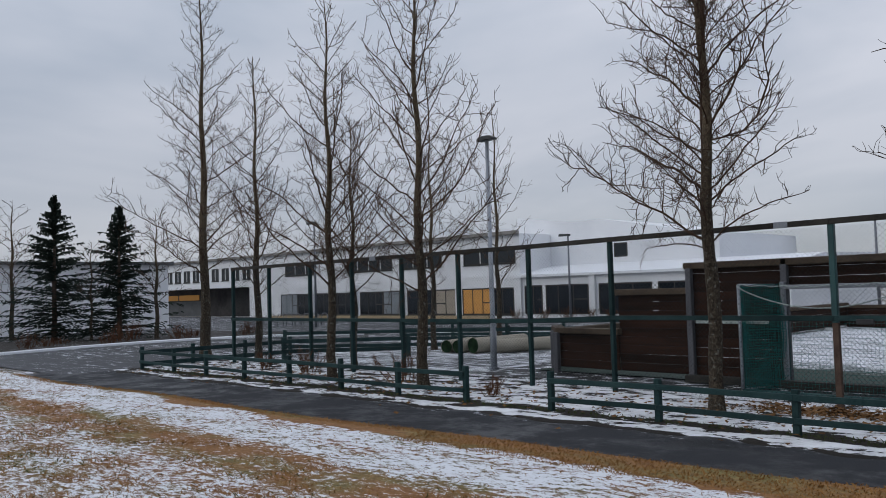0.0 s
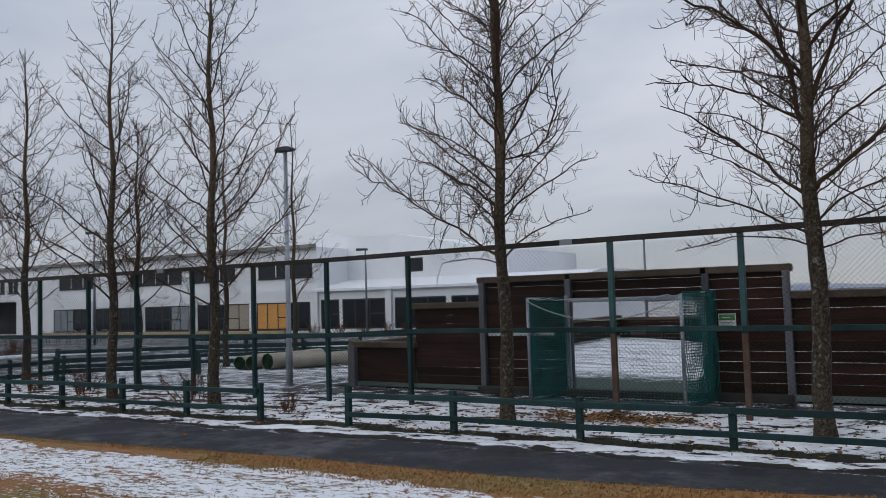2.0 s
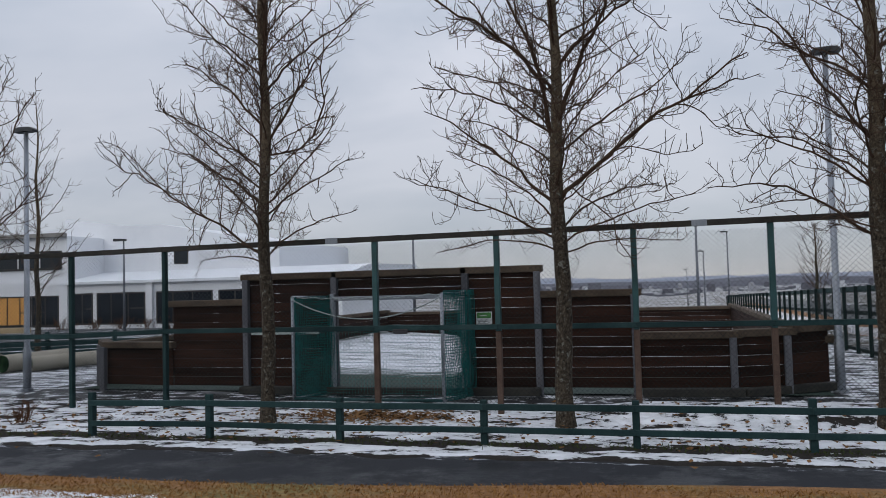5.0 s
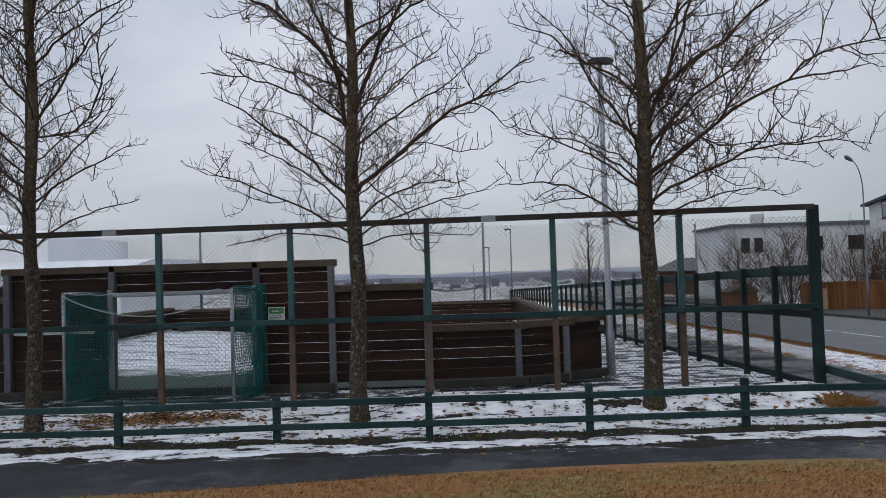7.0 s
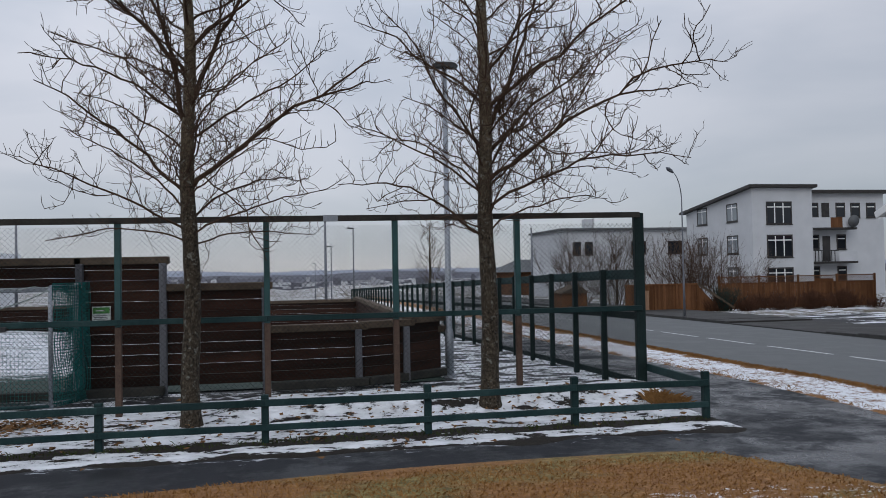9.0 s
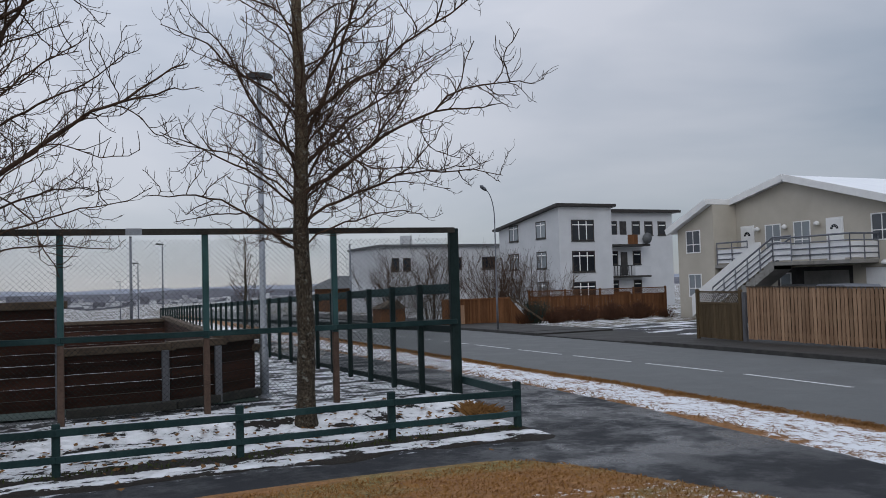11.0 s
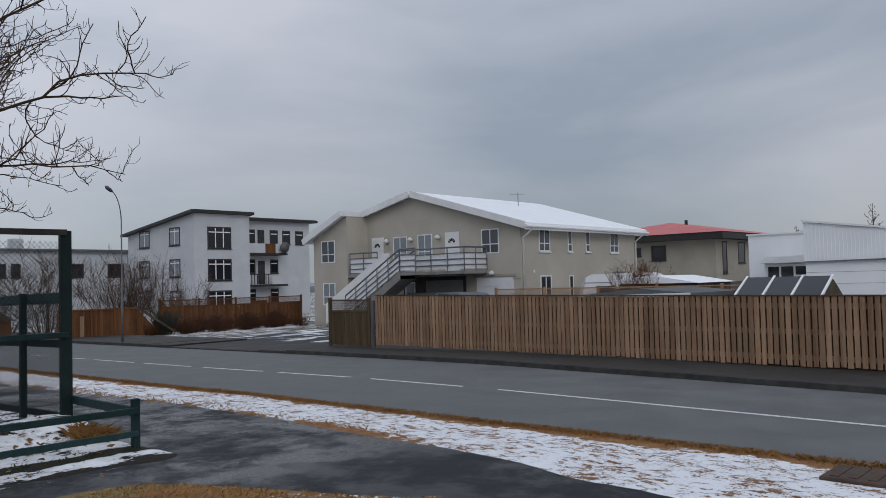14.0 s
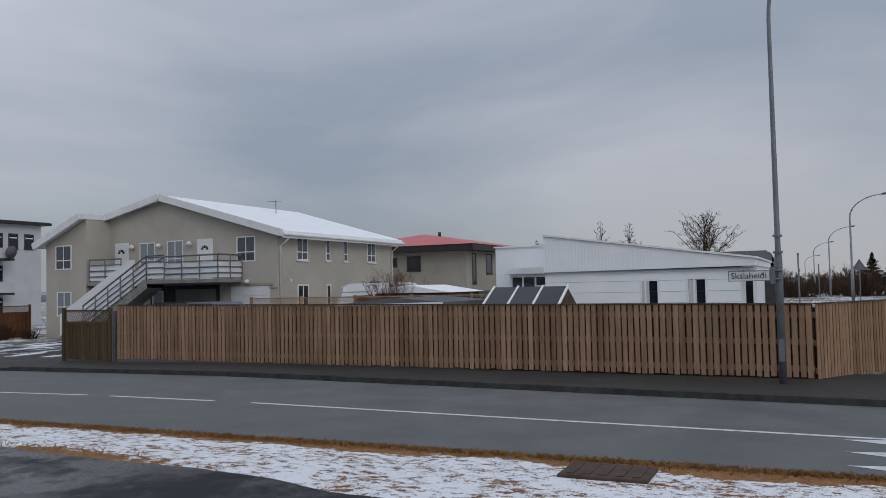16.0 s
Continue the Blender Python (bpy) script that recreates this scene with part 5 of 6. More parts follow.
rail_run((BX - 1.58, 32.3, 2.56), (BX - 1.58, 34.5, 2.56), posts=2)
# the two flights run down along the wall towards the driveway
y_top, y_low, xo = 29.1, 33.3, BX - 3.1
stair = part("stair", Mesh().prism([(y_top, 2.2), (y_top, 2.36), (y_low, -0.12), (y_low, -0.3)], xo + 0.02, xo + 1.08, "x"), M_CONC, HB, "concrete outside stair")
for k in range(14):
    u0, u1 = k / 14, (k + 1) / 14
    part("step", Mesh().box(xo, xo + 1.1, y_top + (y_low - y_top) * u0, y_top + (y_low - y_top) * u1 + 0.02, 2.38 - 2.5 * u1, 2.56 - 2.5 * u0, 0, None, 0.008), M_CONC, stair)
part("landing", Mesh().box(xo, BX - 1.8, 28.0, 29.1, 2.38, 2.56, 0, None, 0.02), M_CONC, HB)
rail_run((xo - 0.03, 29.1, 2.6), (xo - 0.03, 33.2, 0.3), 1.1, 4, 5, True)
rail_run((xo + 1.13, 29.1, 2.6), (xo + 1.13, 33.2, 0.3), 1.1, 2, 5, False)
rail_run((xo - 0.03, 28.0, 2.56), (xo - 0.03, 29.1, 2.56), 1.15, 4, 1, True)
part("stair_wall", Mesh().prism([(31.1, 2.45), (31.45, 2.45), (36.2, -0.2), (36.2, 0.95), (31.45, 3.6), (31.1, 3.6)], BX - 1.95, BX - 1.85, "x"), M_TRIM, HB, "white stair wall")
ant = thing("roof_antenna", "thin television antenna on the snowy roof", "antenna", at=pose(39.6, 29.0, 6.35))
part("mast", Mesh().tube([(0, 0, -0.4), (0, 0, 0.85)], 0.025, 6), M_GALVD, ant)
part("rod", Mesh().tube([(-0.4, 0.3, 0.75), (0.3, -0.2, 0.75)], 0.015, 5), M_GALVD, ant)

# white apartment house
HW = thing("white_apartment_house", "white three-storey apartment house with dark window frames", "house")
AX, AY = 37.0, 60.0
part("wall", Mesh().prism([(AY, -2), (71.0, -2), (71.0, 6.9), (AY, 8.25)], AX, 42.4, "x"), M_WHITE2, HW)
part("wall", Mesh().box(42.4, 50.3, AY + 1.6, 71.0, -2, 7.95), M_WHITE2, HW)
part("roof", Mesh().prism([(AY - 0.5, 8.28), (71.5, 6.85), (71.5, 7.05), (AY - 0.5, 8.5)], AX - 0.5, 42.6, "x"), M_DARKTRIM, HW, "dark roof edge")
part("roof", Mesh().box(42.6, 50.9, AY + 1.0, 71.5, 7.95, 8.17), M_DARKTRIM, HW)
part("roof", Mesh().box(42.65, 50.8, AY + 1.1, 71.4, 8.18, 8.22), M_GREYROOF, HW)
DK = dict(mat=M_DARKTRIM, frame=0.11, bar=M_TRIM)
for z, g in ((5.3, M_GLASS), (2.61, M_GLASS), (-0.05, M_GLASS)):
    window(HW, "y-", 38.24, z, 2.31, 1.84, AY, mullions=(0.33, 0.66), transoms=((0.76, 0.0, 1.0),), **DK)
    window(HW, "x-", 62.15, z + 0.37, 1.72, 1.55, AX, mullions=(0.5,), transoms=((0.78, 0.0, 1.0),), glass=M_GLASSP, **DK)
    window(HW, "x-", 67.15, z + 0.38, 1.8, 1.55, AX, mullions=(0.5,), transoms=((0.78, 0.0, 1.0),), glass=M_GLASSP, **DK)
    window(HW, "y-", 45.73, z + 0.6, 0.9, 1.27, AY + 1.6, transoms=((0.72, 0, 1),), **DK)
    window(HW, "y-", 43.16, z + 0.6, 0.95, 1.27, AY + 1.6, transoms=((0.72, 0, 1),), **DK)
for x in (47.14, 48.64):
    window(HW, "y-", x, 5.88, 0.92, 1.28, AY + 1.6, transoms=((0.72, 0, 1),), **DK)
for z in (4.95, 2.15):
    d = part("balcony_door", Mesh().box(44.4, 45.12, AY + 1.57, AY + 1.62, z + 0.1, z + 2.2), M_SHADE, HW, "dark balcony door")
    b = part("balcony", Mesh().box(42.45, 46.75, AY + 0.3, AY + 1.6, z - 0.12, z + 0.06, 0, None, 0.01), M_DARKTRIM, HW, "small balcony slab")
    if z > 4:
        part("balcony_front", Mesh().box(42.45, 44.3, AY + 0.32, AY + 0.38, z + 0.06, z + 0.9), M_WHITE2, b)
        part("balcony_front", Mesh().box(44.32, 45.4, AY + 0.32, AY + 0.36, z + 0.06, z + 0.9), M_FENCEB, b, "reddish slatted balcony front")
        part("balcony_front", Mesh().box(45.42, 46.75, AY + 0.32, AY + 0.38, z + 0.06, z + 0.9), M_WHITE2, b)
    else:
        part("balcony_front", Mesh().box(45.0, 46.7, AY + 0.32, AY + 0.38, z + 0.06, z + 0.85), M_WHITE2, b)
        for k in range(8):
            part("baluster", Mesh().box(42.5 + k * 0.3, 42.56 + k * 0.3, AY + 0.33, AY + 0.37, z + 0.06, z + 0.95), M_BLACK, b)
        part("handrail", Mesh().box(42.45, 45.0, AY + 0.32, AY + 0.38, z + 0.93, z + 1.0), M_BLACK, b)
part("cellar_door", Mesh().box(43.3, 45.3, AY + 1.56, AY + 1.6, -0.4, 0.8), M_FENCEB, HW, "dark red cellar entrance")
dish = Mesh().tube([(46.2, 60.0, 5.5), (46.2, 60.1, 5.52), (46.2, 60.28, 5.56)], [0.52, 0.46, 0.06], 18)
single("satellite_dish", dish, M_GREYROOF, "grey satellite dish on the balcony", "satellite dish", smooth=True)

# pale long block behind the bushes
HL = thing("pale_house", "long pale two-storey house behind bare bushes", "house")
part("wall", Mesh().box(26.5, 44, 76, 86, -4, 5.7), M_WHITE2, HL)
part("roof", Mesh().box(26.2, 44.3, 75.6, 86.4, 5.7, 5.92), M_GREYROOF, HL)
for x in (27.6, 28.8, 33.6, 37.5, 41):
    window(HL, "y-", x, 3.3, 0.8 if x < 30 else 1.6, 1.3, 76, **DK)
part("chimney", Mesh().box(30, 31, 79, 80, 5.9, 7.0), M_WHITE2, HL)
HD = thing("dark_roofed_house", "brown house with a dark hipped roof", "house")
part("wall", Mesh().box(26.0, 33, 92, 100, -4, 1.8), M_FENCEB, HD)
part("roof", Mesh().add([(25.2, 91, 1.7), (33.8, 91, 1.7), (33.8, 101, 1.7), (25.2, 101, 1.7), (27.5, 96, 3.2), (32.2, 96, 3.2)], [(0, 1, 5, 4), (1, 2, 5), (2, 3, 4, 5), (3, 0, 4), (0, 1, 2, 3)]), M_GREYROOF, HD)

# house with the red roof
HR = thing("red_roofed_house", "sand-coloured house with a red hipped roof", "house")
RX, RY = 60.4, 25.9
part("wall", Mesh().box(RX, 74, RY, 38, -2, 4.9), M_BEIGE2, HR)
part("soffit", Mesh().box(RX - 1.0, 75, RY - 1.0, 39, 4.75, 5.25), M_DARKTRIM, HR, "dark deep eaves")
part("roof", Mesh().add([(RX - 1.1, RY - 1.1, 5.25), (75.1, RY - 1.1, 5.25), (75.1, 39.1, 5.25), (RX - 1.1, 39.1, 5.25), (65.5, 32, 6.55), (69.5, 32, 6.55)], [(0, 1, 5, 4), (1, 2, 5), (2, 3, 4, 5), (3, 0, 4), (3, 2, 1, 0)]), M_RED, HR, "red sheet metal roof")
part("roof_vent", Mesh().tube([(66.5, 31, 6.2), (66.5, 31, 6.75)], 0.14, 8), M_BLACK, HR)
window(HR, "x-", 29.93, 3.24, 1.27, 1.2, RX, mat=M_DARKTRIM, frame=0.11)
window(HR, "x-", 32.1, 3.65, 0.58, 0.7, RX, **DK)
window(HR, "y-", 61.6, 2.1, 0.9, 2.5, RY, mat=M_DARKTRIM, frame=0.11)
window(HR, "y-", 64.7, 2.9, 1.4, 1.7, RY, mat=M_DARKTRIM, frame=0.11)
part("snow_patch", Mesh().add([(RX - 0.6, 33.5, 5.42), (RX + 0.9, 32.8, 5.78), (RX + 2.4, 33.4, 6.07), (RX + 0.8, 34.6, 5.78)], [(0, 1, 2, 3)]), M_SNOWROOF, HR)
part("balcony", Mesh().box(RX + 1, 73, RY - 1.6, RY, 1.0, 1.5), M_GREYROOF, HR)

# white bungalow behind the board fence
HV = thing("white_bungalow", "low white clad bungalow with a long sloping roof", "house")
VX = 38.0
part("wall", Mesh().box(VX, 50, 3.55, 12.3, -1, 2.5), M_CLAD, HV)
part("upper_wall", Mesh().prism([(2.88, 2.56), (12.3, 2.50), (12.3, 4.22), (2.88, 2.86)], VX - 0.12, 50, "x"), M_CLAD, HV, "white corrugated upper wall")
for k in range(60):
    y = 2.95 + k * 0.158
    zt = 2.86 + (4.22 - 2.86) * (y - 2.88) / 9.42
    part("rib", Mesh().box(VX - 0.135, VX - 0.12, y, y + 0.05, 2.57, zt - 0.02), M_CLAD, HV)
for z in (0.5, 1.0, 1.5, 2.0):
    part("board_joint", Mesh().box(VX - 0.006, VX, 3.55, 12.3, z, z + 0.012), M_CONC, HV)
part("drip_edge", Mesh().box(VX - 0.15, VX, 3.0, 12.3, 2.46, 2.5), M_GALVD, HV)
part("roof_edge", Mesh().prism([(2.8, 2.86), (12.35, 4.24), (12.35, 4.32), (2.8, 2.95)], VX - 0.22, 50.2, "x"), M_TRIM, HV)
part("wall", Mesh().box(42.0, 50, 12.3, 16.33, -1, 3.95), M_CLAD, HV)
part("roof_edge", Mesh().box(41.9, 50, 12.3, 16.4, 3.95, 4.03), M_TRIM, HV)
part("porch_roof", Mesh().prism([(12.32, 2.5), (15.3, 2.5), (14.9, 2.8), (12.32, 2.85)], 40.4, 42, "x"), M_TRIM, HV)
window(HV, "x-", 13.1, 1.0, 2.05, 1.45, 41.0, mullions=(0.33, 0.66), transoms=((0.6, 0.0, 0.33),), frame=0.12)
part("wall", Mesh().box(41.03, 42.0, 12.35, 15.2, -1, 2.5), M_CLAD, HV)
window(HV, "x-", 6.97, 0.6, 0.87, 1.48, VX, mullions=(0.72,), frame=0.09)
window(HV, "x-", 4.91, 0.6, 0.89, 1.51, VX, mullions=(0.62,), frame=0.09)
for y, w in ((7.42, 0.33), (5.36, 0.34)):
    part("curtain", Mesh().box(VX - 0.014, VX - 0.008, y, y + w, 0.7, 2.0), M_CURTAIN, HV, "pale curtain behind the pane")
part("end_wall", Mesh().box(39.2, 50, 2.95, 3.55, -1, 2.56), M_CLAD, HV)
window(HV, "x-", 3.05, 0.6, 0.42, 1.7, 39.2, frame=0.06)
part("back_roof", Mesh().box(46, 52, 2.9, 5.5, 2.9, 3.45), M_GREYROOF, HV, "grey roof of the rear wing")
part("rear_wing", Mesh().box(46.2, 52, 3.1, 5.4, -1, 2.9), M_CLAD, HV)
# solid block, the porch's shade is in its dark colour
part("porch", Mesh().box(45, 46, 2.3, 3.0, -1, 2.4), M_SHADE, HV, "porch with its shade painted dark")

# the school
SC = thing("school", "long white school building with rows of dark windows", "school")
Y0 = 45.5
part("wall", Mesh().box(-73.0, -37.6, Y0, 49.5, -1, 3.0), M_WHITE, SC)
part("wall", Mesh().box(-125.0, -37.5, Y0 + 0.3, 49.5, 3.0, 6.0), M_WHITE, SC, "upper storey")
part("roof_edge", Mesh().box(-125.4, -37.5, Y0 - 0.1, Y0 + 0.3, 5.95, 6.2), M_CONC, SC, "grey roof edge")
part("upper_floor", Mesh().box(-110, -41, 52, 62, 5.5, 7.0), M_WHITE, SC)
part("wall", Mesh().box(-37.6, -18.0, Y0, 60, -1, 2.75), M_WHITE, SC)
part("roof", Mesh().prism([(Y0 - 0.3, 2.75), (Y0 - 0.3, 2.92), (Y0 + 4, 3.6), (60, 3.7), (60, 2.75)], -37.5, -17.6, "x"), M_SNOWROOF, SC, "low roof under snow")
part("tower_wall", Mesh().prism([(-40.7, 2.9), (-24.0, 2.9), (-24.0, 5.3), (-27.0, 5.7), (-32.8, 6.8), (-35.5, 6.8), (-40.7, 7.5)], Y0 + 4.02, 62, "y"), M_WHITE, SC, "white upper hall")
window(SC, "y-", -31.9, 4.0, 1.1, 1.0, Y0 + 4.02, glass=M_GLASS, mat=M_DARKTRIM, frame=0.08, sill=False)
SCH = dict(frame=0.1, mat=M_DARKTRIM)
for a, b, g1, g2 in ((-67.6, -62.7, M_GLASSP, M_GLASS), (-61.8, -56.3, M_GLASS, M_GLASS), (-55.4, -50.2, M_GLASS, M_GLASSP), (-49.3, -43.7, M_GLASS, M_LITWALL), (-43.05, -37.9, M_LITROOM, M_GLASS)):
    mid = a + (b - a) * 0.58
    window(SC, "y-", a, 0.08, mid - a, 2.0, Y0, mullions=(0.36, 0.7), transoms=((0.45, 0.7, 1.0),), glass=g1, **SCH)
    window(SC, "y-", mid + 0.03, 0.08, b - mid - 0.03, 2.0, Y0, mullions=(0.5,), transoms=((0.45, 0.0, 0.5),), glass=g2, **SCH)
for a, b in ((-36.9, -35.3), (-35.0, -31.4), (-30.6, -26.6), (-26.2, -22.4), (-22.0, -18.4)):
    window(SC, "y-", a, 0.12, b - a, 2.05, Y0, mullions=(0.3, 0.65) if b - a > 2 else (0.5,), transoms=((0.5, 0.65, 1.0),), sill=False, **SCH)
for x in (-43.4, -49.75, -55.85, -62.25, -37.3, -31.0):
    part("pilaster", Mesh().box(x - 0.22, x + 0.22, Y0 - 0.22, Y0, -1, 2.75), M_WHITE, SC)
for a, b in ((-67.2, -62.2), (-57.6, -51.4), (-50.5, -45.5), (-43.1, -37.9)):
    n = max(2, int((b - a) / 1.5))
    window(SC, "y-", a, 3.85, b - a, 1.2, Y0 + 0.3, mullions=tuple(i / n for i in range(1, n)), bar=M_TRIM, **SCH)
for k in range(22):
    x = -119.5 + k * 2.12
    window(SC, "y-", x, 3.75, 1.45, 1.35, Y0 + 0.3, mullions=(0.5,), bar=M_TRIM, **SCH)
# back of the entrance, its shade painted as a dark colour
part("entrance", Mesh().box(-125, -73, Y0 + 3.5, 49.5, -1, 3.0), M_SHADE, SC, "recessed entrance with its shade painted dark")
glow = part("entrance_glow", Mesh().box(-108, -90, Y0 + 3.4, Y0 + 3.47, 1.7, 2.35), M_LITROOM, SC, "lit strip window in the entrance")
for x in (-104, -99, -95):
    part("mullion", Mesh().box(x - 0.1, x + 0.1, Y0 + 3.36, Y0 + 3.4, 1.7, 2.35), M_DARKTRIM, glow)
part("entrance_wall", Mesh().box(-108, -88, Y0 + 3.38, Y0 + 3.48, -1, 1.6), M_GREYROOF, SC)
for x in (-73.3,):
    part("column", Mesh().box(x - 0.3, x + 0.3, Y0 + 0.2, Y0 + 0.7, -1, 3.0), M_WHITE, SC)
single("sandy_wall", Mesh().box(-62, -36, Y0 - 5, Y0 - 4.6, -0.5, 0.22, 0, None, 0.03), M_TANWALL, "low sandy yard wall in front of the school", "wall")
HS = thing("white_gym", "plain white building behind the spruces", "building")
part("wall", Mesh().box(-70, -53, 2, 26.5, -1, 4.3), M_WHITE, HS)
part("roof", Mesh().box(-70.3, -52.7, 1.7, 26.8, 4.3, 4.5), M_GREYROOF, HS)


# ---- across the road: fences, gardens ----
def board_fence(a, b, z0, za, zb, pitch, w, label):
    """Upright boards nailed on three rails between two points, with a thin cap."""
    a, b = Vector((*a, 0)), Vector((*b, 0))
    d = (b - a)
    n = int(d.length / pitch)
    f = thing("board_fence", label, "fence")
    rot = math.degrees(math.atan2(d.y, d.x))
    rng = random.Random(7)
    shapes = [Mesh().box(-w / 2 * q, w / 2 * q, -0.011, 0.011, 0, 1.0, 0, None, 0.004).data("board", [M_FENCE]) for q in (0.94, 1.0, 1.05)]
    for i in range(n):
        u = (i + 0.5) / n
        p = a + d * u
        top = za + (zb - za) * u + rng.uniform(-0.006, 0.006)
        low = z0 + rng.uniform(0.02, 0.05)
        ob = part("board", shapes[rng.randrange(3)], M_FENCE, f, at=pose(p.x, p.y, low, 0, rng.uniform(-0.35, 0.35), rot) @ Matrix.Diagonal((1, 1, top - low, 1)))
    nrm = Vector((-d.y, d.x, 0)).normalized()
    if nrm.x < 0:
        nrm = -nrm
    for q in (0.14, 0.5, 0.86):
        part("rail", Mesh().beam(a + nrm * 0.03 + Vector((0, 0, z0 + (za - z0) * q)), b + nrm * 0.03 + Vector((0, 0, z0 + (zb - z0) * q)), 0.035, 0.11, 0, 0.004), M_FENCE, f)
    part("cap", Mesh().beam(a + Vector((0, 0, za + 0.012)), b + Vector((0, 0, zb + 0.012)), 0.07, 0.025), M_CAP, f, "thin weathered cap strip")
    # second skin of boards on the garden side, gap shade painted into its colour
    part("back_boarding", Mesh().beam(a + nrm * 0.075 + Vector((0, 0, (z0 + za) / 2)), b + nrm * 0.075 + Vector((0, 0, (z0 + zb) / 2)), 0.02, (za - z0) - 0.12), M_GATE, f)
    return f


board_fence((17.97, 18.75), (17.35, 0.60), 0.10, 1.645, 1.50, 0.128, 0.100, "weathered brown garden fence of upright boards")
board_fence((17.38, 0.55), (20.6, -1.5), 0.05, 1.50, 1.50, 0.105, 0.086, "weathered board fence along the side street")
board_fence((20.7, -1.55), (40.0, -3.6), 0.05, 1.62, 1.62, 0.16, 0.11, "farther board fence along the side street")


def lattice(a, b, z0, z1, pitch=0.11, w=0.022):
    m = chain_link(a, ((Vector(b) - Vector(a)).normalized().x, (Vector(b) - Vector(a)).normalized().y), (Vector(b) - Vector(a)).length, z0, z1, pitch, w * 0.5)
    return m


def lattice_fence(a, b, z0, zm, z1, label, material=None, posts=2):
    f = thing("lattice_fence", label, "fence")
    material = material or M_FENCEB
    av, bv = Vector((*a, 0)), Vector((*b, 0))
    n = max(2, int((bv - av).length / 0.13))
    shape = Mesh().box(-0.06, 0.06, -0.01, 0.01, 0, 1, 0, None, 0.003).data("board", [material])
    rot = math.degrees(math.atan2((bv - av).y, (bv - av).x))
    for i in range(n):
        p = av.lerp(bv, (i + 0.5) / n)
        part("board", shape, material, f, at=pose(p.x, p.y, z0, 0, 0, rot) @ Matrix.Diagonal((1, 1, zm - z0, 1)))
    part("rail", Mesh().beam(av + Vector((0, 0, zm)), bv + Vector((0, 0, zm)), 0.05, 0.06), material, f)
    part("rail", Mesh().beam(av + Vector((0, 0, z1)), bv + Vector((0, 0, z1)), 0.05, 0.05), material, f)
    part("lattice", lattice(a, b, zm, z1), material, f, "diagonal lattice top")
    for k in range(posts):
        p = av.lerp(bv, k / (posts - 1))
        part("post", Mesh().box(p.x - 0.05, p.x + 0.05, p.y - 0.05, p.y + 0.05, z0 - 0.1, z1 + 0.08, 0, None, 0.008), material, f)
    return f


lattice_fence((18.25, 21.2), (18.05, 19.1), 0.05, 1.15, 1.50, "olive-brown gate panel with a lattice top", M_GATE)
single("peeling_post", Mesh().box(17.95, 18.06, 18.84, 18.96, 0.0, 1.5, 0, None, 0.015), M_GREYPOST, "weathered gate post with peeling white paint", "post")
lattice_fence((23.5, 41.5), (33.2, 41.5), -0.5, 1.02, 1.38, "reddish-brown fence with a lattice top behind shrubs", None, 5)
lattice_fence((29.0, 22.6), (29.5, 10.0), 0.1, 1.32, 1.62, "brown garden fence with a lattice top", M_FENCE, 6)
pf = thing("panel_fence", "brown stained panel fence beside the driveway", "fence")
shape = Mesh().box(-0.07, 0.07, -0.012, 0.012, 0, 1, 0, None, 0.004).data("board", [M_FENCEB])
for i in range(27):
    part("board", shape, M_FENCEB, pf, at=pose(17.5 + i * 0.145, 40, -0.4) @ Matrix.Diagonal((1, 1, 1.5, 1)))
for x in (17.4, 19.0, 20.2, 21.4):
    part("post", Mesh().box(x - 0.06, x + 0.06, 39.9, 40.0, -0.5, 1.05, 0, None, 0.01), M_FENCEB, pf)
part("top_rail", Mesh().box(17.3, 21.4, 39.93, 40.06, 1.06, 1.13), M_FENCEB, pf)
part("slanted_rail", Mesh().beam((21.35, 39.8, 1.1), (22.7, 38.6, -0.15), 0.07, 0.1), M_CAP, pf, "pale slanted end rail")
part("brace_panel", Mesh().prism([(21.4, -0.4), (22.7, -0.4), (21.4, 0.95)], 39.8, 39.84, "y"), M_FENCEB, pf)
part("pale_batten", Mesh().box(18.4, 18.6, 39.86, 39.9, -0.4, 0.8), M_FENCE, pf)
for i in range(15):
    x = 22.2 + i * 0.62
    bush(x, 39.6 + 0.5 * math.sin(i * 2.1) - 0.22 * (i % 3), 0.8 + 0.25 * math.sin(i * 1.7), 1.9, 200 + i, 60, M_HEDGE, "leafless red-brown hedge shrub along the driveway", -0.35, "hedge shrubs")
bush(22.6, 39.3, 1.3, 1.6, 260, 40, M_NEEDLE, "dark evergreen shrub beside the panel fence", -0.3)
for i, (x, y, h, w) in enumerate(((24.5, 48, 4.6, 5.0), (27.0, 47, 4.2, 5.0), (21.0, 50, 5.2, 3.0), (18.9, 52, 4.8, 4.0), (26.2, 50, 4.4, 5.0), (30.0, 48.5, 2.6, 3.0))):
    bush(x, y, h, w, 300 + i, 30, M_TWIG, "large bare multi-stemmed bush behind the fence", -0.5, "bare bushes", 0.65)
bush(30.9, 40.9, 0.9, 1.2, 320, 26, M_BUSH, "small bare shrub at the house corner", -0.2)

# caravan, sheds and cold frames in the garden
cv = thing("caravan", "white touring caravan parked behind the fence", "caravan", at=pose(37.0, 20.9, 0.0, 0, 0, -54))
prof_ = [(-1.9, 0.5), (-2.0, 1.2), (-1.8, 2.0), (-1.4, 2.2), (1.6, 2.22), (1.9, 2.1), (2.0, 1.3), (1.9, 0.5)]
part("body", Mesh().prism(prof_, -1.05, 1.05, "y"), M_PLASTIC, cv, "smooth white shell")
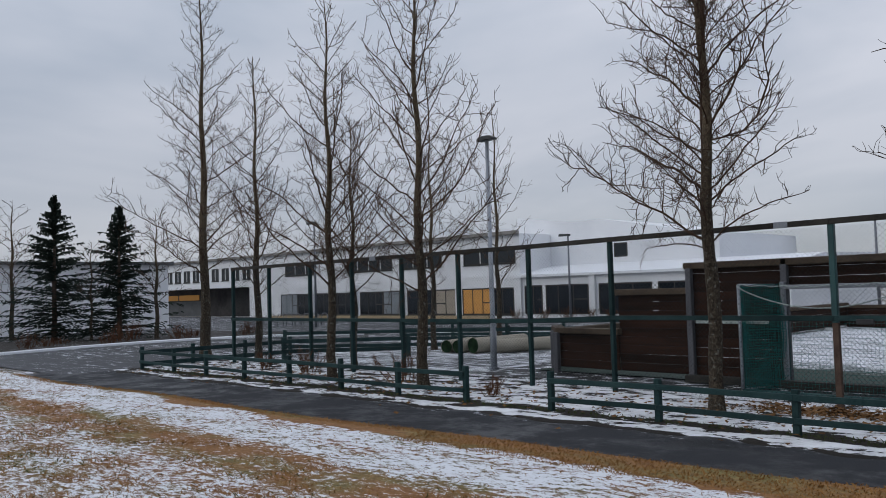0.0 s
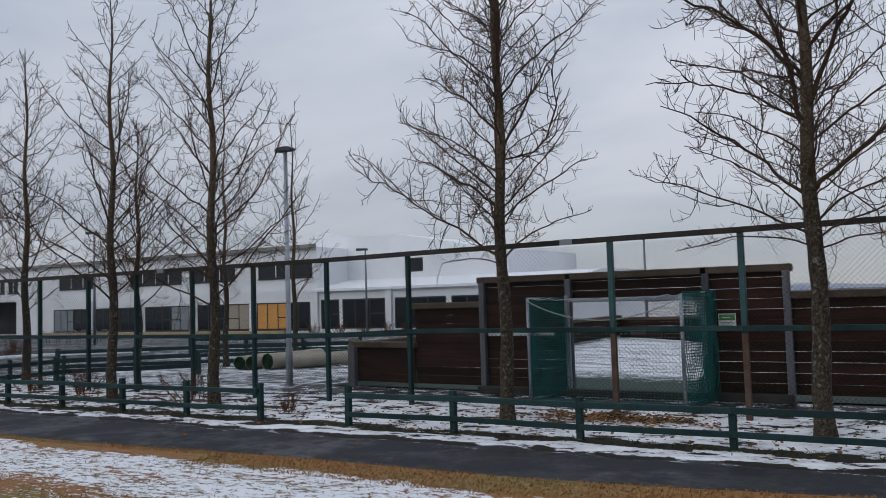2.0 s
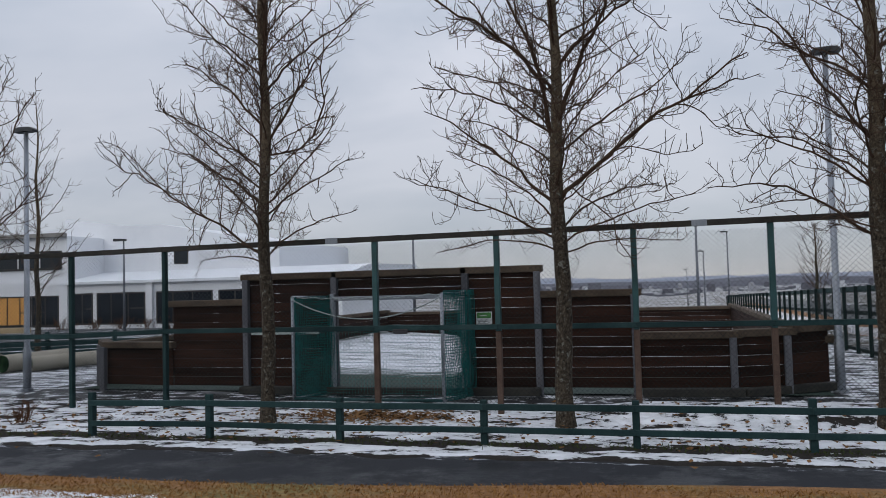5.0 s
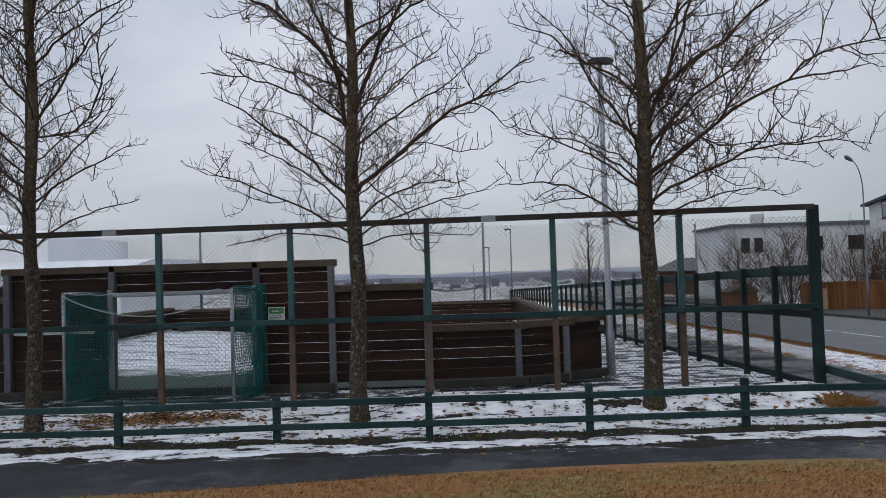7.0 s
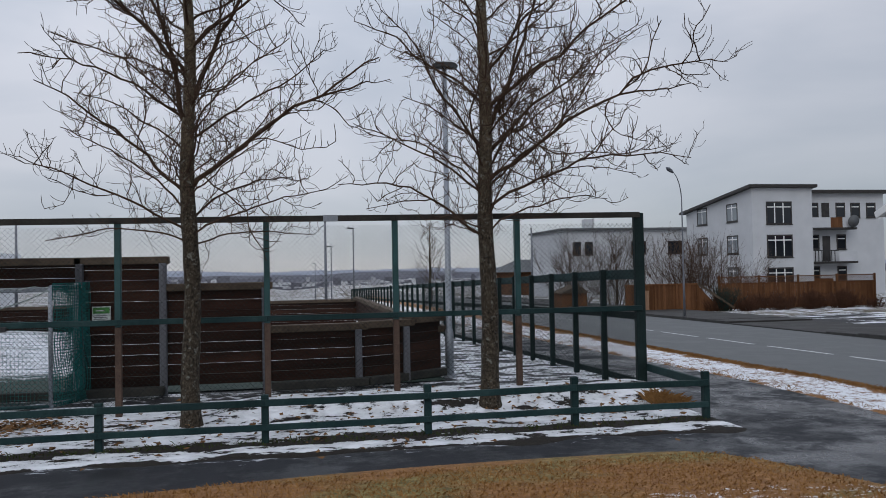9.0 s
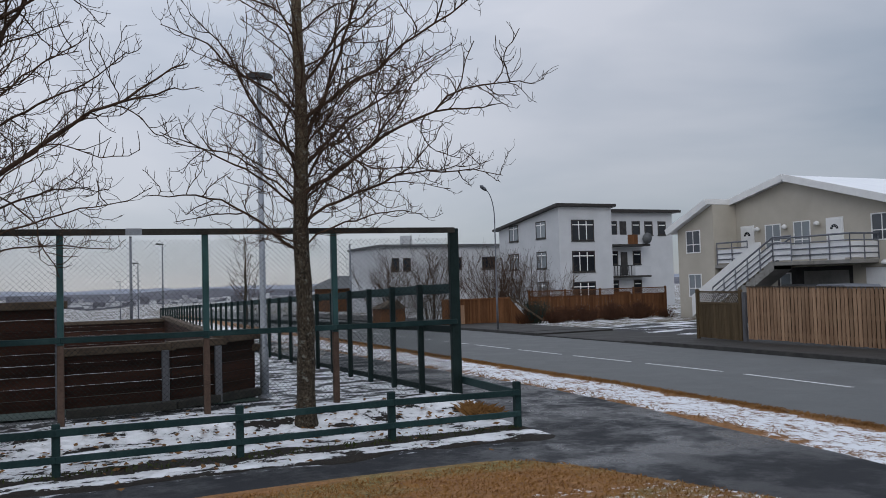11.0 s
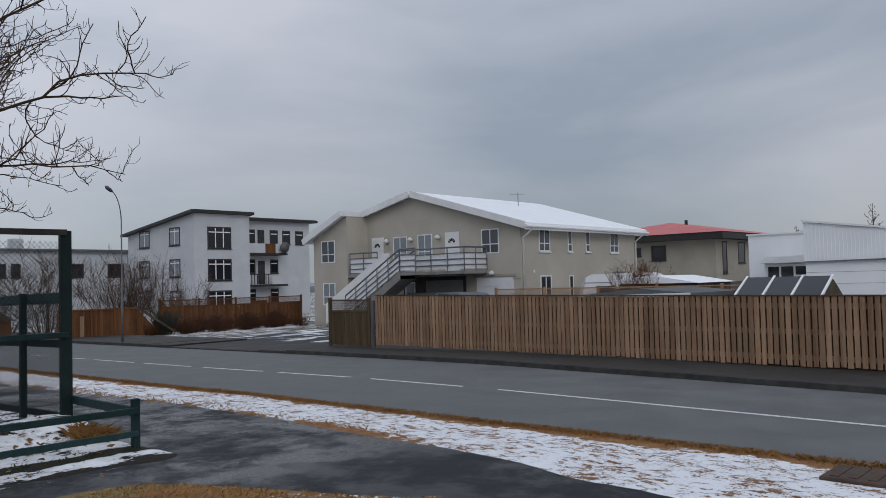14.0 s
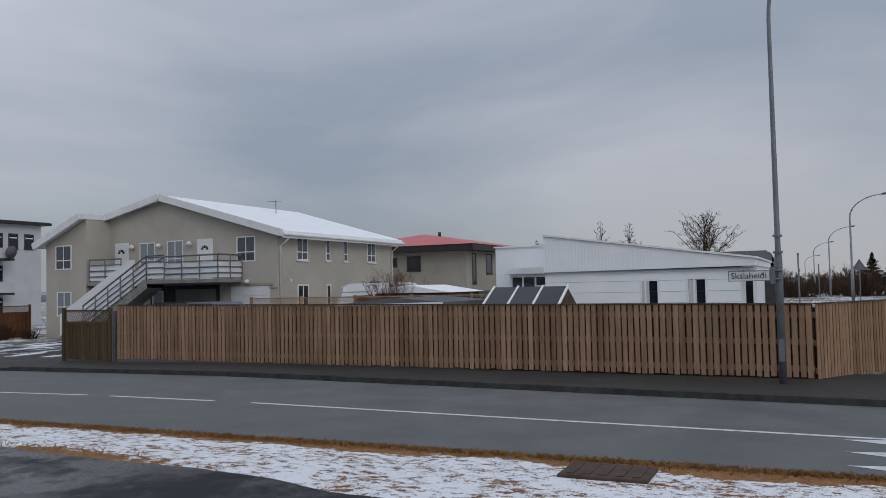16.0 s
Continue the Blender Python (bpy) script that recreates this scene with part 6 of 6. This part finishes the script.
part("stripe", Mesh().box(-1.9, 1.9, -1.06, -1.05, 1.75, 1.8), M_GALV, cv)
for x in (-1.2, 0.4):
    part("window", Mesh().box(x, x + 0.8, -1.07, -1.05, 1.15, 1.6, 0, None, 0.01), M_GLASS, cv)
part("roof_hatch", Mesh().box(-0.4, 0.2, -0.3, 0.3, 2.2, 2.28, 0, None, 0.02), M_GREYROOF, cv)
for y in (-0.9, 0.9):
    part("wheel", Mesh().tube([(0.2, y - 0.1, 0.32), (0.2, y + 0.1, 0.32)], 0.32, 14), M_BLACK, cv)
cf = thing("cold_frame", "garden cold frame with dark sloping panes", "cold frame")
for i in range(3):
    y0 = 8.45 + i * 0.92
    part("pane", Mesh().prism([(27.2, 1.2), (28.4, 1.86), (28.4, 1.89), (27.2, 1.23)], y0 + 0.04, y0 + 0.88, "y"), M_GLASS, cf)
    part("glazing_bar", Mesh().prism([(27.15, 1.2), (28.45, 1.87), (28.45, 1.94), (27.15, 1.27)], y0 - 0.035, y0 + 0.035, "y"), M_TRIM, cf)
part("glazing_bar", Mesh().prism([(27.15, 1.2), (28.45, 1.87), (28.45, 1.94), (27.15, 1.27)], 8.45 + 2.76 - 0.035, 8.45 + 2.76 + 0.035, "y"), M_TRIM, cf)
part("gable", Mesh().prism([(27.2, -0.2), (29.6, -0.2), (29.6, 1.2), (28.4, 1.86), (27.2, 1.2)], 8.47, 8.53, "y"), M_CAP, cf)
part("side_board", Mesh().box(27.2, 29.6, 8.6, 11.1, -0.2, 1.15), M_CAP, cf)
sh = thing("garden_shed", "low shed with a grey felt roof behind the fence", "shed")
part("body", Mesh().box(25.5, 29.0, 12.0, 16.4, -0.2, 1.3), M_CAP, sh)
part("roof", Mesh().prism([(11.8, 1.45), (13.6, 1.62), (16.8, 1.34), (16.8, 1.28), (11.8, 1.28)], 25.2, 29.2, "x"), M_GREYROOF, sh)
part("roof_edge", Mesh().beam((25.18, 11.8, 1.42), (25.18, 16.8, 1.33), 0.05, 0.09), M_TRIM, sh)
gb = thing("garden_box", "white topped low outbuilding", "shed")
part("body", Mesh().box(33.5, 37, 15.3, 19.0, -0.2, 1.7), M_CAP, gb)
part("roof", Mesh().prism([(15.1, 1.7), (17.2, 2.05), (19.2, 1.9), (19.2, 1.7)], 33.2, 37.2, "x"), M_SNOWROOF, gb)
bush(33.2, 17.9, 2.5, 2.4, 340, 40, M_BUSH, "reddish bare garden shrub", 0.2)
bush(36.6, 18.6, 2.5, 0.7, 341, 5, M_TWIG, "thin bare garden sapling", 0.2)


def parked_car(x, y, rz, material, label):
    t = thing("parked_car", label, "car", at=pose(x, y, 0.05, 0, 0, rz))
    body = [(-2.1, 0.3), (-2.15, 0.7), (-1.9, 0.95), (-1.2, 1.0), (-0.7, 1.42), (0.9, 1.46), (1.5, 1.05), (2.05, 0.92), (2.15, 0.6), (2.1, 0.3)]
    part("body", Mesh().prism(body, -0.85, 0.85, "y"), material, t)
    part("side_glass", Mesh().prism([(-1.05, 1.02), (-0.62, 1.36), (0.84, 1.39), (1.3, 1.04)], -0.86, 0.86, "y"), M_GLASS, t)
    for wx in (-1.35, 1.35):
        for wy in (-0.8, 0.8):
            part("wheel", Mesh().tube([(wx, wy - 0.1, 0.31), (wx, wy + 0.1, 0.31)], 0.31, 14), M_BLACK, t)
    return t


parked_car(30.0, 27.3, 80, M_BLACK, "dark parked car beside the garage")
parked_car(29.6, 25.0, 80, M_GALVD, "grey parked car beside the garage")

# name sign on the lamp post
ns = thing("street_name_sign", "white street name sign clamped to the lamp post", "sign", at=pose(16.47, 1.98, 1.96, 0, 0, -92))
part("panel", Mesh().box(0, 0.72, -0.012, 0.012, 0, 0.19, 0, None, 0.004), M_SIGNW, ns)
fr = Mesh()
for a, b, c, d in ((0, 0.72, 0, 0.012), (0, 0.72, 0.178, 0.19), (0, 0.012, 0, 0.19), (0.708, 0.72, 0, 0.19)):
    fr.box(a, b, -0.02, 0.02, c, d)
part("frame", fr, M_GALVD, ns)
fc = bpy.data.curves.new("lettering", "FONT")
fc.body, fc.size, fc.extrude = "Sk\u00e1lahei\u00f0i", 0.155, 0.002
fc.align_x = "CENTER"
txt = new("lettering_source", fc)
bpy.context.view_layer.update()
me = bpy.data.meshes.new_from_object(txt)
bpy.data.objects.remove(txt)
me.materials.append(M_BLACK)
part("lettering", me, M_BLACK, ns, "black lettering", at=pose(0.355, -0.016, 0.048, 90))
part("bracket", Mesh().box(0.72, 0.80, -0.03, 0.03, -0.06, 0.25, 0, None, 0.005), M_GALVD, ns)
part("clamp", Mesh().tube([(0.78, 0, 0.02), (0.92, 0, 0.02)], 0.02, 6), M_GALVD, ns)
part("clamp", Mesh().tube([(0.78, 0, 0.18), (0.92, 0, 0.18)], 0.02, 6), M_GALVD, ns)

# lamps, signs and trees farther down the side street
for x, y, h in ((60, -1.55, 7.3), (90, -0.6, 6.9), (120, 0.9, 6.6), (150, 2.4, 5.6)):
    street_lamp(x, y, h, (0.2, -1.0), 2.2, "dark street lamp with a long curved arm", 0.09)
ws = thing("warning_sign", "triangular road sign on a post seen from behind", "road sign", at=pose(75, -2.6, -0.1))
part("post", Mesh().tube([(0, 0, 0), (0, 0, 3.0)], 0.04, 8), M_GALVD, ws)
part("triangle", Mesh().prism([(-0.55, 2.6), (0.55, 2.6), (0, 3.5)], -0.02, 0.02, "x"), M_GALVD, ws)
for x, y, h in ((70, 1.85, 4.0), (90, 0.4, 3.4)):
    tp = thing("thin_pole", "thin pale pole in the side street", "pole", at=pose(x, y, -0.2))
    part("pole", Mesh().tube([(0, 0, 0), (0, 0, h)], 0.06, 8), M_GALVD, tp)
    part("pole_cap", Mesh().tube([(0, 0, h), (0, 0, h + 0.1)], 0.08, 8), M_GALVD, tp)
for i, (x, y, h) in enumerate(((110, 27.0, 10.5), (110, 23.2, 10.0), (120, 39.4, 8.8))):
    bare_tree(x, y, h, 0.25, 400 + i, 2.0, 2.6, 34, 0.55, thick=5.0, rise=(30, 40), label="bare larch tree behind the bungalow")
bare_tree(90, 11.2, 8.8, 0.26, 410, 3.0, 5.2, 46, 0.5, thick=3.6, rise=(52, 40), label="bare round-crowned tree behind the bungalow")
for i in range(16):
    x, y = 95 + (i % 4) * 22 + 5 * math.sin(i), 7.0 - i * 1.15 + 0.02 * i * i
    bush(x, y - 0.05 * (x - 95), 3.4 + 0.8 * math.sin(i * 2.3), 5.5, 420 + i, 40, M_TWIG, "bare dark bushes along the side street", -1.2, "distant bushes", 2.6)
for i, (x, y, h) in enumerate(((130, -6.5, 5.4), (130, -9.2, 5.6), (126, -13.5, 5.4), (150, 7.5, 6.0))):
    spruce(x, y, h, 1.5, 450 + i, "small dark spruce beyond the side street")
single("sea", Mesh().add([(700, -900, -7.2), (4300, -2500, -7.2), (4300, 600, -7.2), (700, 200, -7.2)], [(0, 1, 2, 3)]), M_SEA, "grey-blue sea on the horizon", "water", kind="structure")

# beyond the court: lamps, tree, town and hills
for x, y, h, l in ((6.03, 74, 7.4, "tall lamp post with a flat head down the road"), (4.87, 90, 6.7, "tall lamp post with a flat head down the road"), (4.1, 120, 5.9, "tall lamp post with a flat head down the road"), (-11.4, 38.5, 4.6, "thin lamp post at the far end of the court"), (2.0, 40, 5.1, "thin lamp post at the far end of the court"), (13.9, 45, 4.7, "thin lamp post across the road")):
    t = thing("lamp_post", l, "lamp post", at=pose(x, y, ground_z(x, y)))
    part("pole", Mesh().tube([(0, 0, -0.1), (0, 0, h)], [0.08, 0.05], 8), M_GALVD, t, "", True)
    if y > 41 and x < 10:
        part("lamp_head", Mesh().prism([(-0.55, 0), (0.1, 0), (0.1, 0.1), (-0.5, 0.14)], -0.12, 0.12, "y"), M_LAMPCAP, t, at=pose(0, 0, h))
    else:
        part("pole_cap", Mesh().tube([(0, 0, h), (0, 0, h + 0.06)], 0.06, 8), M_LAMPCAP, t)
for x, y, h, base in ((-30.4, 42, 5.2, 0.0), (-41.5, 30.5, 6.4, 0.0)):
    t = thing("yard_lamp", "thin school yard lamp with a flat head", "lamp post", at=pose(x, y, base))
    part("pole", Mesh().tube([(0, 0, -0.2), (0, 0, h)], [0.08, 0.05], 8), M_GALVD, t, "", True)
    part("lamp_head", Mesh().prism([(-0.65, 0), (0.1, 0), (0.1, 0.12), (-0.6, 0.16)], -0.14, 0.14, "y"), M_LAMPCAP, t, at=pose(0, 0, h))
bare_tree(10.6, 60, 6.2, 0.14, 470, 0.9, 2.6, 26, 0.45, thick=3.0, rise=(50, 45), label="bare rounded tree beside the road")
gsh = thing("small_shed", "small brown garden shed with a grey roof", "shed", at=pose(17.5, 48, -0.6))
part("body", Mesh().box(-0.8, 0.8, 0, 1.6, 0, 1.15), M_FENCEB, gsh)
part("roof", Mesh().prism([(-0.95, 1.1), (0.95, 1.1), (0.25, 1.6)], -0.15, 1.75, "y"), M_CAP, gsh)

rng = random.Random(99)
town = Mesh()
for _ in range(1600):
    x, y = rng.uniform(-500, 760), rng.uniform(850, 2100)
    g = ground_z(x, y)
    w, dd, hh = rng.uniform(5, 17), rng.uniform(6, 12), rng.uniform(2.5, 5.5) + (rng.random() < 0.05) * rng.uniform(5, 14)
    town.box(x, x + w, y, y + dd, g - 2, g + hh, rng.choice((0, 0, 1, 2, 2)))
tagged(single("distant_town", town, [M_CITY, M_WHITE2, M_MOOR], "distant town of pale blocks with painted haze under the hills", "town"), kind="stuff")
for a, b, d, z0, amp, mat, nm in ((-2600, 2600, 2400, -34, 22, M_MOOR, "moor in painted blue-grey haze on the far side of the valley"), (-3400, 3400, 4000, -30, 52, M_HILL, "pale snowy hills with painted haze on the horizon")):
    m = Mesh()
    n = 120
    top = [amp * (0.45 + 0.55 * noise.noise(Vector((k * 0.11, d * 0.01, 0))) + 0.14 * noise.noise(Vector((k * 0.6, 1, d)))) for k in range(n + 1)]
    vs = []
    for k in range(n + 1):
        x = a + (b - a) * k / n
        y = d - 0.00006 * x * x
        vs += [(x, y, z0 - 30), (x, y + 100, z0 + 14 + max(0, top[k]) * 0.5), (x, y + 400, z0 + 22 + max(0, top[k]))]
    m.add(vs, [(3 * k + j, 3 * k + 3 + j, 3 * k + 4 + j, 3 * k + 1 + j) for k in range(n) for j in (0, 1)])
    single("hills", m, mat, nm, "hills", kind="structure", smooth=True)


# ---- school yard ----
tr = thing("turf_rolls", "stack of rolled green artificial turf with pale backing", "turf roll")
for (x, y, r, L, a) in ((-18.0, 18.25, 0.20, 1.6, 104), (-17.6, 18.35, 0.20, 1.8, 103), (-17.05, 18.45, 0.24, 2.4, 88), (-16.5, 18.8, 0.21, 2.2, 70)):
    q = pose(x, y, 0, 0, 0, a)
    rr = part("roll", Mesh().tube([(0, 0, r), (L * 0.5, 0.04, r * 0.97), (L, 0, r)], r, 20, 0, False), M_ROLLG, tr, "", True, at=q)
    sp = Mesh()
    for k in range(60):
        a0, a1 = k * 0.4, (k + 1) * 0.4
        r0_, r1_ = r * (0.12 + 0.88 * k / 60), r * (0.12 + 0.88 * (k + 1) / 60)
        sp.add([(-0.01, r0_ * math.cos(a0), r + r0_ * math.sin(a0)), (-0.01, r1_ * math.cos(a1), r + r1_ * math.sin(a1)), (0.06, r1_ * 0.9 * math.cos(a1), r + r1_ * 0.9 * math.sin(a1)), (0.06, r0_ * 0.9 * math.cos(a0), r + r0_ * 0.9 * math.sin(a0))], [(0, 1, 2, 3)])
    sp.tube([(0.03, 0, r), (0.05, 0, r)], r * 0.99, 20)
    part("roll_end", sp, M_ROLLEND, rr, "dark green spiral edge")


def yard_fence(pts, rails=(0.55, 0.28, 0.06)):
    f = thing("yard_fence", "low dark green rail fence in the school yard", "fence", "yard fences")
    for (x0, y0), (x1, y1) in zip(pts, pts[1:]):
        n = max(1, int(math.hypot(x1 - x0, y1 - y0) / 2.2))
        for k in range(n + 1):
            x, y = x0 + (x1 - x0) * k / n, y0 + (y1 - y0) * k / n
            part("post", Mesh().box(x - 0.06, x + 0.06, y - 0.06, y + 0.06, -0.2, 0.68, 0, None, 0.01), M_GREEN, f)
        for z in rails:
            part("rail", Mesh().beam((x0, y0 - 0.08, z), (x1, y1 - 0.08, z), 0.05, 0.12, 0, 0.006), M_GREEN, f)


yard_fence([(-25.5, 17.3), (-21.2, 20.2), (-15.5, 23.2)])
yard_fence([(-21.0, 14.2), (-18.2, 16.8)], (0.55, 0.25))
yard_fence([(-27.0, 24.5), (-18.0, 28.5), (-14.5, 30.0)])
for i in range(7):
    x, y = -46.0 + i * 0.55, 30.0 + i * 0.3
    pts = [(x, y, 0)] + [(x + 0.2 - 0.2 * math.cos(a), y + 0.1 - 0.1 * math.cos(a), 0.55 + 0.22 * math.sin(a)) for a in np.linspace(0, math.pi, 7)] + [(x + 0.4, y + 0.2, 0)]
    single("bicycle_rack", Mesh().tube(pts, 0.03, 6), M_GALVD, "grey steel bicycle hoop in the school yard", "bicycle rack", "bicycle hoops", smooth=True)
kb = Mesh()
kp = [(-33.2, 8.0), (-34.0, 10.2), (-35.0, 13.5), (-35.3, 16.5), (-34.8, 19.5), (-33.0, 22.5), (-30, 24.8)]
for (x0, y0), (x1, y1) in zip(kp, kp[1:]):
    kb.beam((x0, y0, 0.04), (x1, y1, 0.04), 0.2, 0.14, 0, 0.03)
single("bed_kerb", kb, M_SNOWROOF, "snow-capped kerb of the planting bed by the parking lot", "kerb", kind="structure")
sheet("bed_soil", lambda u, v: (-36 - 9 * u, 7 + 18 * v), 12, 18, 0.03, M_BED, "planting bed with dark soil and snow", "planting bed")
for i in range(14):
    bush(-36.6 - (i % 3) * 1.3, 8.5 + i * 1.15, 0.7 + 0.3 * math.sin(i), 1.4, 500 + i, 16, M_BUSH, "low bare shrubs in the snowy bed", None, "bed shrubs")
for i in range(9):
    bush(-36.5 + i * 2.0, 44.2 + 0.4 * math.sin(i), 0.9, 1.6, 540 + i, 16, M_BUSH, "bare shrubs along the school wall", -0.2, "school shrubs")



# ---- small growth and litter ----
def blades(name, count, place, h0, h1, material, label, category, w=0.005, seed=1):
    rng = random.Random(seed)
    vs, fs = [], []
    for _ in range(count):
        x, y = place(rng)
        if x is None:
            continue
        g = ground_z(x, y) + 0.01
        a, lean, h = rng.random() * 6.28, rng.uniform(0.3, 1.5), rng.uniform(h0, h1)
        c, s = math.cos(a), math.sin(a)
        o = len(vs)
        vs += [(x - s * w, y + c * w, g), (x + s * w, y - c * w, g), (x + c * lean * h * 0.5 + s * w * 0.6, y + s * lean * h * 0.5 - c * w * 0.6, g + h * 0.7), (x + c * lean * h * 1.2, y + s * lean * h * 1.2, g + h)]
        fs.append((o, o + 1, o + 2, o + 3))
    return single(name, Mesh().add(vs, fs), material, label, category, kind="stuff")


def on_lawn(r):
    for _ in range(12):
        x, y = r.uniform(-24, 6.2), r.uniform(1.5, 8.4)
        far = lawn_outline((x + 40) / 46.3, 1.0)[1]
        if y > far - 0.02 or y < 1.5 + 0.0 * x or (y < 5.5 and x > 3.5):
            continue
        n = noise.noise(Vector((x * 1.3, y * 2.0, 5.0)))
        keep = 0.95 if y > far - (0.85 if x > -8 else 0.25) or x > -2 else (0.03 if y > 5.6 else 0.22 + 0.8 * n)
        if r.random() < keep:
            return x, y
    return None, None


def on_verge(r):
    y = r.uniform(-2, 34)
    edge = r.random()
    if edge < 0.62:
        return line_at(ROAD_NEAR, y) - abs(r.gauss(0, 0.09)), y
    if edge < 0.7 and y > 8:
        return 8.05 + abs(r.gauss(0, 0.16)), y
    return line_at(ROAD_NEAR, y) - abs(r.gauss(0, 0.14)), y


def by_fence(r):
    return r.uniform(-22, 5.7), 10.25 + r.gauss(0, 0.09)


blades("lawn_grass", 70000, on_lawn, 0.012, 0.038, M_STRAWB, "short dry straw-coloured grass blades", "grass", 0.0055, 3)
blades("lawn_grass_green", 9000, lambda r: (lambda p: p if p[0] is not None and p[0] < -5 and p[1] < 5.6 else (None, None))(on_lawn(r)), 0.012, 0.045, M_MOSS, "short olive grass blades", "grass", 0.0055, 4)
blades("verge_grass", 19000, on_verge, 0.02, 0.06, M_DEADGRASS, "dry orange grass along the verge", "grass", 0.0045, 5)
blades("fence_weeds", 2600, by_fence, 0.01, 0.05, M_MOSS, "mossy weeds along the foot of the fence", "weeds", 0.007, 6)
blades("corner_grass", 1100, lambda r: (5.66 + r.gauss(0, 0.09), 11.5 + r.gauss(0, 0.18)), 0.05, 0.15, M_DEADGRASS, "tuft of dry orange ornamental grass at the fence corner", "grass", 0.004, 8)


def leaf_litter(count, place, seed):
    rng = random.Random(seed)
    vs, fs = [], []
    for _ in range(count):
        x, y = place(rng)
        g = ground_z(x, y) + 0.02 + rng.random() * 0.03
        a, s = rng.random() * 6.28, rng.uniform(0.025, 0.06)
        c, d = math.cos(a) * s, math.sin(a) * s
        t1, t2 = rng.uniform(-0.02, 0.03), rng.uniform(-0.02, 0.03)
        o = len(vs)
        vs += [(x - c, y - d, g), (x + d * 0.6, y - c * 0.6, g + t1), (x + c, y + d, g + 0.01), (x - d * 0.6, y + c * 0.6, g + t2)]
        fs += [(o, o + 1, o + 2), (o, o + 2, o + 3)]
    return Mesh().add(vs, fs)


single("leaf_litter", leaf_litter(900, lambda r: (-4.2 + r.gauss(0, 0.75), 12.2 + r.gauss(0, 0.28)), 11), M_LEAF, "heap of brown fallen leaves by the goal", "leaves", kind="stuff")
single("scattered_leaves", leaf_litter(1500, lambda r: (r.uniform(-22, 5.5), 11.3 + r.gauss(0, 0.8)), 12), M_LEAF, "scattered brown leaves in the planting strip", "leaves", kind="stuff")
